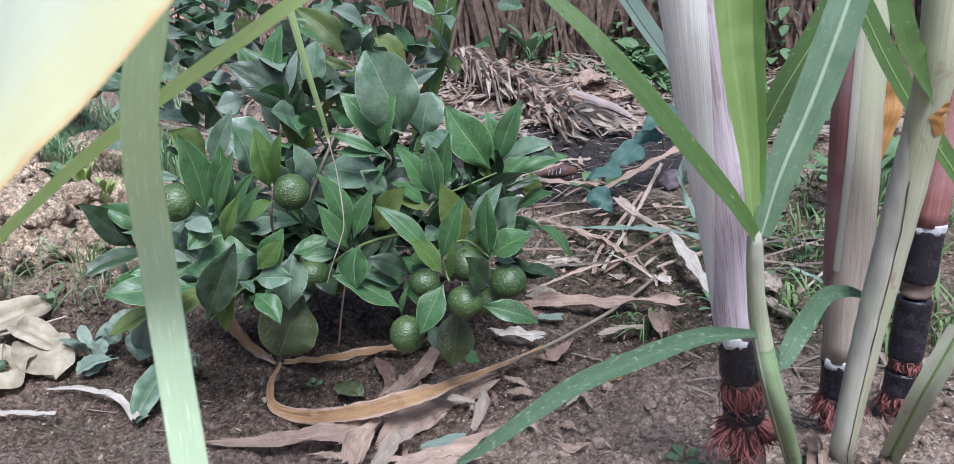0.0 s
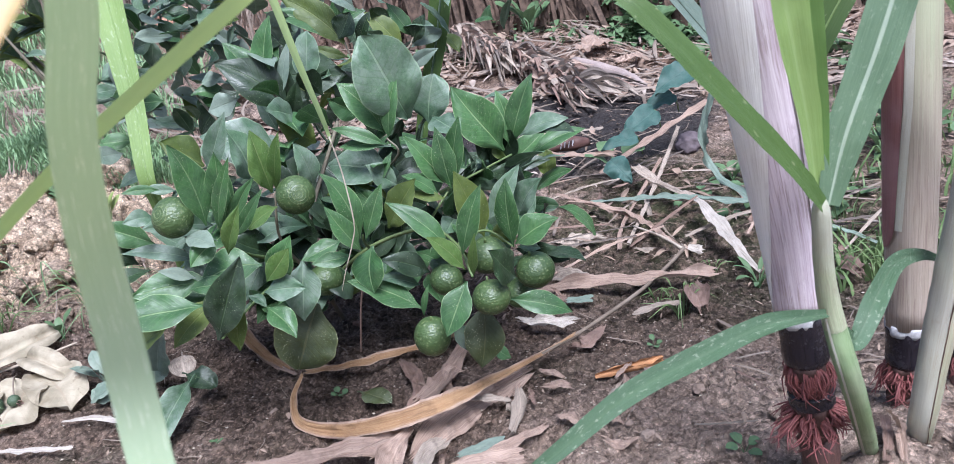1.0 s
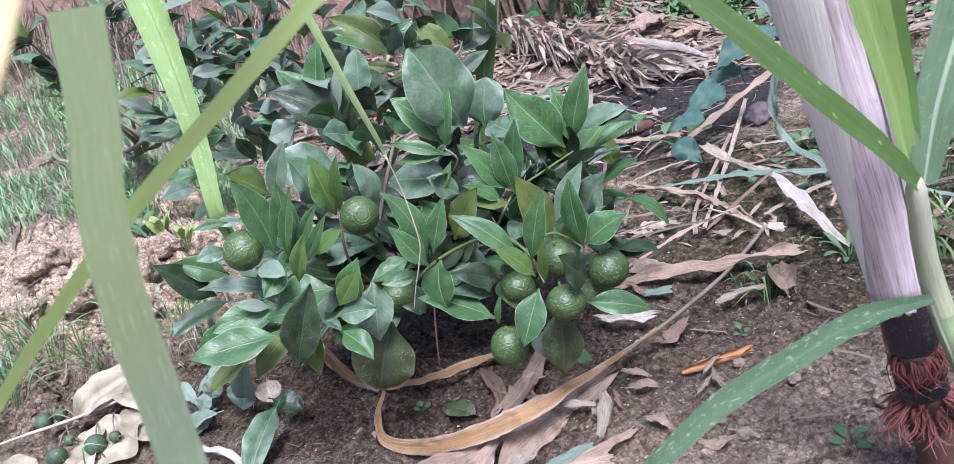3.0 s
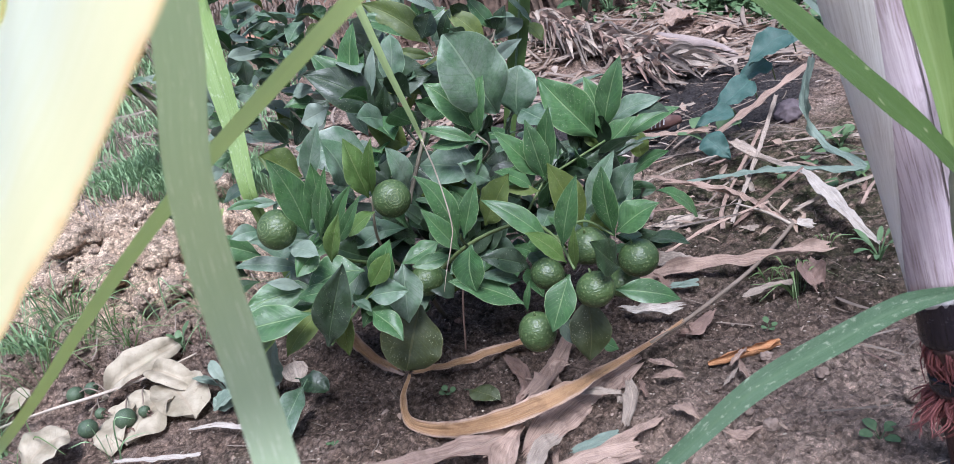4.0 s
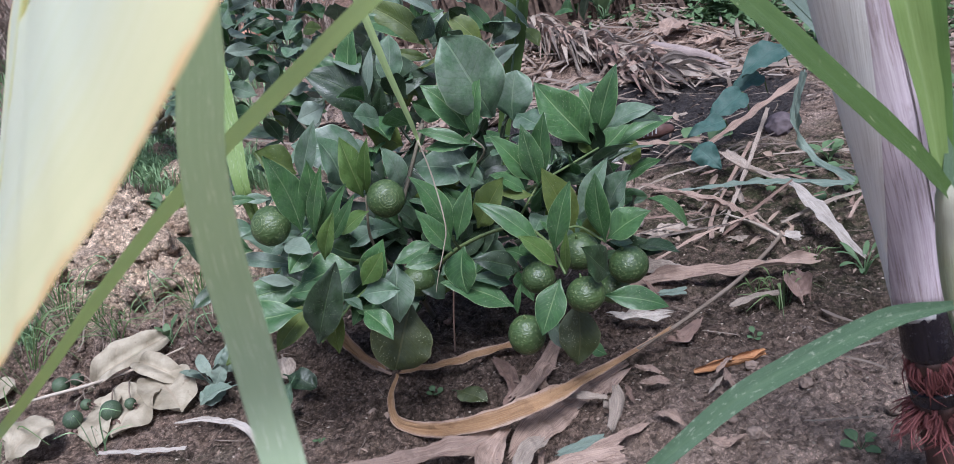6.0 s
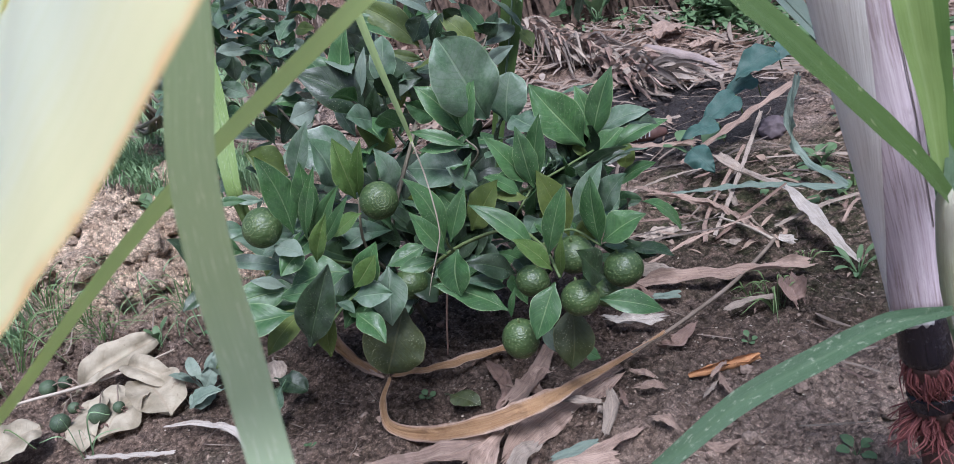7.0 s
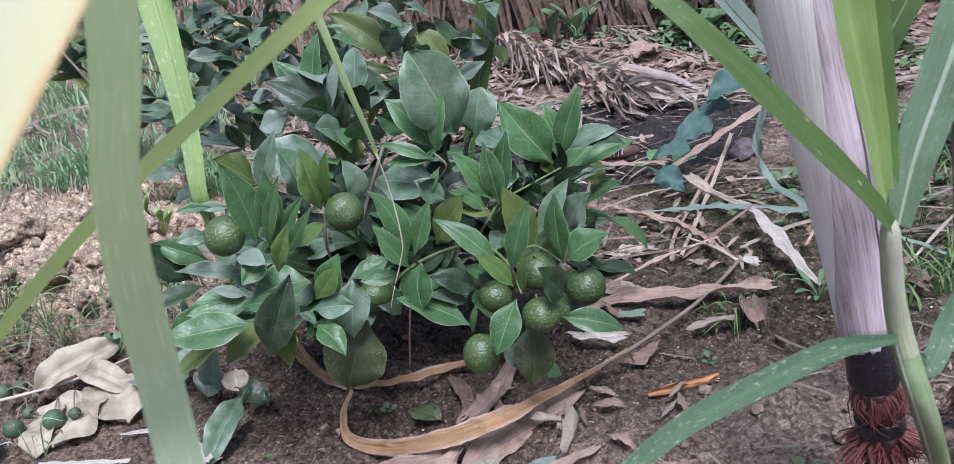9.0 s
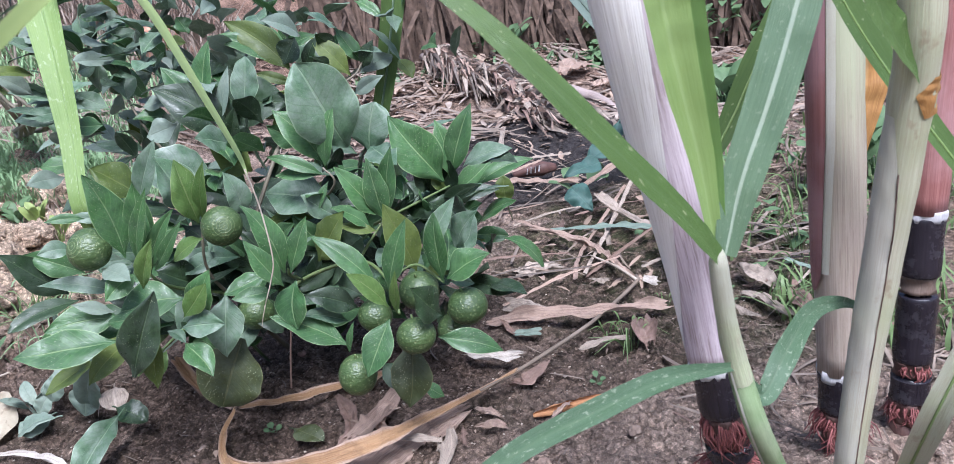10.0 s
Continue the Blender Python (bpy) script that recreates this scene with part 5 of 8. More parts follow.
cane_b = cane("sugarcane in a brown and green sheath over a black node", (0.411, 0.744, 0.032), LINE_B,
    (0.0185, 0.0198, 0.0198, 0.0190, 0.018), sheath_brown, 0.0182, ((0.040, 0.030, 320, 0.6),), 5)
part("outer_sheath", shell(((0.413, 0.742, 0.187), *LINE_B[1:]), (0.0205, 0.0218, 0.0226, 0.022, 0.0205), (0, -1, 0), (100, 62, 45, 40, 35), (125, 150, 160, 160, 165)), sheath_red, cane_b, "reddish outer sheath")
part("sheath_margin", shell(LINE_B[1:], (0.0208, 0.0212, 0.0206, 0.0192), (0, -1, 0), (45, 27, 22, 18), (62, 45, 40, 35)), sheath_straw, cane_b, "pale margin of the sheath")
LINE_C = ((0.508, 0.795, 0.226), (0.512, 0.795, 0.30), (0.518, 0.795, 0.38), (0.522, 0.795, 0.50))
cane_c = cane("dark purple sugarcane with waxy black internodes", (0.503, 0.790, 0.012), LINE_C,
    (0.0170, 0.0178, 0.0178, 0.017), sheath_red, 0.0170, ((0.058, 0.016, 0, 0), (0.068, 0.014, 120, 0.1), (0.027, 0.022, 320, 0.5)), 7)


def blade(points, widths, normal, material, parent, fold=0.2, wave=0.05, label="", n=0):
    return part("blade", ribbon(points, widths, normal, fold, n or 10 * (len(points) - 1), 6, 0.0, wave, None, len(points) + widths[0] * 99), material, parent, label)


# young shoot before the stout cane
shoot = thing("sugarcane_shoot", (0.347, 0.663, 0.047), "young sugarcane shoot with broad green blades", "sugarcane", "sugarcane clump")
SHOOT_LINE = spline(((0.348, 0.668, 0.036), (0.298, 0.585, 0.156), (0.283, 0.58, 0.212), (0.275, 0.572, 0.252), (0.269, 0.56, 0.29), (0.268, 0.557, 0.305)), 50)
part("sheath", tube(SHOOT_LINE[18::4], (0.0072, 0.0070, 0.0066, 0.0062, 0.0060, 0.0058, 0.0054, 0.0040, 0.0015), 14, wobble=0.08), sheath_green, shoot)
part("lower_sheath", tube(SHOOT_LINE[:22:3], (0.0066, 0.0072, 0.0074, 0.0076, 0.0076, 0.0076, 0.0074, 0.0070), 14, wobble=0.08), sheath_mottled, shoot, "blotched green lower sheath")
part("sheath_margin", shell(SHOOT_LINE[1:22:4], (0.0080, 0.0081, 0.0082, 0.0082, 0.0082, 0.0080), (0, -1, 0), (48, 46, 44, 42, 40, 40), (66, 60, 56, 54, 52, 50)), sheath_straw, shoot, "whitish margin of the lower sheath")
blade(((0.267, 0.552, 0.3), (0.248, 0.545, 0.328), (0.206, 0.535, 0.381), (0.174, 0.535, 0.421), (0.153, 0.54, 0.445), (0.123, 0.55, 0.474)), (0.012, 0.0175, 0.019, 0.0175, 0.015, 0.011), (0.35, -0.6, 0.55), blade_green, shoot, 0.15)
blade(((0.268, 0.56, 0.30), (0.262, 0.56, 0.352), (0.253, 0.555, 0.397), (0.246, 0.55, 0.438), (0.239, 0.54, 0.493)), (0.007, 0.015, 0.021, 0.025, 0.028), (0.25, -0.9, 0.1), blade_bright, shoot, 0.4)
blade(((0.271, 0.561, 0.30), (0.270, 0.562, 0.352), (0.265, 0.557, 0.397), (0.260, 0.552, 0.438), (0.255, 0.542, 0.493)), (0.006, 0.010, 0.013, 0.015, 0.017), (-0.35, -0.9, 0.1), blade_mid, shoot, 0.3)
blade(((0.272, 0.556, 0.299), (0.284, 0.56, 0.339), (0.303, 0.565, 0.384), (0.318, 0.57, 0.424), (0.337, 0.58, 0.475)), (0.012, 0.022, 0.025, 0.025, 0.022), (-0.35, -0.85, 0.2), blade_ribbed, shoot, 0.15)
blade(((0.276, 0.572, 0.22), (0.233, 0.55, 0.229), (0.189, 0.53, 0.225), (0.141, 0.515, 0.213), (0.094, 0.5, 0.189), (0.063, 0.49, 0.174)), (0.0055, 0.0124, 0.0140, 0.0132, 0.0098, 0.005), (-0.1, -0.75, 0.65), blade_dusty, shoot, 0.6)
blade(((0.283, 0.575, 0.212), (0.297, 0.58, 0.194), (0.318, 0.6, 0.209), (0.346, 0.63, 0.222), (0.373, 0.65, 0.218), (0.395, 0.66, 0.207)), (0.006, 0.014, 0.018, 0.014, 0.009, 0.004), (0.2, -0.85, 0.4), blade_dusty, shoot, 0.15)
shoot_b = thing("sugarcane_shoot", (0.391, 0.671, 0.043), "slender pale sugarcane shoot leaning out of the clump", "sugarcane", "sugarcane clump")
PALE_LINE = spline(((0.396, 0.688, 0.031), (0.382, 0.655, 0.078), (0.388, 0.64, 0.183), (0.393, 0.62, 0.284), (0.395, 0.6, 0.37), (0.393, 0.59, 0.408), (0.389, 0.58, 0.482)), 60)
part("sheath", tube(PALE_LINE[::5] , (0.0085, 0.0092, 0.0098, 0.0104, 0.0110, 0.0116, 0.0120, 0.0124, 0.0125, 0.0125, 0.0125, 0.0125, 0.0125), 16, wobble=0.07), sheath_grey, shoot_b)
part("outer_sheath", shell(PALE_LINE[2:40:4], (0.0094, 0.0101, 0.0107, 0.0112, 0.0117, 0.0121, 0.0125, 0.0128, 0.0130, 0.0131), (0, -1, 0), (2, 4, 6, 8, 10, 12, 14, 18, 30, 60), (120, 120, 120, 120, 120, 120, 120, 120, 115, 95), crumple=0.06), sheath_straw, shoot_b, "whitish split outer sheath")
part("sheath_margin", shell(PALE_LINE[2:36:4], (0.0096, 0.0103, 0.0109, 0.0114, 0.0119, 0.0123, 0.0127, 0.0130, 0.0132), (0, -1, 0), (-2, 0, 2, 4, 6, 8, 10, 14, 26), (2, 4, 6, 8, 10, 12, 14, 18, 31), crumple=0.1), dry_red, shoot_b, "dry brown seam of the sheath")
part("collar", shell(PALE_LINE[38:44:2], (0.0130, 0.0133, 0.0128), (0, -1, 0), (-120, -110, -100), (-10, 20, -20), crumple=0.15), blade_orange, shoot_b, "orange collar of the sheath")
blade(((0.39, 0.585, 0.381), (0.372, 0.575, 0.404), (0.36, 0.57, 0.424), (0.347, 0.57, 0.462)), (0.018, 0.028, 0.028, 0.025), (0.4, -0.75, 0.5), blade_green, shoot_b, 0.2)

# ---- near blades on the other side ----
near_blade = thing("cane_leaf", (-0.28, 0.776, -0.001), "long light green cane leaf with pale flecks", "cane leaf")
part("blade", ribbon(((-0.004, 0.322, 0.481), (-0.007, 0.317, 0.458), (-0.011, 0.310, 0.435), (-0.011, 0.303, 0.412), (-0.008, 0.296, 0.387), (-0.006, 0.290, 0.363), (-0.003, 0.283, 0.344), (0.003, 0.269, 0.301)), (0.0143, 0.0136, 0.0129, 0.0124, 0.0119, 0.0118, 0.0116, 0.0118), (0.12, -0.86, 0.5), 0.03, 60, 6, 0.0, 0.02), blade_near, near_blade)
yellow = thing("yellow_leaf", (-0.432, 0.469, 0.02), "broad yellowed cane leaf with an orange withered edge", "cane leaf")
YELLOW_LINE = ((0.075, 0.269, 0.583), (0.035, 0.287, 0.552), (-0.013, 0.305, 0.514), (-0.051, 0.325, 0.488), (-0.087, 0.351, 0.466), (-0.132, 0.384, 0.438), (-0.182, 0.419, 0.408))
part("blade", ribbon(YELLOW_LINE, (0.214, 0.214, 0.214, 0.214, 0.214, 0.214, 0.16), (-0.36, -0.74, 0.56), 0.02, 48, 10, 0.0, 0.01), blade_yellow, yellow)
part("midrib", tube(YELLOW_LINE, (0.0012, 0.0012), 5), blade_yellow, yellow)

arch = thing("cane_leaf", (-0.285, 0.346, 0.0), "narrow arching green cane leaf seen along its edge", "cane leaf")
part("blade", ribbon(((0.145, 0.336, 0.520), (0.077, 0.356, 0.488), (0.010, 0.370, 0.454), (-0.056, 0.373, 0.417), (-0.100, 0.368, 0.386), (-0.139, 0.360, 0.354), (-0.184, 0.352, 0.321), (-0.225, 0.346, 0.288)), (0.0056, 0.0062, 0.0064, 0.0060, 0.0052, 0.0044, 0.0040, 0.0036), (0.3, -0.85, 0.45), 0.12, 50, 6, 0.0, 0.02), blade_lime, arch)


def leaf_base(top, out, r, material, parent):
    """The stalk of a near leaf, down into the soil."""
    top = Vector(top)
    foot = top + Vector(out)
    foot.z = ground_z(foot.x, foot.y) - 0.01
    return part("stalk", tube((top, top.lerp(foot, 0.5) + Vector((0, 0, 0.02)), foot), (r * 0.6, r, r * 1.2), 8), material, parent)


leaf_base((0.003, 0.269, 0.301), (0.01, -0.02, 0), 0.005, blade_near, near_blade)
leaf_base((-0.225, 0.346, 0.288), (-0.06, 0.0, 0), 0.003, blade_lime, arch)
leaf_base((-0.182, 0.419, 0.408), (-0.25, 0.05, 0), 0.006, blade_yellow, yellow)

strand = thing("cane_leaf", (-0.058, 0.64, 0.488), "thin withered drooping tip of a cane leaf", "cane leaf")
part("blade", ribbon(((-0.054, 0.62, 0.495), (-0.059, 0.66, 0.472), (-0.07, 0.73, 0.418), (-0.076, 0.79, 0.359), (-0.0745, 0.795, 0.335)), (0.0045, 0.0060, 0.0058, 0.0042, 0.0012), (0.3, -0.9, 0.2), 0.4, 44, 4), blade_lime, strand)
part("thread", tube(((-0.075, 0.793, 0.345), (-0.072, 0.8, 0.307), (-0.071, 0.8, 0.26), (-0.077, 0.8, 0.239), (-0.088, 0.8, 0.215)), (0.0008, 0.0008, 0.0007, 0.0007, 0.0006), 6), straw, strand, "withered tan thread")
part("tip", tube(((-0.088, 0.8, 0.215), (-0.093, 0.8, 0.203), (-0.097, 0.8, 0.192)), (0.0006, 0.0003), 5), straw, strand, "withered tan tip")
part("petiole", tube(((-0.098, 0.9, 0.176), (-0.111, 0.9, 0.125), (-0.121, 0.9, 0.076)), (0.0012, 0.0012, 0.0012), 6), dry_red, bush, "dry reddish stalk")

stem_left = thing("cane_leaf", (-0.36, 1.02, 0), "upright bright green cane leaf behind the bush", "cane leaf")
part("blade", ribbon((((-0.41, 1.13, 0.06)), (-0.4, 1.08, 0.24), (-0.394, 1.06, 0.286), (-0.404, 1.1, 0.364), (-0.42, 1.14, 0.455), (-0.45, 1.2, 0.56), (-0.485, 1.26, 0.671)), (0.012, 0.016, 0.021, 0.027, 0.036, 0.050, 0.055), (0.3, -0.9, 0.2), 0.5, 50, 6), blade_stalk, stem_left)
part("midrib", tube(((-0.4, 1.08, 0.24), (-0.394, 1.06, 0.286), (-0.404, 1.1, 0.364), (-0.42, 1.14, 0.455), (-0.45, 1.2, 0.56), (-0.485, 1.26, 0.671)), (0.002, 0.002), 5), blade_stalk, stem_left)
stem_right = thing("cane_leaf", (-0.162, 1.825, 0.029), "green cane leaf standing behind the bush", "cane leaf")
part("blade", ribbon(((-0.086, 1.3, 0.162), (-0.058, 1.3, 0.258), (-0.032, 1.3, 0.33), (-0.012, 1.3, 0.391), (0.009, 1.3, 0.467), (0.036, 1.3, 0.563)), (0.014, 0.020, 0.026, 0.031, 0.034, 0.034), (0.1, -0.95, 0.1), 0.4, 40, 6), blade_green, stem_right)
part("midrib", tube(((-0.086, 1.3, 0.162), (-0.058, 1.3, 0.258), (-0.032, 1.3, 0.33), (-0.012, 1.3, 0.391), (0.009, 1.3, 0.467), (0.036, 1.3, 0.563)), (0.002, 0.002), 5), blade_ribbed, stem_right)
blue_blade = thing("cane_leaf", (0.634, 1.53, 0.003), "bluish green cane leaf rising behind the stout cane", "cane leaf")
part("blade", ribbon(((0.34, 0.9, 0.308), (0.281, 0.88, 0.384), (0.246, 0.86, 0.429), (0.213, 0.84, 0.475)), (0.018, 0.026, 0.028, 0.026), (0.4, -0.75, 0.5), 0.25, 30, 6), blade_blue, blue_blade)
part("midrib", tube(((0.34, 0.9, 0.308), (0.281, 0.88, 0.384), (0.246, 0.86, 0.429), (0.213, 0.84, 0.475)), (0.0015, 0.0015), 5), blade_blue, blue_blade)
back_blade = thing("cane_leaf", (0.634, 1.53, 0.003), "green cane leaf crossing behind the clump", "cane leaf")
part("blade", ribbon(((0.339, 0.85, 0.28), (0.364, 0.85, 0.322), (0.385, 0.85, 0.363), (0.413, 0.85, 0.412), (0.435, 0.85, 0.465)), (0.012, 0.022, 0.026, 0.026, 0.02), (-0.3, -0.8, 0.4), 0.25, 30, 6), blade_green, back_blade)
part("midrib", tube(((0.339, 0.85, 0.28), (0.364, 0.85, 0.322), (0.385, 0.85, 0.363), (0.413, 0.85, 0.412), (0.435, 0.85, 0.465)), (0.0012, 0.0010), 5), blade_stalk, back_blade)
right_blade = thing("cane_leaf", (0.568, 0.898, 0.001), "broad green cane leaf leaning through the clump", "cane leaf")
part("blade", ribbon(((0.463, 0.66, 0.294), (0.423, 0.66, 0.352), (0.394, 0.66, 0.398), (0.371, 0.66, 0.441)), (0.018, 0.022, 0.024, 0.022), (0.3, -0.8, 0.45), 0.25, 30, 6), blade_green, right_blade)
part("midrib", tube(((0.463, 0.66, 0.294), (0.423, 0.66, 0.352), (0.394, 0.66, 0.398), (0.371, 0.66, 0.441)), (0.0012, 0.0010), 5), blade_stalk, right_blade)
low_blade = thing("cane_leaf", (0.504, 0.737, 0.018), "pale green cane leaf lying against the clump foot", "cane leaf")
part("blade", ribbon(((0.425, 0.664, 0.049), (0.411, 0.6, 0.145), (0.424, 0.58, 0.215)), (0.016, 0.018, 0.016), (-0.4, -0.8, 0.4), 0.3, 30, 6), sheath_green, low_blade)
part("midrib", tube(((0.425, 0.664, 0.049), (0.411, 0.6, 0.145), (0.424, 0.58, 0.215)), (0.0012, 0.0010), 5), blade_stalk, low_blade)
orange_leaf = thing("dead_leaf", (0.795, 1.529, 0.003), "orange dead cane leaf hanging behind the clump", "dead leaf")
part("blade", ribbon(((0.605, 1.15, 0.361), (0.621, 1.15, 0.306), (0.611, 1.15, 0.236), (0.602, 1.15, 0.155)), (0.05, 0.06, 0.04, 0.01), (0.1, -0.9, 0.2), 0.3, 30, 6, 0.3, 0.15), blade_orange, orange_leaf)

# leaves within the crown; the dark ones bring shade into it by colour
rnd = random.Random(11)
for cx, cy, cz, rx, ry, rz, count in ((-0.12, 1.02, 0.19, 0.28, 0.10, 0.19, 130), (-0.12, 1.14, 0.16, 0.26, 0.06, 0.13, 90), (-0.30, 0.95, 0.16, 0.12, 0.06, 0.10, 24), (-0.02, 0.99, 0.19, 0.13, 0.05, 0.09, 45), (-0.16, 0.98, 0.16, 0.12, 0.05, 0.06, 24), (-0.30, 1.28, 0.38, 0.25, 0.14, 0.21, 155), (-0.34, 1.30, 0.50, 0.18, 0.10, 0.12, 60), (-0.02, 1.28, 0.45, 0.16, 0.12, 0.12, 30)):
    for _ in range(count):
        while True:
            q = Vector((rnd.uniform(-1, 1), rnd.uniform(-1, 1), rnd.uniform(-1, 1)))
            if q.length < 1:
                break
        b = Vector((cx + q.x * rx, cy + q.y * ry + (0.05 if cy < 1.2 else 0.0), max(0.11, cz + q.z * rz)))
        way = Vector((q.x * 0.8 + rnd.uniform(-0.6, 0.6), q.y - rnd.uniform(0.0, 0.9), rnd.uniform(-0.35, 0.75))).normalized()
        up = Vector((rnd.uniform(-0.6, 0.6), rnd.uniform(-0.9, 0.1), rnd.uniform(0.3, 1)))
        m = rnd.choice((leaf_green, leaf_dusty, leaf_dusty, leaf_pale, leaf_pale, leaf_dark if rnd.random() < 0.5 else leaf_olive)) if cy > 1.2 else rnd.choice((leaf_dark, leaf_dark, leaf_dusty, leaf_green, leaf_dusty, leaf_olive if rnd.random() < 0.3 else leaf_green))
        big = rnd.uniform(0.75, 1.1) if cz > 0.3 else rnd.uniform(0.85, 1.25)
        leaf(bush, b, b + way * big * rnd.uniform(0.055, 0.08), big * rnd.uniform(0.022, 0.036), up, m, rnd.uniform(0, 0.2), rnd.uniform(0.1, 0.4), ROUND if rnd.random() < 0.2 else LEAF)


# a dusty shrub farther back on the rise
shrub = thing("shrub", (-1.311, 2.328, 0.298), "dusty olive shrub on the grassy rise", "shrub")
rnd = random.Random(17)
shrub_top = Vector((-0.877, 1.75, 0.494))
for k in range(7):
    a = shrub_top + Vector((rnd.uniform(-0.14, 0.14), rnd.uniform(-0.1, 0.1), rnd.uniform(-0.12, 0.14)))
    part("twig", tube(((-1.34, 2.373, 0.295), shrub_top + Vector((rnd.uniform(-0.05, 0.05), 0, -0.15)), a), (0.006, 0.005, 0.002), 6), twig_brown, shrub)
    for _ in range(7):
        way = Vector((rnd.uniform(-1, 1), rnd.uniform(-1, 0.2), rnd.uniform(-0.4, 0.6))).normalized()
        leaf(shrub, a, a + way * rnd.uniform(0.06, 0.11), rnd.uniform(0.03, 0.045), (rnd.uniform(-0.4, 0.4), -0.5, 0.8), rnd.choice((leaf_olive, leaf_dusty, leaf_dusty)), 0.1, 0.3)

# ---- litter on the ground ----
def dry(points, widths, material, label, normal=(0, -0.35, 0.95), fold=0.35, wave=0.12, twist=0.0, name="dead_leaf", category="dead leaf", fray=0.06):
    """A dried strip of leaf; the broad ones show their midrib."""
    pts = [Vector(p) for p in points]
    n = 14 * (len(points) - 1)
    bm = ribbon(pts, widths, normal, fold, n, 12, twist, wave, None, points[0][0] * 50, fray)
    if max(widths) < 0.011:
        return tagged(link_mesh(name, bm, material), label, category, "leaf litter")
    bm.verts.ensure_lookup_table()
    line = [bm.verts[13 * k + 6].co.copy() for k in range(0, n + 1, 2)]
    ob = thing(name, pts[len(pts) // 2], label, category, "leaf litter")
    part("leaf_blade", bm, material, ob)
    part("midrib", tube(line, (max(widths) * 0.030, max(widths) * 0.018), 6, len(line) - 1, wobble=0.2), material, ob)
    return ob


dry(((-0.216, 0.953, 0.03), (-0.219, 0.915, 0.019), (-0.2, 0.869, 0.011), (-0.15, 0.838, 0.014), (-0.092, 0.809, 0.033), (-0.044, 0.809, 0.042), (-0.005, 0.828, 0.044), (0.024, 0.859, 0.04), (0.076, 0.917, 0.031), (0.13, 0.983, 0.024)), (0.0040, 0.0085, 0.0133, 0.0177, 0.0207, 0.0217, 0.0193, 0.0130, 0.0073, 0.0050), dry_gold, "golden brown dry cane leaf curling over the soil", normal=((0, -0.8, 0.5), (0, -0.4, 0.9)), fold=0.3, wave=0.05, fray=0.03)
dry(((-0.327, 1.058, 0.06), (-0.299, 1.038, 0.03), (-0.251, 1.007, 0.01)), (0.0160, 0.0175, 0.0068), dry_gold, "brown dry strip bent under the bush", fold=0.35)
dry(((-0.329, 1.065, 0.05), (-0.29, 1.028, 0.019), (-0.239, 0.993, 0.01)), (0.0063, 0.0070, 0.0050), dry_leaf, "pale dry strip under the bush", fold=0.3)
dry(((-0.224, 0.987, 0.015), (-0.15, 0.983, 0.02), (-0.071, 1.011, 0.019), (-0.026, 1.056, 0.009)), (0.0099, 0.0145, 0.0122, 0.0084), dry_gold, "tan dry cane leaf lying under the bush", fold=0.2)
dry(((0.089, 1.163, 0.011), (0.158, 1.145, 0.019), (0.224, 1.138, 0.02), (0.288, 1.132, 0.02), (0.348, 1.144, 0.012)), (0.0201, 0.0234, 0.0198, 0.0199, 0.0148), dry_leaf, "pinkish brown dry sheath on the soil", fold=0.5)
dry(((0.111, 1.216, 0.01), (0.146, 1.196, 0.012), (0.175, 1.187, 0.005)), (0.0210, 0.0320, 0.0150), dry_grey, "flat brown dry leaf scrap")
dry(((0.07, 0.918, 0.017), (0.033, 0.887, 0.014), (-0.006, 0.859, 0.01), (-0.038, 0.818, 0.01), (-0.061, 0.78, 0.007)), (0.0147, 0.0358, 0.0420, 0.0338, 0.0092), dry_leaf, "broad pinkish dry cane leaf on the litter", normal=(0.2, -0.5, 0.85), fold=0.25)
dry(((-0.258, 0.802, 0.007), (-0.197, 0.79, 0.011), (-0.139, 0.787, 0.018), (-0.087, 0.797, 0.02), (-0.066, 0.816, 0.019)), (0.0057, 0.0152, 0.0241, 0.0226, 0.0121), dry_leaf, "pinkish grey dry cane leaf across the soil", fold=0.3)
dry(((-0.079, 0.736, 0.012), (-0.074, 0.777, 0.018), (-0.061, 0.809, 0.022)), (0.0251, 0.0260, 0.0107), dry_leaf, "curled dry sheath piece", fold=0.6)
dry(((-0.01, 1.002, 0.019), (-0.024, 0.947, 0.022), (-0.04, 0.897, 0.02), (-0.062, 0.877, 0.015)), (0.0144, 0.0228, 0.0276, 0.0143), dry_leaf, "twisted dry cane leaf", fold=0.45)
dry(((-0.014, 0.933, 0.019), (-0.028, 0.926, 0.022), (-0.031, 0.901, 0.02), (-0.023, 0.888, 0.015)), (0.0075, 0.0134, 0.0146, 0.0086), dry_leaf, "small curled dry scrap", fold=0.4)
dry(((-0.096, 0.976, 0.019), (-0.072, 0.931, 0.02), (-0.062, 0.896, 0.02), (-0.07, 0.871, 0.012)), (0.0047, 0.0196, 0.0146, 0.0100), dry_red, "reddish gnarled dry scrap", fold=0.5, wave=0.3)
dry(((0.082, 0.798, 0.016), (0.052, 0.778, 0.015), (0.021, 0.758, 0.016), (-0.016, 0.751, 0.012)), (0.0078, 0.0128, 0.0113, 0.0075), dry_leaf, "narrow brown dry cane leaf", fold=0.4)
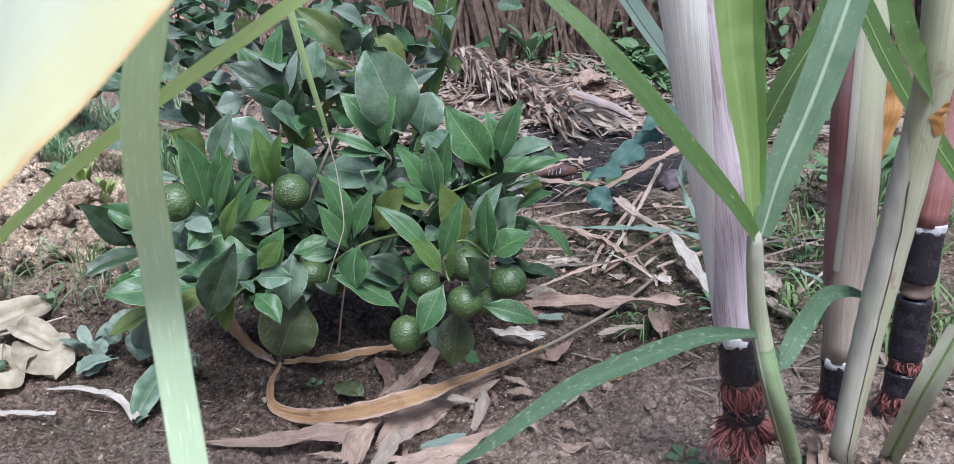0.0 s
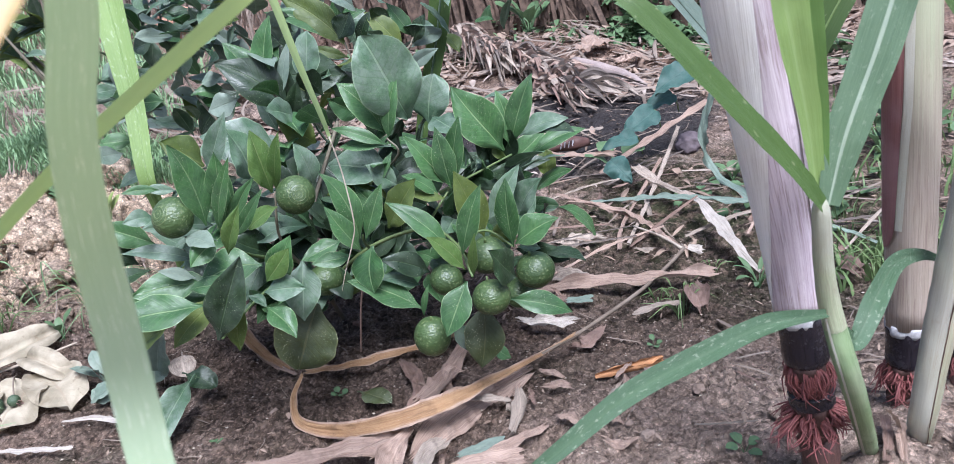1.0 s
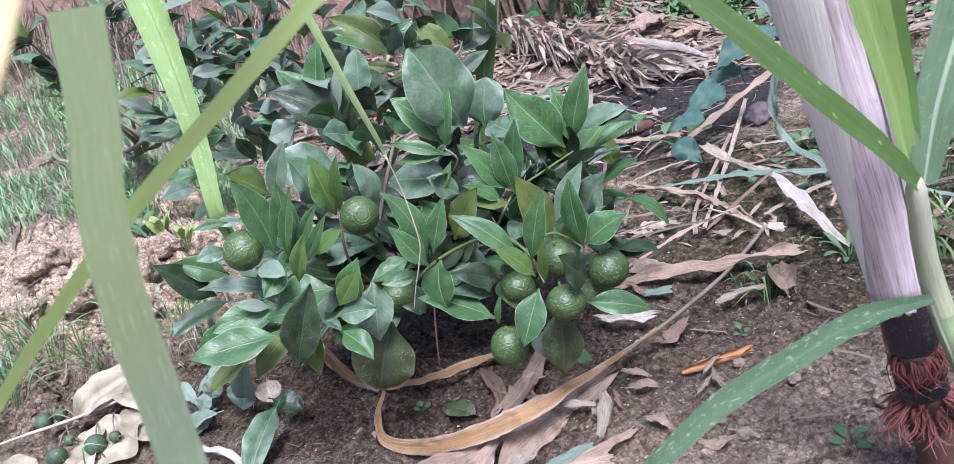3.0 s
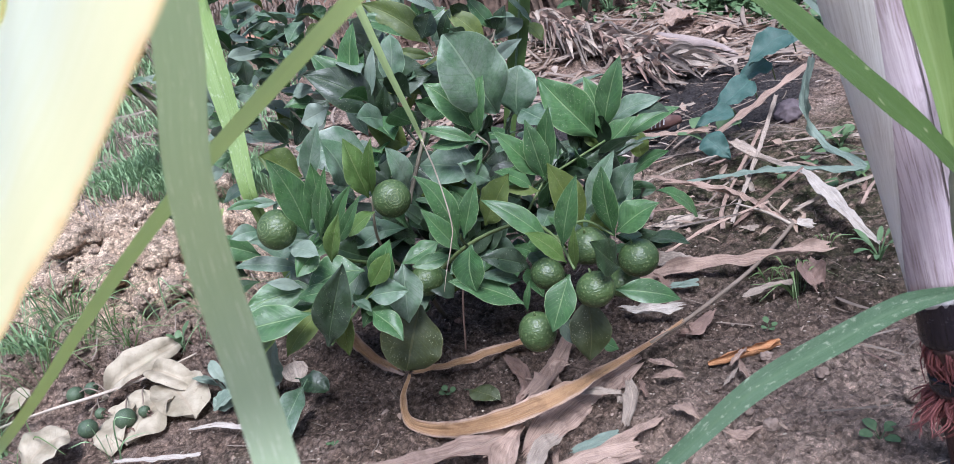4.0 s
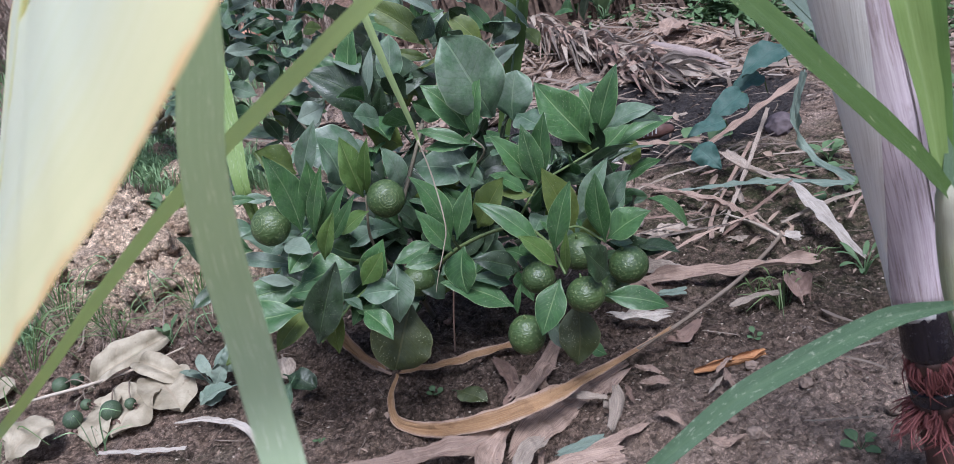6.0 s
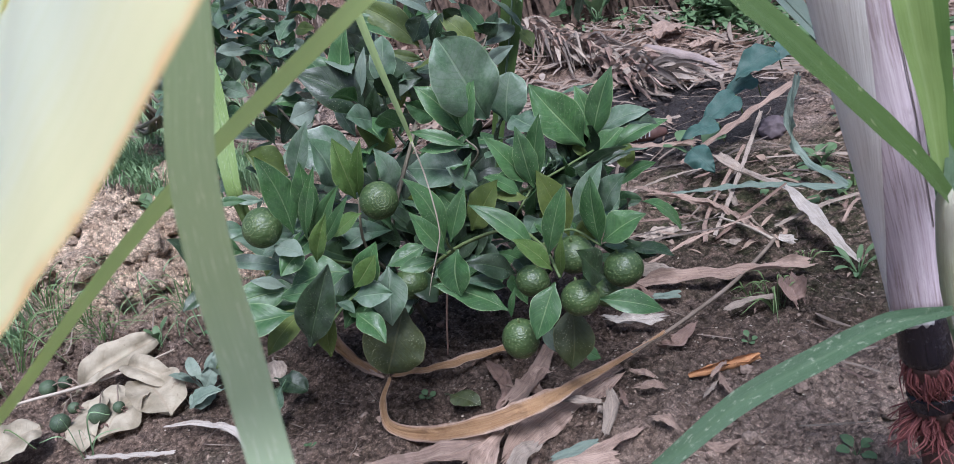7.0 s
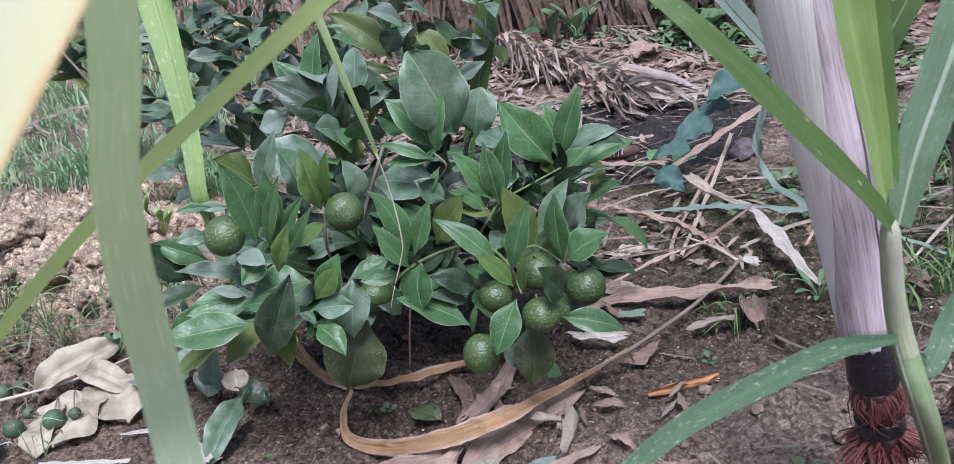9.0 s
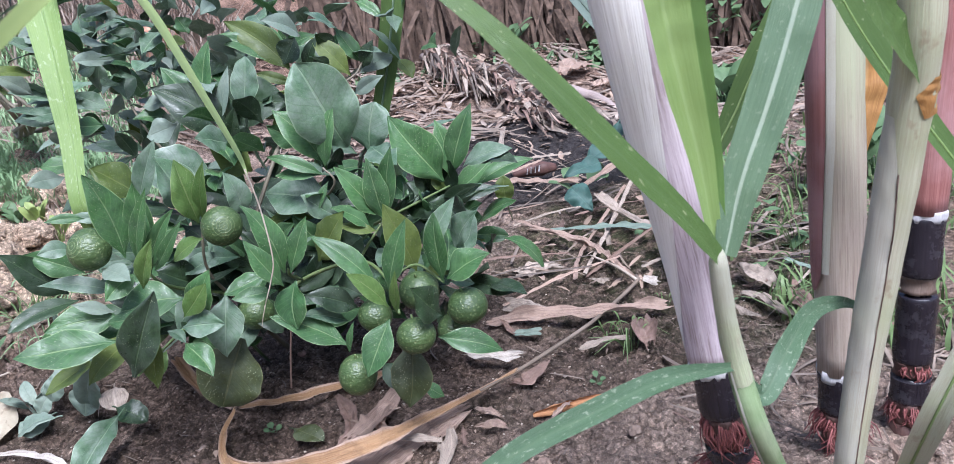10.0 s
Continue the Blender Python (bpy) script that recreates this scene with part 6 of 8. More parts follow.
dry(((-0.032, 0.723, 0.016), (0.01, 0.733, 0.02), (0.062, 0.75, 0.016)), (0.0244, 0.0305, 0.0223), dry_leaf, "broad dry leaf with ragged end", fold=0.15)
dry(((0.056, 0.85, 0.032), (0.056, 0.832, 0.021), (0.046, 0.799, 0.012)), (0.0068, 0.0175, 0.0092), dry_grey, "grey curled dry leaf scrap", fold=0.5)
dry(((0.046, 0.849, 0.019), (0.017, 0.852, 0.024), (-0.014, 0.864, 0.02)), (0.0055, 0.0110, 0.0070), dry_grey, "grey dry leaf shred on litter", fold=0.3)
dry(((-0.009, 0.763, 0.015), (0.01, 0.768, 0.018), (0.038, 0.783, 0.014)), (0.0051, 0.0127, 0.0103), blade_blue, "faded grey green leaf scrap")
dry(((-0.022, 0.786, 0.019), (-0.04, 0.765, 0.018), (-0.051, 0.734, 0.01)), (0.0130, 0.0191, 0.0187), dry_grey, "grey dry scrap on the litter", fold=0.4)
dry(((0.119, 0.973, 0.009), (0.139, 0.96, 0.02), (0.166, 1.001, 0.02)), (0.0109, 0.0229, 0.0079), dry_red, "reddish brown curled dead leaf", fold=0.4, wave=0.25)
dry(((0.058, 1.074, 0.009), (0.089, 1.049, 0.012), (0.133, 1.049, 0.01)), (0.0102, 0.0199, 0.0100), dry_white, "pale grey ragged dead leaf", wave=0.3, fray=0.6)
dry(((0.125, 1.12, 0.009), (0.163, 1.112, 0.012)), (0.0141, 0.0123), blade_blue, "pale bluish leaf scrap", fold=0.1)
dry(((0.211, 1.05, 0.008), (0.239, 1.055, 0.012), (0.277, 1.059, 0.012)), (0.0084, 0.0135, 0.0068), dry_grey, "dry scrap by the grass tuft")
dry(((0.3, 1.092, 0.02), (0.296, 1.048, 0.02), (0.297, 1.032, 0.01)), (0.0175, 0.0337, 0.0134), dry_red, "mauve brown cupped dead leaf", fold=0.4)
dry(((0.33, 1.266, 0.008), (0.352, 1.248, 0.008)), (0.0121, 0.0140), dry_white, "small white leaf chip")
dry(((0.138, 1.357, 0.01), (0.165, 1.364, 0.014), (0.205, 1.363, 0.01)), (0.0149, 0.0278, 0.0150), dry_grey, "pale ragged dead leaf", wave=0.3, fray=0.5)
dry(((-0.528, 0.938, 0.012), (-0.478, 0.93, 0.014), (-0.422, 0.907, 0.015), (-0.368, 0.855, 0.011)), (0.0020, 0.0050, 0.0095, 0.0120), dry_white, "pale dry strip on the soil", fold=0.4)
dry(((-0.623, 0.895, 0.008), (-0.551, 0.882, 0.01), (-0.484, 0.876, 0.01)), (0.0056, 0.0071, 0.0051), dry_white, "thin pale dry stalk")
dry(((0.222, 0.752, 0.028), (0.247, 0.737, 0.036), (0.276, 0.731, 0.039)), (0.0019, 0.0025, 0.0018), dry_grey, "thin pale root on the soil")
dry(((0.282, 0.875, 0.014), (0.3, 0.838, 0.02), (0.308, 0.774, 0.033)), (0.0029, 0.0028, 0.0020), dry_red, "thin brown root on the soil")
dry(((0.068, 1.773, 0.084), (0.164, 1.731, 0.08), (0.286, 1.712, 0.067)), (0.0110, 0.0161, 0.0160), dry_leaf, "thick tan dry cane straw")
dry(((0.082, 1.911, 0.1), (0.181, 1.917, 0.09), (0.289, 1.942, 0.084)), (0.0089, 0.0104, 0.0091), dry_grey, "pale dry cane straw")
dry(((0.102, 1.804, 0.077), (0.211, 1.857, 0.093)), (0.0098, 0.0086), dry_leaf, "tan dry cane straw")
dry(((0.24, 1.613, 0.059), (0.348, 1.628, 0.11), (0.485, 1.703, 0.156)), (0.0100, 0.0177, 0.0174), dry_leaf, "brown dry cane leaf over the straw", fold=0.4)
dry(((0.306, 1.62, 0.059), (0.343, 1.532, 0.043), (0.375, 1.446, 0.04), (0.409, 1.426, 0.03)), (0.0278, 0.0193, 0.0160, 0.0091), dry_grey, "pale torn dry leaf in the straw", fold=0.3, wave=0.2)
dry(((0.449, 1.524, 0.203), (0.428, 1.533, 0.123), (0.445, 1.528, 0.053), (0.474, 1.398, 0.03)), (0.0142, 0.0168, 0.0146, 0.0136), blade_blue, "faded grey green bent cane leaf", fold=0.3)
dry(((0.206, 1.508, 0.032), (0.336, 1.449, 0.04), (0.464, 1.353, 0.04)), (0.0094, 0.0137, 0.0131), blade_blue, "faded green cane leaf in the straw", fold=0.3)
dry(((0.376, 1.386, 0.05), (0.385, 1.285, 0.04), (0.388, 1.197, 0.03), (0.401, 1.129, 0.011)), (0.0110, 0.0308, 0.0212, 0.0055), dry_white, "whitish dry leaf hanging on the straw", fold=0.3)
dry(((0.43, 1.752, 0.101), (0.33, 1.521, 0.042), (0.246, 1.316, 0.01)), (0.0083, 0.0084, 0.0062), dry_grey, "pale crossing dry straw")
dry(((0.17, 1.536, 0.034), (0.259, 1.431, 0.03), (0.297, 1.327, 0.02), (0.319, 1.244, 0.012)), (0.0096, 0.0135, 0.0105, 0.0099), dry_leaf, "pinkish dry cane straw crossing")
dry(((0.145, 1.586, 0.036), (0.213, 1.482, 0.031), (0.275, 1.416, 0.02)), (0.0074, 0.0093, 0.0067), dry_leaf, "tan dry straw on the soil")
dry(((0.13, 2.299, 0.112), (0.109, 1.924, 0.071)), (0.0143, 0.0119), dry_grey, "upright grey dry straw")
dry(((0.311, 1.52, 0.023), (0.301, 1.419, 0.02)), (0.0096, 0.0090), dry_grey, "grey dry scrap in the straw")
dry(((0.371, 1.656, 0.062), (0.251, 1.396, 0.02), (0.228, 1.297, 0.009)), (0.0065, 0.0066, 0.0082), dry_leaf, "thin bent dry straw stalk")
dry(((0.342, 3.056, 0.167), (0.404, 3.088, 0.184), (0.486, 3.215, 0.169)), (0.0479, 0.0873, 0.0355), dry_leaf, "tan dead leaf before the bank", wave=0.3)
dry(((0.456, 2.893, 0.123), (0.507, 2.885, 0.129), (0.565, 3.049, 0.118)), (0.0365, 0.0683, 0.0338), dry_leaf, "tan dead leaf before the bank", wave=0.3)
dry(((0.527, 1.195, 0.04), (0.555, 1.173, 0.03), (0.581, 1.133, 0.02)), (0.0080, 0.0090, 0.0079), blade_blue, "light green fallen cane leaf", fold=0.3)
dry(((0.521, 1.154, 0.012), (0.511, 1.087, 0.02), (0.517, 1.071, 0.012)), (0.0118, 0.0315, 0.0111), dry_red, "red brown dead leaf behind the canes", wave=0.3)
dry(((0.672, 1.175, 0.012), (0.654, 1.108, 0.019), (0.66, 1.057, 0.012)), (0.0146, 0.0297, 0.0134), dry_grey, "pale dry leaf behind the canes", wave=0.3)
dry(((0.472, 1.233, 0.02), (0.485, 1.203, 0.02), (0.503, 1.166, 0.012)), (0.0195, 0.0344, 0.0187), dry_grey, "pale dry leaf behind the canes", wave=0.3)
dry(((0.455, 1.164, 0.01), (0.477, 1.129, 0.012), (0.488, 1.067, 0.01)), (0.0092, 0.0181, 0.0086), dry_grey, "pale dry scrap behind the canes", wave=0.3)
dry(((0.371, 0.696, 0.054), (0.358, 0.661, 0.059), (0.342, 0.629, 0.059)), (0.0086, 0.0094, 0.0056), dry_red, "reddish dry sheath at the clump foot", fold=0.5)
dry(((0.417, 0.667, 0.09), (0.425, 0.669, 0.059), (0.409, 0.636, 0.054)), (0.0072, 0.0098, 0.0083), dry_leaf, "dry sheath stub at the clump foot", fold=0.6)
dry(((0.346, 0.637, 0.099), (0.364, 0.657, 0.067), (0.354, 0.628, 0.059)), (0.0044, 0.0082, 0.0057), dry_leaf, "dry sheath stub at the clump foot", fold=0.6)
dry(((-0.537, 0.943, 0.01), (-0.485, 0.941, 0.012), (-0.414, 0.902, 0.011)), (0.0020, 0.0045, 0.0060), dry_white, "pale dry strip on the soil")


stick = thing("dry_stalk", (0.20, 1.065, 0.0), "thin grey-brown dry stalk lying on the soil", "stalk")
part("stalk", tube(((0.085, 0.928, 0.030), (0.13, 0.983, 0.022), (0.214, 1.082, 0.018), (0.263, 1.148, 0.018), (0.317, 1.237, 0.016), (0.322, 1.262, 0.016)), (0.0020, 0.0026, 0.0027, 0.0028, 0.0032, 0.0026), 8, wobble=0.2), straw_dark, stick)
part("side_shoot", tube(((0.319, 1.243, 0.017), (0.296, 1.30, 0.022), (0.262, 1.36, 0.025)), (0.0028, 0.0024, 0.0016), 7, wobble=0.2), straw, stick)
bark = thing("bark_strip", (0.185, 0.919, 0.003), "curled orange-brown strip of dry bark on the soil", "bark")
part("bark", shell(((0.143, 0.9, 0.007), (0.17, 0.905, 0.009), (0.198, 0.91, 0.01), (0.225, 0.917, 0.01)), (0.0024, 0.0052, 0.0060, 0.0030), (0, -0.4, 0.9), (50, 20, 75, 10), (340, 290, 345, 270), 24, 12, None, 3.0, 0.5), dry_bark, bark)
part("bark", shell(((0.184, 0.906, 0.013), (0.205, 0.907, 0.015), (0.224, 0.917, 0.014)), (0.0020, 0.0042, 0.0016), (0, -0.4, 0.9), (60, 30, 80), (300, 250, 310), 16, 8, None, 9.0, 0.5), dry_bark, bark)

rnd = random.Random(91)
for k in range(22):
    x, y = rnd.uniform(0.10, 0.60), rnd.uniform(1.18, 1.72)
    a, ln = rnd.gauss(0.25, 0.55), rnd.uniform(0.09, 0.24)
    h0, h1 = rnd.uniform(0.004, 0.03), rnd.uniform(0.004, 0.05)
    ends = [Vector((x + math.cos(a) * ln * s, y + math.sin(a) * ln * s, 0)) for s in (-0.5, 0.5)]
    for e, h in zip(ends, (h0, h1)):
        e.z = ground_z(e.x, e.y) + h
    mid = (ends[0] + ends[1]) / 2 + Vector((rnd.uniform(-0.008, 0.008), rnd.uniform(-0.008, 0.008), 0.004))
    mid.z = max(mid.z, ground_z(mid.x, mid.y) + 0.004)
    w = rnd.uniform(0.003, 0.0075)
    dry([ends[0], mid, ends[1]], (w * 0.7, w, w * 0.5), rnd.choice((dry_leaf, dry_red, dry_grey, dry_dark, dry_dark)), rnd.choice(("dry cane straw lying on the soil", "brown dry cane straw among the litter")), fold=0.5, wave=0.05, twist=rnd.uniform(-0.8, 0.8), fray=0.03)

rnd = random.Random(77)
for k in range(32):
    x, y = (rnd.uniform(-0.12, 0.22), rnd.uniform(0.74, 0.92)) if k % 2 else (rnd.uniform(0.0, 0.62), rnd.uniform(0.95, 1.6))
    a, ln, w = rnd.random() * 6.283, rnd.uniform(0.015, 0.05), rnd.uniform(0.005, 0.014)
    pts = [(x + math.cos(a + s * rnd.uniform(-0.4, 0.4)) * ln * s, y + math.sin(a) * ln * s, ground_z(x + math.cos(a) * ln * s, y + math.sin(a) * ln * s) + 0.004 + rnd.uniform(0, 0.012)) for s in (-0.5, 0, 0.5)]
    dry(pts, (w * 0.3, w, w * 0.25), rnd.choice((dry_leaf, dry_grey, dry_red, dry_leaf)), rnd.choice(("small curled brown leaf scrap on the soil", "small grey dry leaf scrap on the soil")), fold=rnd.uniform(0.2, 0.7), wave=0.25, fray=0.4)


def pebble(place, r, material, label, category, seed, name):
    bm = bmesh.new()
    bmesh.ops.create_icosphere(bm, subdivisions=4, radius=1)
    for v in bm.verts:
        k = 1 + 0.35 * noise.noise(v.co * 1.3 + Vector((seed, 0, 0))) + 0.16 * noise.noise(v.co * 3.5 + Vector((0, seed, 0))) + 0.10 * noise.noise(v.co * 9 + Vector((0, 0, seed))) - 0.25 * max(0.0, noise.voronoi(v.co * 1.6 + Vector((seed, 0, 0)))[0][0] - 0.45)
        v.co = Vector((v.co.x * r * k, v.co.y * r * k, v.co.z * r * k * 0.75)) + Vector(place)
    return tagged(link_mesh(name, bm, material), label, category)


pebble((0.281, 0.96, 0.005), 0.0071, stone, "rounded brown pebble on the soil", "pebble", 0.0, "pebble")
pebble((-0.246, 0.91, 0.002), 0.0086, stone, "small pale clod on dark soil", "clod", 3.3, "clod")
pebble((0.18, 0.756, 0.019), 0.0075, stone, "grey-brown stone in the soil", "stone", 6.6, "stone")
pebble((0.205, 0.898, 0.007), 0.0066, stone, "flat grey chip beside the bark", "stone", 9.9, "stone")
pebble((0.301, 0.75, 0.035), 0.0114, soil_clods, "rough soil clod near the canes", "clod", 13.2, "clod")
pebble((-1.033, 1.922, 0.251), 0.0415, soil_clods, "lump of dug clay on the mound", "clod", 16.5, "clod")
pebble((-1.29, 3.373, 0.488), 0.1087, brick_red, "reddish clay lump behind the bush", "clod", 19.8, "clod")
pebble((0.469, 1.828, 0.04), 0.0320, stone_mauve, "grey-mauve stone in the straw", "stone", 23.1, "stone")
pebble((-0.904, 1.781, 0.205), 0.0567, soil_clods, "lump of dug clay on the mound", "clod", 26.4, "clod")
pebble((0.165, 0.789, 0.013), 0.0052, stone, "small stone on the soil", "stone", 29.7, "stone")
pebble((-0.19, 1.153, 0.002), 0.0056, clay_red, "reddish clod under the bush", "clod", 33.0, "clod")
pebble((0.245, 0.835, 0.015), 0.0070, stone, "small stone on the soil", "stone", 36.3, "stone")
pebble((-0.966, 1.403, 0.21), 0.0462, soil_clods, "rough lump of dug tan clay on the mound", "clod", 39.6, "clod")
pebble((-0.881, 1.455, 0.205), 0.0404, soil_clods, "rough lump of dug tan clay on the mound", "clod", 42.9, "clod")
pebble((-0.751, 1.34, 0.156), 0.0415, soil_clods, "rough lump of dug tan clay on the mound", "clod", 46.2, "clod")
pebble((-0.86, 1.764, 0.188), 0.0619, soil_clods, "rough lump of dug tan clay on the mound", "clod", 49.5, "clod")
pebble((-0.777, 1.506, 0.157), 0.0348, soil_clods, "rough lump of dug tan clay on the mound", "clod", 52.8, "clod")
pebble((-0.834, 1.288, 0.158), 0.0392, soil_clods, "rough lump of dug tan clay on the mound", "clod", 56.1, "clod")
pebble((-0.666, 1.43, 0.104), 0.0275, soil_clods, "rough lump of dug tan clay on the mound", "clod", 59.4, "clod")
pebble((-0.693, 1.252, 0.114), 0.0274, soil_clods, "rough lump of dug tan clay on the mound", "clod", 62.7, "clod")
pebble((-0.931, 1.287, 0.155), 0.0281, soil_clods, "rough lump of dug tan clay on the mound", "clod", 66.0, "clod")
pebble((-0.731, 1.615, 0.117), 0.0336, soil_clods, "rough lump of dug tan clay on the mound", "clod", 69.3, "clod")
pebble((-0.744, 1.234, 0.109), 0.0185, soil_clods, "rough lump of dug tan clay on the mound", "clod", 72.6, "clod")
pebble((-0.657, 1.333, 0.108), 0.0236, soil_clods, "rough lump of dug tan clay on the mound", "clod", 75.9, "clod")
pebble((-0.208, 0.961, 0), 0.0033, stone, "small stone on the soil", "stone", 79.2, "stone")


# ---- fallen fig twig on the dead leaves ----
fig_twig = thing("fallen_twig", (-0.748, 1.068, 0.016), "fallen tan twig with small dark green fruit", "twig")
part("stem", tube(((-0.941, 1.009, 0.022), (-0.826, 1.033, 0.032), (-0.72, 1.038, 0.042), (-0.640, 1.050, 0.052), (-0.575, 1.075, 0.062)), (0.0024, 0.0024, 0.0026, 0.0022, 0.0014), 8, wobble=0.2), straw, fig_twig)
fig = part("small_fruit", ball((-0.779, 1.049, 0.043), 0.0127, 0.97, (0.0, -0.4, 0.8), 0.02, 0, 20), fig_skin, fig_twig, "small dark green round fruit")
part("fruit_stalk", tube(((-0.712, 1.035, 0.036), (-0.745, 1.042, 0.052), (-0.779, 1.049, 0.043)), (0.0012, 0.0010, 0.0012), 6), straw_dark, fig)
fig = part("small_fruit", ball((-0.755, 1.057, 0.045), 0.0099, 0.97, (0.1, -0.4, 0.8), 0.02, 1, 20), fig_skin, fig_twig, "small dark green round fruit")
part("fruit_stalk", tube(((-0.715, 1.041, 0.038), (-0.735, 1.049, 0.054), (-0.755, 1.057, 0.045)), (0.0012, 0.0010, 0.0012), 6), straw_dark, fig)
fig = part("small_fruit", ball((-0.638, 0.962, 0.033), 0.0145, 0.97, (0.2, -0.4, 0.8), 0.02, 2, 20), fig_skin, fig_twig, "small dark green round fruit")
part("fruit_stalk", tube(((-0.669, 1.033, 0.036), (-0.653, 0.998, 0.046), (-0.638, 0.962, 0.033)), (0.0012, 0.0010, 0.0012), 6), straw_dark, fig)
fig = part("small_fruit", ball((-0.691, 0.951, 0.033), 0.0133, 0.97, (0.3, -0.4, 0.8), 0.02, 3, 20), fig_skin, fig_twig, "small dark green round fruit")
part("fruit_stalk", tube(((-0.713, 1.028, 0.035), (-0.702, 0.99, 0.046), (-0.691, 0.951, 0.033)), (0.0012, 0.0010, 0.0012), 6), straw_dark, fig)
fig = part("small_fruit", ball((-0.615, 0.974, 0.033), 0.0081, 0.97, (0.4, -0.4, 0.8), 0.02, 4, 20), fig_skin, fig_twig, "small dark green round fruit")
part("fruit_stalk", tube(((-0.654, 1.043, 0.038), (-0.634, 1.009, 0.047), (-0.615, 0.974, 0.033)), (0.0012, 0.0010, 0.0012), 6), straw_dark, fig)
fig = part("small_fruit", ball((-0.694, 0.987, 0.035), 0.0085, 0.97, (0.5, -0.4, 0.8), 0.02, 5, 20), fig_skin, fig_twig, "small dark green round fruit")
part("fruit_stalk", tube(((-0.724, 1.03, 0.036), (-0.709, 1.008, 0.047), (-0.694, 0.987, 0.035)), (0.0012, 0.0010, 0.0012), 6), straw_dark, fig)


for k, (x, y, z, r) in enumerate(((-0.638, 0.962, 0.033, 0.0145), (-0.691, 0.951, 0.033, 0.0133), (-0.615, 0.974, 0.033, 0.0081), (-0.694, 0.987, 0.035, 0.0085))):
    rnd = random.Random(400 + k)
    bm = bmesh.new()
    way = Vector(((0.2, -0.5, -0.8), (0.1, -0.4, -0.9), (0.9, -0.3, -0.2), (0.9, -0.3, 0.1))[k]).normalized()
    one, two = way.orthogonal().normalized(), way.cross(way.orthogonal()).normalized()
    for j in range(7):
        a = j * 0.9 + rnd.random() * 0.5
        out = one * math.cos(a) + two * math.sin(a)
        q = Vector((x, y, z)) + way * r * 0.95 + out * r * 0.12
        leaf_bm(q, q + (way + out * rnd.uniform(0.3, 1.1)) * r * rnd.uniform(0.4, 0.7), r * 0.35, out + way * 0.3, 0.3, 0.3, ROUND, 0.2, bm, 5.0 * j + k)
    part("calyx", bm, dry_red, fig_twig, "withered brown calyx")


def dead_broad(base, tip, width, normal, bend, fold, label, material=dead_leaf_pale, wave=0.12):
    bm = leaf_bm(base, tip, width, normal, bend * 1.5, fold * 1.3, ROUND, wave * 1.6, None, base[0] * 40)
    ob = thing("dead_leaf", base, label, "dead leaf", "leaf litter")
    part("leaf_blade", bm, material, ob)
    d, up = Vector(tip) - Vector(base), Vector(normal)
    up = (up - d * up.dot(d) / d.length_squared).normalized()
    part("leaf_stalk", tube((Vector(base) - d * 0.16 - up * 0.002, Vector(base) - d * 0.06, Vector(base) + d * 0.04 + up * d.length * bend * 0.05), (0.0011, 0.0010, 0.0008), 6), material, ob)
    return ob


dead_broad((-0.742, 1.051, 0.024), (-0.621, 1.122, 0.069), 0.0533, (0.3, -0.6, 0.7), .15, 1.3, "pale grey-brown curled dead leaf with strong veins", dead_leaf_pale)
dead_broad((-0.62, 1.035, 0.032), (-0.626, 0.93, 0.012), 0.0876, (0, -0.35, 0.95), .06, .12, "large pale dead leaf under the small fruit", dead_leaf_pale)
dead_broad((-0.666, 1.022, 0.026), (-0.65, 0.921, 0.008), 0.0606, (-0.1, -0.4, 0.9), .1, .2, "pale brown dead leaf with ragged tip", dead_leaf_pale)
dead_broad((-0.617, 1.04, 0.039), (-0.54, 0.97, 0.013), 0.0741, (0.2, -0.3, 0.95), .1, .25, "pale dead leaf half folded", dead_leaf_pale)
dead_broad((-0.656, 1.067, 0.052), (-0.555, 1.027, 0.024), 0.0395, (0.1, -0.6, 0.7), .2, 1.2, "yellowish curled dead leaf", dead_leaf_pale)
dead_broad((-0.769, 0.903, 0.012), (-0.728, 0.959, 0.031), 0.0732, (0.1, -0.5, 0.85), .2, .35, "pale ribbed dead leaf curling up", dead_leaf_pale)
dead_broad((-0.935, 1.068, 0.028), (-0.885, 1.078, 0.04), 0.0515, (0.1, -0.5, 0.85), .1, .3, "pale dead leaf in the grass", dead_leaf_pale)
dead_broad((-0.465, 0.986, 0.03), (-0.522, 0.984, 0.013), 0.0261, (0.1, -0.4, 0.9), .1, .25, "pale green fallen leaf on the soil", leaf_pale)
dead_broad((-0.395, 0.989, 0.1), (-0.434, 1.009, 0.02), 0.0345, (0.1, -0.8, 0.5), .1, .25, "pale green leaf low beside the bush", leaf_pale)
dead_broad((-0.447, 0.999, 0.08), (-0.47, 0.993, 0.05), 0.0253, (0.1, -0.8, 0.5), .1, .25, "small pale green leaf by the bush", leaf_pale)
dead_broad((-0.359, 0.948, 0.04), (-0.373, 0.858, 0.007), 0.0354, (0.2, -0.6, 0.8), .1, .6, "long faded leaf lying by the bush", leaf_dusty)
dead_broad((-0.394, 1.013, 0.05), (-0.383, 0.987, 0.03), 0.0344, (0.1, -0.6, 0.7), .1, .25, "grey tattered dead leaf by the bush", dry_grey)
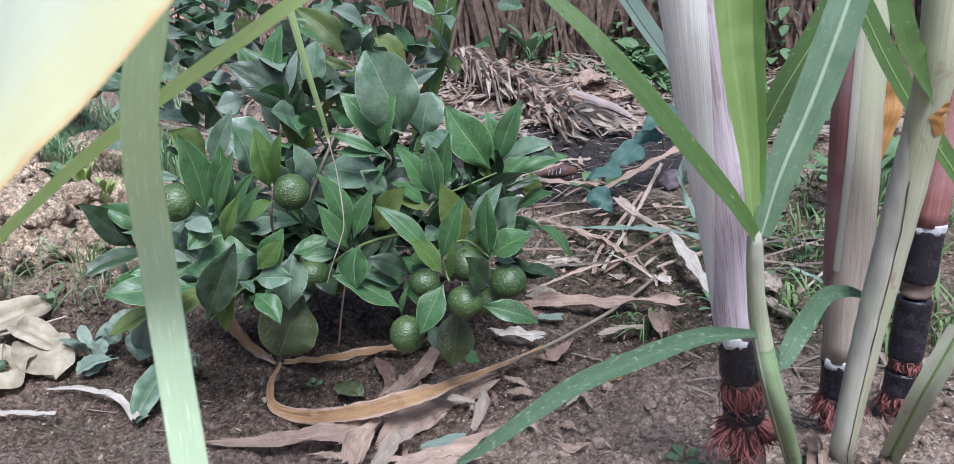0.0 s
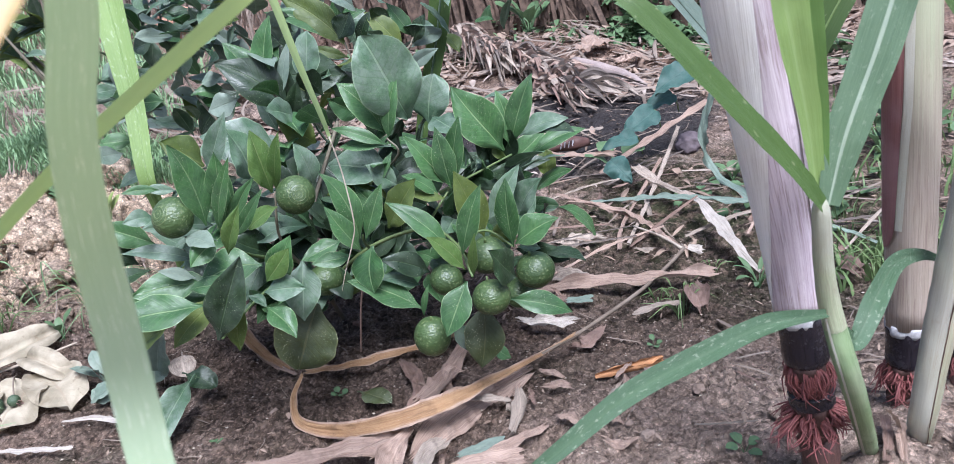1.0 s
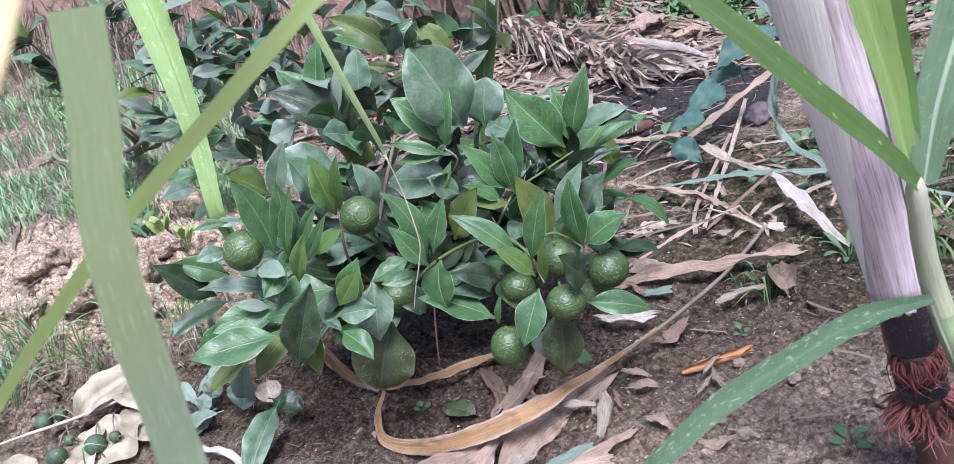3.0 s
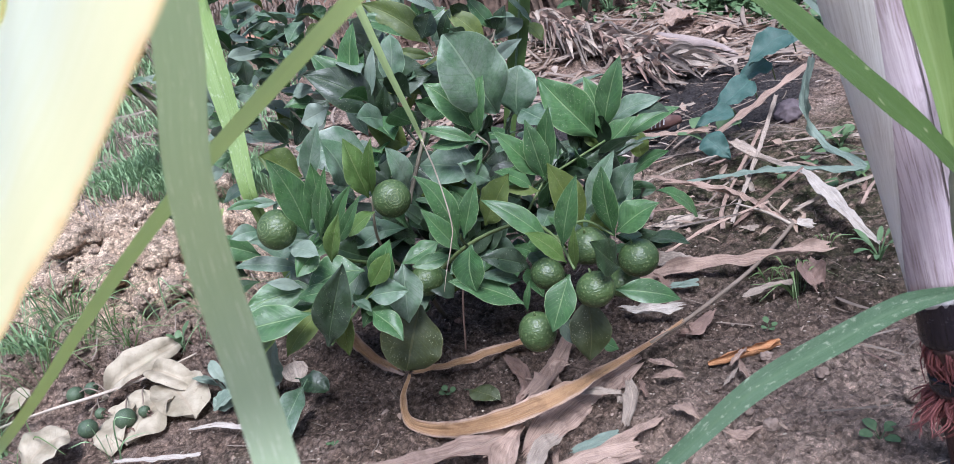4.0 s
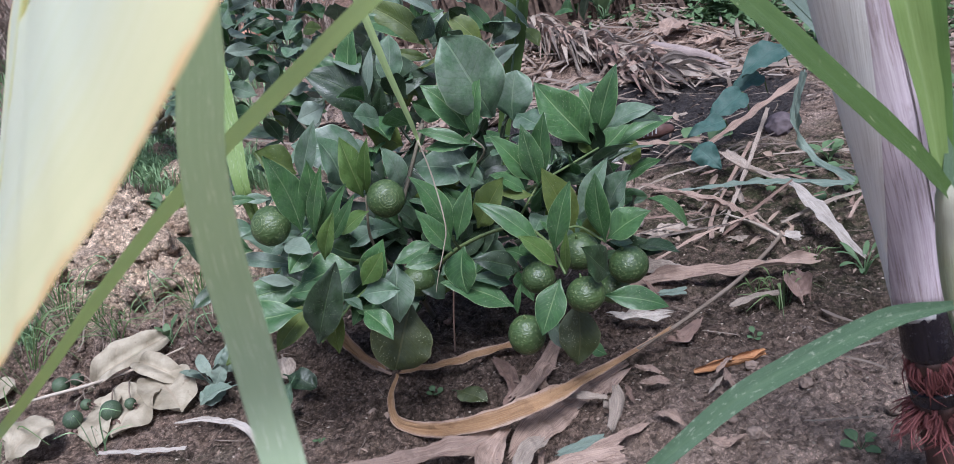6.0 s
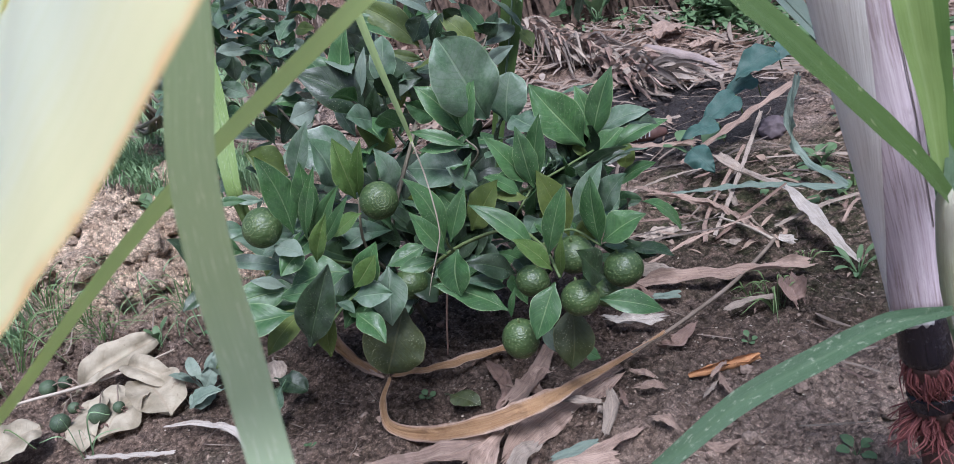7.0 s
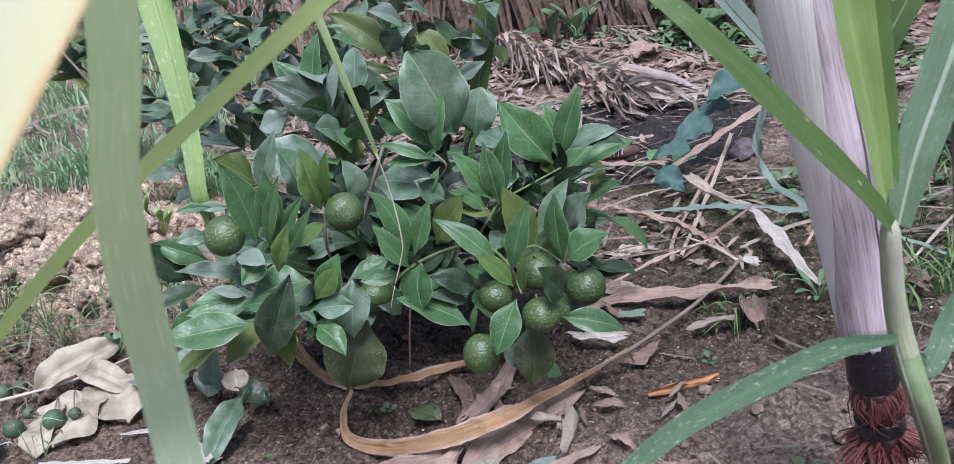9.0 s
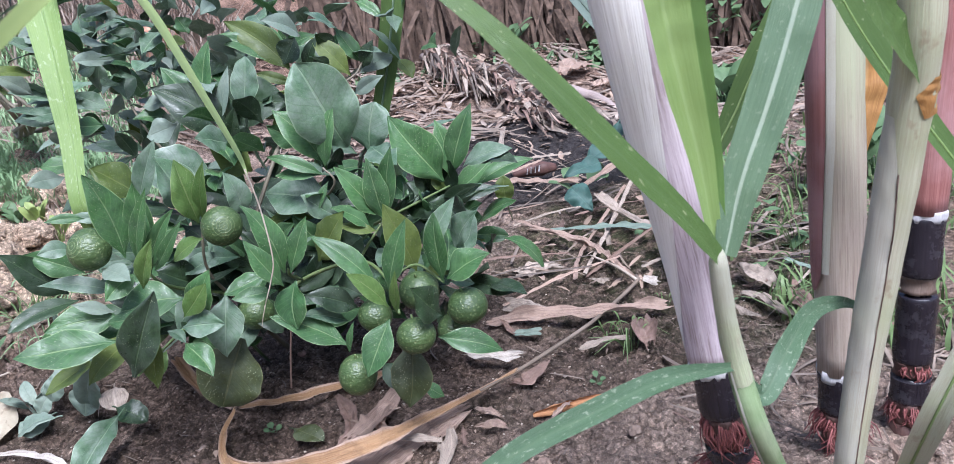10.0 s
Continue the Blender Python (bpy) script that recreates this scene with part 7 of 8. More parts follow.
dead_broad((-0.375, 0.976, 0.039), (-0.333, 0.962, 0.024), 0.0314, (0.1, -0.5, 0.8), .1, .25, "dark green fallen leaf by the bush", leaf_dark)
dead_broad((-0.138, 0.922, 0.012), (-0.098, 0.897, 0.008), 0.0281, (0.1, -0.3, 0.9), .1, .25, "dark olive dead leaf on dark soil", leaf_spotted)
dead_broad((-0.461, 1.062, 0.072), (-0.485, 1.022, 0.051), 0.0290, (0.1, -0.8, 0.5), .1, .3, "pale green leaf low beside the bush", leaf_pale)
dead_broad((-0.436, 1.048, 0.071), (-0.452, 1.022, 0.051), 0.0244, (0.1, -0.8, 0.5), .1, .3, "pale green leaf low beside the bush", leaf_pale)
dead_broad((-0.422, 1.024, 0.06), (-0.436, 1, 0.02), 0.0400, (0.1, -0.8, 0.5), .1, .3, "whitish green leaf by the bush foot", leaf_pale)
dead_broad((-0.485, 1.025, 0.052), (-0.508, 1.015, 0.022), 0.0250, (0.1, -0.8, 0.5), .1, .3, "pale green leaf by the bush foot", leaf_pale)
dead_broad((-0.489, 1.013, 0.021), (-0.517, 0.982, 0.011), 0.0331, (0.1, -0.6, 0.8), .1, .3, "grey green leaf lying on soil", leaf_pale)


vine = thing("vine", (0.363, 1.816, 0.028), "bluish green broad-leaved vine over the straw", "vine")
part("leaf", leaf_bm((0.468, 1.75, 0.219), (0.378, 1.71, 0.182), 0.0648, (-0.2, -0.75, 0.65), 0.12, 0.2, HEART, 0.2, None, 129.0), vine_leaf, vine)
part("stalk", tube(((0.468, 1.75, 0.219), (0.479, 1.775, 0.205), (0.49, 1.8, 0.171)), (0.0015, 0.0015, 0.0015), 5), twig_green, vine)
part("leaf", leaf_bm((0.428, 1.78, 0.168), (0.356, 1.74, 0.145), 0.0462, (-0.2, -0.75, 0.65), 0.12, 0.2, HEART, 0.2, None, 125.5), vine_leaf, vine)
part("stalk", tube(((0.428, 1.78, 0.168), (0.439, 1.805, 0.153), (0.449, 1.83, 0.117)), (0.0015, 0.0015, 0.0015), 5), twig_green, vine)
part("leaf", leaf_bm((0.373, 1.7, 0.154), (0.29, 1.66, 0.116), 0.0578, (-0.2, -0.75, 0.65), 0.12, 0.2, HEART, 0.2, None, 122.5), vine_leaf, vine)
part("stalk", tube(((0.373, 1.7, 0.154), (0.383, 1.725, 0.139), (0.392, 1.75, 0.103)), (0.0015, 0.0015, 0.0015), 5), twig_green, vine)
part("leaf", leaf_bm((0.324, 1.65, 0.117), (0.247, 1.61, 0.108), 0.0394, (-0.2, -0.75, 0.65), 0.12, 0.2, HEART, 0.2, None, 119.5), vine_leaf, vine)
part("stalk", tube(((0.324, 1.65, 0.117), (0.333, 1.675, 0.101), (0.341, 1.7, 0.065)), (0.0015, 0.0015, 0.0015), 5), twig_green, vine)
part("leaf", leaf_bm((0.254, 1.55, 0.098), (0.287, 1.51, 0.06), 0.0508, (-0.2, -0.75, 0.65), 0.12, 0.2, HEART, 0.2, None, 115.0), vine_leaf, vine)
part("stalk", tube(((0.254, 1.55, 0.098), (0.261, 1.575, 0.082), (0.268, 1.6, 0.046)), (0.0015, 0.0015, 0.0015), 5), twig_green, vine)
part("leaf", leaf_bm((0.517, 1.8, 0.223), (0.462, 1.76, 0.195), 0.0462, (-0.2, -0.75, 0.65), 0.12, 0.2, HEART, 0.2, None, 132.0), vine_leaf, vine)
part("stalk", tube(((0.517, 1.8, 0.223), (0.529, 1.825, 0.209), (0.541, 1.85, 0.174)), (0.0015, 0.0015, 0.0015), 5), twig_green, vine)
yellow_bud = thing("seedling", (0.138, 1.766, 0.023), "yellowing seedling leaf by the bush", "seedling")
part("leaf", leaf_bm((0.131, 1.45, 0.11), (0.132, 1.44, 0.163), 0.034, (0, -0.85, 0.4), 0.1, 0.3, ROUND, 0.1), leaf_olive, yellow_bud)
part("stalk", tube(((0.134, 1.686, 0.011), (0.131, 1.45, 0.112)), (0.0015, 0.0012), 5), twig_green, yellow_bud)
wrapper = thing("wrapper", (0.196, 1.924, 0.041), "crumpled dark brown wrapper with pale bars", "wrapper")
wrap_at = Vector((0.195, 1.879, 0.066))
bm = tube((wrap_at + Vector((-0.05, 0.0, -0.004)), wrap_at + Vector((-0.02, 0, 0.002)), wrap_at + Vector((0.02, 0, 0.004)), wrap_at + Vector((0.05, 0.01, 0.0))), (0.006, 0.014, 0.016, 0.009), 14, wobble=0.35)
part("film", bm, root_dark, wrapper)
for k, (dx, dz, w) in enumerate(((-0.018, 0.004, 0.004), (-0.009, 0.006, 0.006), (0.001, 0.006, 0.004), (0.010, 0.008, 0.006))):
    a = wrap_at + Vector((dx, -0.0185, dz - 0.006))
    part("bar", ribbon((a, a + Vector((0.003, -0.0002, 0.014))), (w * 0.5, w * 0.5), (0, -1, 0), 0.0, 3, 2), cane_wax, wrapper)


# ---- small weeds and grass ----
def weed(place, size, count, material, label, seed, rise=0.6, slim=0.5):
    rnd = random.Random(seed)
    p = Vector((place[0], place[1], ground_z(place[0], place[1]) - 0.003))
    ob = thing("weed", p, label, "weed")
    for i in range(count):
        a = rnd.random() * 0.8 + i * 6.283 / count
        way = Vector((math.cos(a), math.sin(a), rise * rnd.uniform(0.5, 1.4))).normalized()
        s = p + Vector((0, 0, size * rnd.uniform(0.2, 0.6)))
        part("stalk", tube((p, p.lerp(s, 0.5) + way * size * 0.1, s + way * size * 0.3), (size * 0.03, size * 0.03, size * 0.02), 5, 4), material, ob)
        b = s + way * size * 0.28
        part("leaf", leaf_bm(b, b + way * size * rnd.uniform(0.6, 1), size * slim, (way.x * -0.3, way.y * -0.3 - 0.3, 1), 0.15, 0.25, ROUND, 0.05, None, seed + i), material, ob)
    return ob


def tuft(name, place, height, count, spread, material, label, seed, lean=(0, 0), kind=""):
    """A tuft of grass: each blade a bent, tapering strip."""
    rnd = random.Random(seed)
    p = Vector((place[0], place[1], ground_z(place[0], place[1]) - 0.003))
    ob = thing(name, p, label, "grass")
    for _ in range(count):
        a = rnd.random() * 6.283
        out = Vector((math.cos(a), math.sin(a), 0))
        f = p + out * rnd.random() * spread * 0.25
        h = height * rnd.uniform(0.6, 1.5)
        reach = out * spread * rnd.uniform(0.3, 2.0) + Vector((lean[0], lean[1], 0)) * h
        part("blade", ribbon((f, f + reach * 0.35 + Vector((0, 0, h * 0.65)), f + reach + Vector((0, 0, h * rnd.uniform(0.15, 0.85)))), (0.0020, 0.0022, 0.0004), (out.x, out.y - 0.5, 0.8), 0.35, 10, 2), material, ob)
    return ob


weed((0.255, 0.704), 0.016, 4, weed_green, "tiny green seedling on bare soil", 1, .4, .6)
weed((-0.171, 0.943), 0.014, 4, weed_green, "tiny green seedling on dark soil", 2, .5, .6)
weed((-0.302, 0.865), 0.008, 4, weed_green, "tiny green seedling on dark soil", 3, .5, .6)
weed((0.223, 0.970), 0.012, 4, weed_green, "tiny green seedling on bare soil", 4, .5, .6)
weed((-0.619, 1.114), 0.03, 4, weed_green, "small green weed on the soil", 5, 1.2, .4)
weed((-0.518, 1.031), 0.045, 6, leaf_pale, "small grey-green weed beside the bush", 6, 1.0, .4)
weed((-0.644, 1.174), 0.04, 5, weed_green, "small green weed below the mound", 7, 1.0, .4)
weed((-0.899, 1.650), 0.05, 6, weed_green, "small light green weed on the mound", 8, 1.0, .5)
weed((-0.876, 1.619), 0.04, 6, weed_green, "small light green weed on the mound", 9, 1.0, .5)
weed((0.289, 1.732), 0.07, 4, weed_green, "green weed in the straw", 10, .7, .6)
weed((0.396, 1.117), 0.045, 9, weed_green, "dark green weed beside the cane", 11, .5, .16)
weed((0.498, 1.597), 0.04, 5, weed_green, "small green weed in the straw", 12, .7, .6)
weed((0.791, 1.594), 0.1, 7, weed_green, "green weed behind the canes", 13, 1.0, .4)
weed((0.888, 2.790), 0.12, 7, weed_green, "bluish green weed behind the canes", 14, 1.0, .6)
weed((0.767, 4.044), 0.16, 8, weed_green, "leafy green weed at the bank", 15, 1.0, .6)
weed((0.178, 3.567), 0.14, 8, weed_green, "leafy green weed at the bank", 16, 1.0, .4)
weed((0.699, 3.407), 0.12, 12, weed_green, "leafy green weed at the bank", 17, .8, .6)
weed((0.666, 3.538), 0.12, 12, weed_green, "leafy green weed at the bank", 18, .8, .6)
weed((0.047, 3.802), 0.08, 8, weed_green, "leafy green weed at the bank", 19, .8, .6)
weed((0.854, 1.619), 0.10, 7, weed_green, "pale green weed behind the canes", 20, 1.0, .4)
tuft("grass_tuft", (0.276, 1.063), 0.05, 16, 0.035, grass_green, "small tuft of green grass", 1)
tuft("grass_tuft", (0.253, 1.112), 0.03, 7, 0.03, grass_green, "small tuft of green grass", 2)
tuft("grass_tuft", (-0.849, 1.182), 0.10, 14, 0.09, grass_green, "tuft of green grass below the mound", 3)
tuft("grass_tuft", (-0.897, 1.133), 0.10, 14, 0.10, grass_green, "tuft of green grass on the soil", 4)
tuft("grass_tuft", (-0.744, 1.154), 0.06, 9, 0.05, grass_green, "tuft of green grass below the mound", 5)
tuft("grass_tuft", (-0.914, 1.217), 0.13, 16, 0.10, grass_cool, "tuft of long green grass", 6)
tuft("grass_tuft", (-0.601, 1.204), 0.07, 10, 0.06, grass_green, "tuft of green grass below the mound", 7)
tuft("grass_tuft", (-0.606, 1.177), 0.07, 10, 0.06, grass_green, "tuft of green grass beside the bush", 8)
tuft("grass_tuft", (-0.602, 1.133), 0.05, 8, 0.05, grass_cool, "tuft of grey-green grass", 9)
tuft("grass_tuft", (-0.784, 0.938), 0.09, 8, 0.05, grass_green, "tuft of green grass by the dead leaves", 10)
tuft("grass_tuft", (-0.637, 0.911), 0.07, 5, 0.03, grass_cool, "few green grass blades", 11)
tuft("grass_tuft", (0.573, 1.238), 0.09, 14, 0.08, grass_green, "tuft of green grass behind the canes", 12)
tuft("grass_tuft", (0.705, 1.623), 0.10, 14, 0.10, grass_green, "tuft of green grass behind the canes", 13)
tuft("grass_tuft", (0.343, 1.163), 0.03, 8, 0.02, grass_green, "few fine grass blades", 14)
tuft("grass_tuft", (-0.560, 1.150), 0.10, 9, 0.09, grass_cool, "long arching grass blades beside the bush", 307)
tuft("grass_tuft", (-0.700, 1.210), 0.12, 8, 0.10, grass_cool, "long arching grass blades below the mound", 308)
tuft("grass_tuft", (-0.880, 1.100), 0.12, 12, 0.11, grass_green, "long green grass by the dead leaves", 309)
weed((-0.831, 1.608), 0.06, 8, weed_lime, "young yellow-green weed sprouting on the mound", 301, 2.2, 0.3)
weed((-0.756, 1.550), 0.05, 7, weed_lime, "small yellow-green weed sprouting on the mound", 302, 2.2, 0.3)
tuft("grass_tuft", (-0.749, 1.183), 0.05, 14, 0.05, grass_green, "thin green grass tuft below the mound", 303)
tuft("grass_tuft", (-0.605, 1.218), 0.05, 14, 0.06, grass_green, "thin green grass tuft below the mound", 304)
tuft("grass_tuft", (-0.878, 1.218), 0.07, 18, 0.06, grass_green, "green grass tuft beside the dead leaves", 305)
tuft("grass_tuft", (-0.822, 1.228), 0.06, 14, 0.05, grass_green, "thin green grass tuft below the mound", 306)


def field(name, spots, material, label, category, seed, height, width, count):
    """Countless grass blades over a stretch of ground."""
    rnd = random.Random(seed)
    verts, faces = [], []
    for _ in range(count):
        cx, cy, rx, ry = rnd.choice(spots)
        a, q = rnd.random() * 6.283, math.sqrt(rnd.random())
        x, y = cx + rx * q * math.cos(a), cy + ry * q * math.sin(a)
        if noise.noise(Vector((x * 5, y * 5, seed))) < -0.12:
            continue
        z = ground_z(x, y) - 0.004
        h = height * rnd.uniform(0.35, 1.2)
        b = rnd.random() * 6.283
        dx, dy = math.cos(b), math.sin(b)
        lean = h * rnd.uniform(0.2, 1.0)
        w = width * rnd.uniform(0.6, 1.3)
        o = len(verts)
        for s, ww in ((0, 1.0), (0.4, 0.9), (0.75, 0.6)):
            px, py, pz = x + dx * lean * s * s, y + dy * lean * s * s, z + h * (s - 0.35 * s * s * rnd.random())
            verts += [(px - dy * w * ww * 0.5, py + dx * w * ww * 0.5, pz), (px + dy * w * ww * 0.5, py - dx * w * ww * 0.5, pz)]
        verts.append((x + dx * lean, y + dy * lean, z + h * 0.7))
        faces += [(o, o + 1, o + 3, o + 2), (o + 2, o + 3, o + 5, o + 4), (o + 4, o + 5, o + 6)]
    return stuff(name, verts, faces, material, label, category, True)


field("grass", ((-1.25, 2.1, 0.45, 0.45), (-1.7, 2.7, 0.6, 0.6), (-0.95, 1.85, 0.25, 0.15), (-0.98, 1.05, 0.14, 0.14)), grass_cool, "cool green short grass on the rise", "grass", 21, 0.075, 0.0038, 14000)
field("dry_grass", ((-1.25, 2.1, 0.5, 0.5), (-1.7, 2.7, 0.6, 0.6), (-0.95, 1.8, 0.3, 0.2)), grass_dry, "dry thatch between the grass blades", "grass", 25, 0.05, 0.004, 2600)
field("grass", ((0.72, 1.35, 0.25, 0.3), (0.95, 1.8, 0.35, 0.35), (0.6, 1.1, 0.12, 0.15)), grass_green, "thin green grass behind the canes", "grass", 22, 0.07, 0.005, 900)
field("grass", ((-2.0, 3.1, 0.7, 0.4), (-1.5, 3.0, 0.5, 0.4)), grass_cool, "cool green grass below the bank", "grass", 26, 0.10, 0.006, 2600)
field("dry_grass", ((-2.3, 3.6, 0.8, 0.4), (-1.5, 3.5, 0.6, 0.3), (-2.6, 3.1, 0.5, 0.4)), grass_dry, "dry tan grass at the foot of the rise", "grass", 23, 0.26, 0.007, 4200)
field("weeds", ((0.0, 3.35, 0.6, 0.15), (0.9, 3.3, 0.35, 0.25), (0.75, 3.4, 0.2, 0.15)), weed_green, "low weeds along the bank", "weeds", 24, 0.07, 0.016, 420)


# ---- clods, crumbs and straw over the soil ----
def crumbs(name, count, box, size, material, label, category, seed, flat=0.7):
    rnd = random.Random(seed)
    verts, faces = [], []
    for _ in range(count):
        x, y = rnd.uniform(box[0], box[1]), rnd.uniform(box[2], box[3])
        if noise.noise(Vector((x * 7, y * 7, seed))) < rnd.uniform(-0.5, 0.25):
            continue
        r = size * (0.35 + 1.3 * rnd.random() ** 4)
        lump_into(verts, faces, (x, y, ground_z(x, y) + r * 0.1), r, rnd, flat)
    return stuff(name, verts, faces, material, label, category, True)


crumbs("soil_crumbs", 32000, (-0.8, 0.66, 0.56, 1.35), 0.0030, soil_clods, "loose crumbs of dark brown soil", "soil", 31)
crumbs("soil_crumbs", 30000, (-0.55, 0.5, 0.6, 1.05), 0.0016, soil_clods, "fine dark crumbs of soil", "soil", 35)
crumbs("soil_crumbs", 5000, (-0.9, 1.2, 1.3, 2.4), 0.0055, soil_clods, "loose clods of brown soil", "soil", 32)
crumbs("clay_clods", 6000, (-1.15, -0.46, 1.05, 1.75), 0.0075, soil_clods, "tan clods of dug clay on the mound", "clay", 33, 0.8)
crumbs("pale_bits", 9000, (-0.7, 0.62, 0.56, 1.4), 0.0013, straw, "pale crumbs of dry plant matter", "plant debris", 34, 0.5)
crumbs("pale_bits", 6000, (-0.7, 0.62, 0.56, 1.4), 0.0017, stone, "small tan grit in the soil", "grit", 36, 0.7)


def straws(name, count, box, length, width, material, label, seed, lift=0.012, steer=None):
    rnd = random.Random(seed)
    verts, faces = [], []
    for _ in range(count):
        x, y = rnd.uniform(box[0], box[1]), rnd.uniform(box[2], box[3])
        a = rnd.random() * 6.283 if steer is None else rnd.gauss(steer, 0.45)
        ln = length * rnd.uniform(0.3, 1.2)
        w = width * rnd.uniform(0.5, 1.4)
        bow = rnd.uniform(-0.15, 0.15)
        o = len(verts)
        top = rnd.uniform(0.2, 1) * lift
        ends = [ground_z(x + math.cos(a) * ln * s, y + math.sin(a) * ln * s) for s in (-0.5, 0.5)]
        for k in range(5):
            s = k / 4 - 0.5
            b = a + bow * s * 2
            px, py = x + math.cos(b) * ln * s, y + math.sin(b) * ln * s
            pz = max(ends[0] + (ends[1] - ends[0]) * k / 4, ground_z(px, py) - 0.002) + top
            ww = w * (1.0 if 0 < k < 4 else 0.5)
            verts += [(px - math.sin(b) * ww * 0.5, py + math.cos(b) * ww * 0.5, pz), (px, py, pz + ww * 0.3), (px + math.sin(b) * ww * 0.5, py - math.cos(b) * ww * 0.5, pz)]
        for k in range(4):
            q = o + 3 * k
            faces += [(q, q + 1, q + 4, q + 3), (q + 1, q + 2, q + 5, q + 4)]
    return stuff(name, verts, faces, material, label, "straw", True)


straws("straw", 20, (0.02, 0.75, 1.35, 2.1), 0.26, 0.006, grass_dry, "grey-brown dry cane straw scattered over the soil", 41, 0.03)
straws("straw", 46, (0.0, 0.8, 1.3, 2.2), 0.14, 0.0028, straw_dark, "thin brown straws and roots on the soil", 46, 0.02)
straws("straw", 260, (-0.6, 1.4, 2.2, 3.6), 0.3, 0.012, grass_dry, "dry straw before the bank", 42, 0.04)
straws("straw", 130, (-0.6, 0.6, 0.6, 1.3), 0.045, 0.0016, grass_dry, "fine straw bits on the soil", 43, 0.004)
straws("straw", 60, (-1.6, -0.6, 1.7, 2.6), 0.2, 0.012, grass_dry, "dry straw in the grass", 44, 0.04)
straws("straw", 70, (-1.15, -0.5, 1.12, 1.6), 0.13, 0.0022, grass_dry, "thin dry stalks over the dug clay", 47, 0.02)
straws("straw", 70, (0.3, 0.7, 0.6, 1.0), 0.07, 0.004, grass_dry, "dry shreds round the canes", 45, 0.01)


# ---- the dead frond and the bank ----
frond = thing("dead_frond", (0.049, 2.94, 0.12), "dead brown palm-like frond lying on the ground", "frond")
rib = spline(((-0.203, 3.557, 0.274), (-0.006, 3.126, 0.199), (0.139, 2.852, 0.143), (0.252, 2.328, 0.108)), 40)
part("midrib", tube(rib[::8] + [rib[-1]], (0.016, 0.014, 0.012, 0.009, 0.007, 0.005, 0.004), 10, wobble=0.1), stalk_mauve, frond)
rnd = random.Random(51)
for k in range(900):
    p = rib[rnd.randrange(2, 40)] + Vector((rnd.uniform(-0.03, 0.03), 0, rnd.uniform(0.0, 0.015)))
    d = Vector((rnd.uniform(0.0, 1.0), rnd.uniform(-1.0, -0.15), rnd.uniform(-0.3, 0.15))).normalized()
    ln = rnd.uniform(0.06, 0.24)
    q, e = p + d * ln * 0.5 + Vector((rnd.uniform(-0.02, 0.02), 0, rnd.uniform(0.0, 0.03))), p + d * ln
    e.z = ground_z(e.x, e.y) + rnd.uniform(0.002, 0.045)
    part("leaflet", ribbon((p, q, e), (0.006, rnd.uniform(0.007, 0.024), 0.003), (d.x + rnd.uniform(-1, 1), -0.6, 0.7), 0.6, 10, 2, rnd.uniform(-3, 3), 0.5, None, k * 0.7), rnd.choice((dry_leaf, dry_leaf, dry_grey, dry_grey, dry_red, dry_dark)), frond)
log = thing("dry_stalk", (0.416, 2.794, 0.089), "pale dry stalk lying before the bank", "stalk")
part("stalk", tube(((0.312, 2.899, 0.143), (0.391, 2.724, 0.123), (0.444, 2.64, 0.106), (0.471, 2.432, 0.095)), (0.022, 0.022, 0.020, 0.014), 12, wobble=0.2), stalk_mauve, log)

rnd = random.Random(61)
verts, faces = [], []
for _ in range(1500):
    x = rnd.uniform(-0.7, 2.6)
    y = rnd.uniform(3.7, 4.5) + 0.15 * math.sin(1.3 * x)
    z = lie(x, y) + rnd.uniform(-0.05, 0.3)
    ln, w, lx = rnd.uniform(0.2, 0.8), rnd.uniform(0.006, 0.03), rnd.uniform(-0.15, 0.15)
    o = len(verts)
    for s in (0, 0.5, 1):
        px, pz, py = x + lx * s, z + ln * (0.5 - s), y - 0.12 - 0.1 * s + rnd.uniform(-0.02, 0.02)
        verts += [(px - w * 0.5, py, pz), (px + w * 0.5, py, pz)]
    faces += [(o, o + 1, o + 3, o + 2), (o + 2, o + 3, o + 5, o + 4)]
stuff("bank_roots", verts, faces, bank_roots, "dark hanging roots and dry stalks on the bank", "roots")


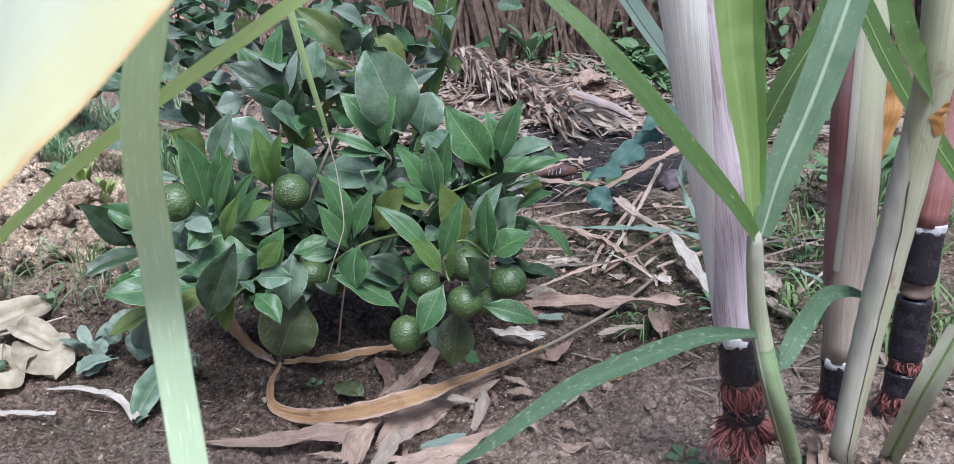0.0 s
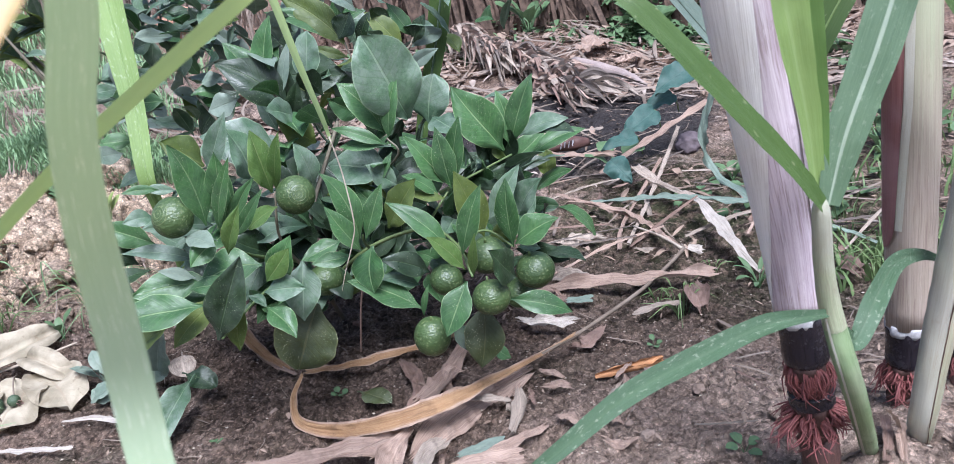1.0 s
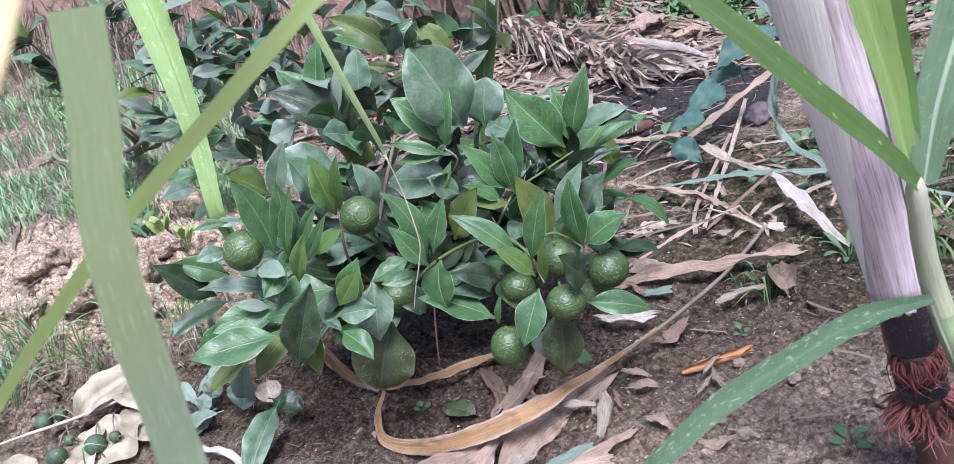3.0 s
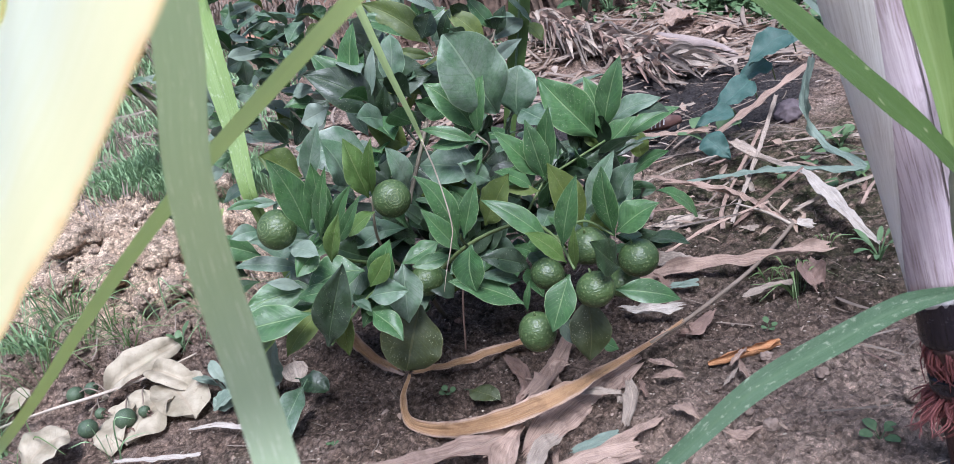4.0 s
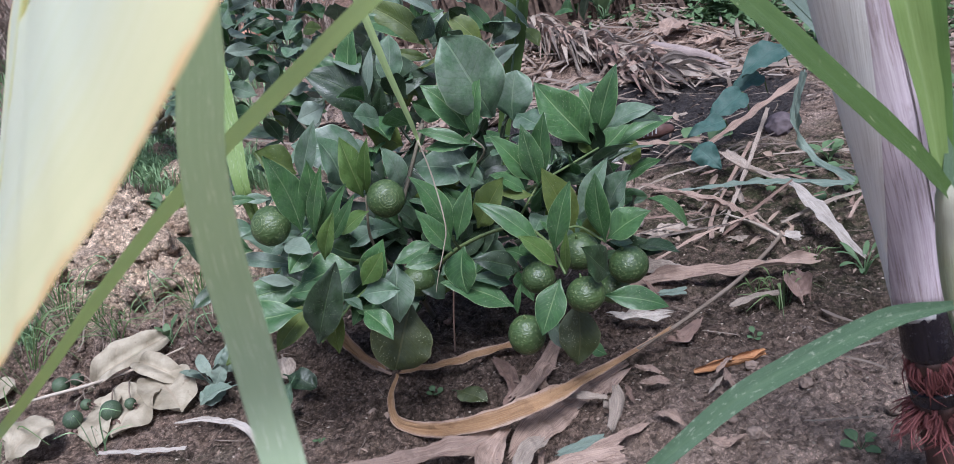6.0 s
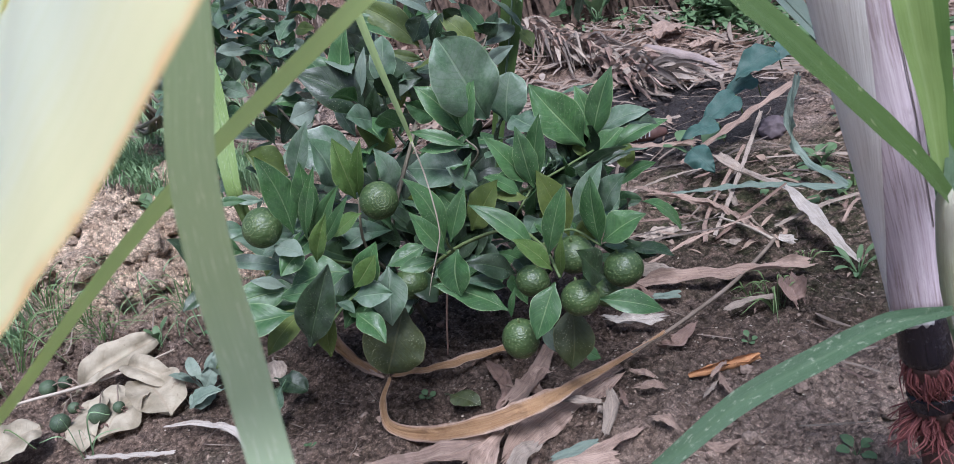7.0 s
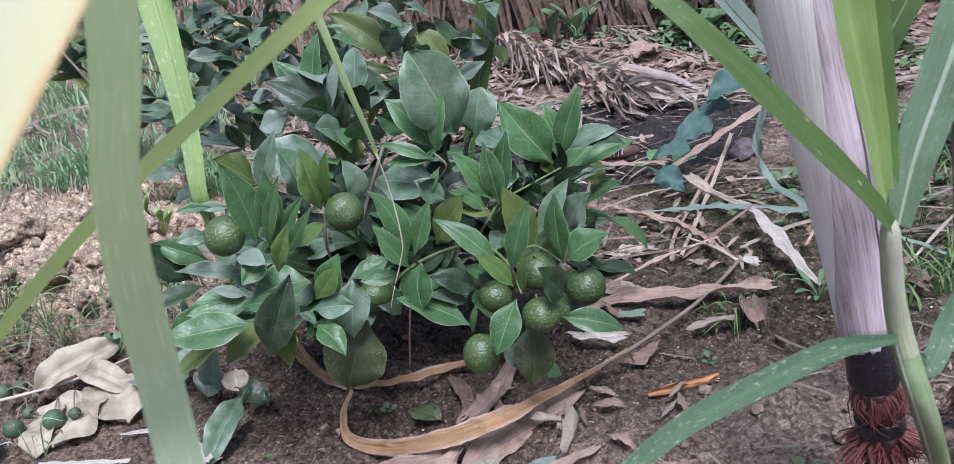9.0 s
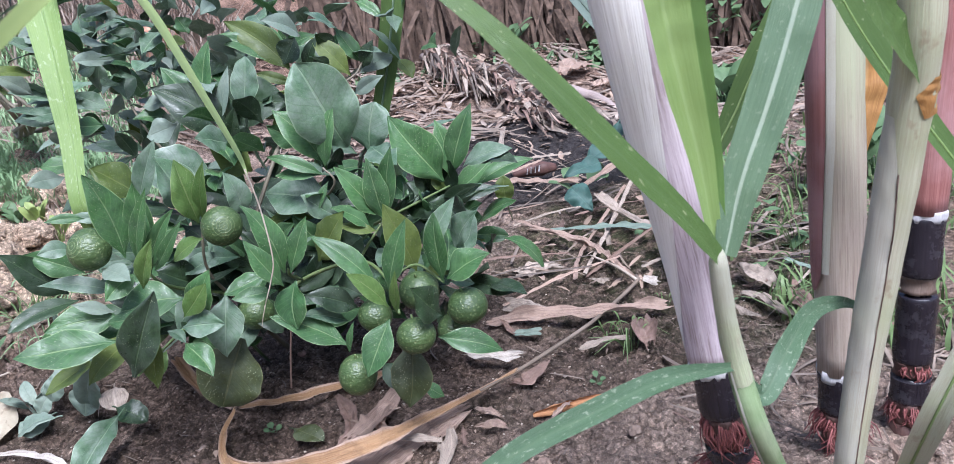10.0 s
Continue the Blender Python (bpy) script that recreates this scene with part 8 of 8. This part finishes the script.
# ---- leaf litter and a leafy weed before the bank ----
def flakes(name, count, box, size, material, label, seed):
    """Countless curled scraps of dead leaf."""
    rnd = random.Random(seed)
    verts, faces = [], []
    for _ in range(count):
        x, y = rnd.uniform(box[0], box[1]), rnd.uniform(box[2], box[3])
        if noise.noise(Vector((x * 3, y * 3, seed))) < rnd.uniform(-0.7, 0.1):
            continue
        z = ground_z(x, y) + rnd.uniform(0.002, 0.02)
        a, ln = rnd.random() * 6.283, size * rnd.uniform(0.5, 1.6)
        w = ln * rnd.uniform(0.18, 0.5)
        ux, uy = math.cos(a), math.sin(a)
        tip, roll, rise = rnd.uniform(-0.3, 0.5), rnd.uniform(-0.5, 0.7), rnd.uniform(0.0, 0.4)
        o = len(verts)
        for i in range(4):
            s = i / 3 - 0.5
            ww = w * (0.35, 1.0, 0.9, 0.2)[i] * rnd.uniform(0.7, 1.2)
            for j in (-1, 0, 1):
                verts.append((x + ux * ln * s - uy * ww * 0.5 * j, y + uy * ln * s + ux * ww * 0.5 * j, z + ln * (tip * s + rise * (0.25 - s * s)) + ww * roll * abs(j) * 0.5))
        for i in range(3):
            for j in range(2):
                q = o + 3 * i + j
                faces.append((q, q + 1, q + 4, q + 3))
    return stuff(name, verts, faces, material, label, "leaf litter", True)


litter_brown = plain("litter_brown", (0.075, 0.048, 0.036), (0.34, 0.25, 0.19), 14, 0.8, 0.1)
litter_pale = plain("litter_pale", (0.17, 0.13, 0.105), (0.40, 0.33, 0.28), 14, 0.8, 0.1)
flakes("leaf_litter", 2600, (-0.9, 1.7, 2.3, 3.9), 0.055, litter_brown, "brown dead leaves strewn before the bank", 71)
flakes("leaf_litter", 700, (-0.6, 1.5, 2.2, 3.7), 0.045, litter_pale, "pale dead leaf scraps before the bank", 72)
flakes("leaf_litter", 380, (0.12, 0.95, 1.25, 2.3), 0.024, litter_brown, "brown leaf scraps among the straw", 73)
flakes("leaf_litter", 60, (0.10, 0.95, 1.15, 2.3), 0.02, litter_pale, "pale leaf scraps among the straw", 74)
flakes("leaf_litter", 420, (-0.45, 0.62, 0.62, 1.25), 0.007, litter_brown, "tiny brown leaf scraps on the soil", 75)


def leafy(name, place, spread, height, count, size, material, label, seed):
    """A dense low plant of countless small oval leaves."""
    rnd = random.Random(seed)
    verts, faces = [], []
    for _ in range(count):
        a, q = rnd.random() * 6.283, math.sqrt(rnd.random())
        x, y = place[0] + spread[0] * q * math.cos(a), place[1] + spread[1] * q * math.sin(a)
        z = ground_z(x, y) + height * rnd.uniform(0.15, 1.0) * (1.15 - q * q)
        b, ln = rnd.random() * 6.283, size * rnd.uniform(0.6, 1.3)
        ux, uy, tilt, fold = math.cos(b), math.sin(b), rnd.uniform(-0.5, 0.6), rnd.uniform(0.05, 0.4)
        o = len(verts)
        for s, w in ((0, 0.05), (0.25, 0.36), (0.55, 0.40), (0.85, 0.2), (1, 0.02)):
            for j in (-1, 0, 1):
                verts.append((x + ux * ln * s - uy * ln * w * j, y + uy * ln * s + ux * ln * w * j, z + ln * (tilt * s - 0.4 * s * s) + ln * w * fold * abs(j)))
        for i in range(4):
            for j in range(2):
                v = o + 3 * i + j
                faces.append((v, v + 1, v + 4, v + 3))
    return stuff(name, verts, faces, material, label, "weeds", True)


leafy("leafy_weed", (0.72, 3.42), (0.24, 0.16), 0.14, 380, 0.04, weed_green, "dense low weed with small green leaves at the bank", 81)
leafy("leafy_weed", (0.10, 3.60), (0.34, 0.16), 0.10, 70, 0.035, weed_green, "thin low weed with small green leaves at the bank", 82)
leafy("leafy_weed", (1.05, 2.9), (0.30, 0.30), 0.14, 170, 0.05, weed_green, "low weed with oval leaves behind the canes", 83)
leafy("leafy_weed", (0.80, 1.75), (0.22, 0.25), 0.06, 90, 0.03, weed_green, "small oval weed leaves over the straw", 84)
leafy("leafy_weed", (0.52, 1.45), (0.16, 0.20), 0.03, 46, 0.028, weed_green, "small oval weed leaves on the soil", 85)
leafy("leafy_weed", (1.0, 3.72), (0.55, 0.12), 0.55, 260, 0.05, weed_green, "trailing weed with green leaves on the bank", 86)
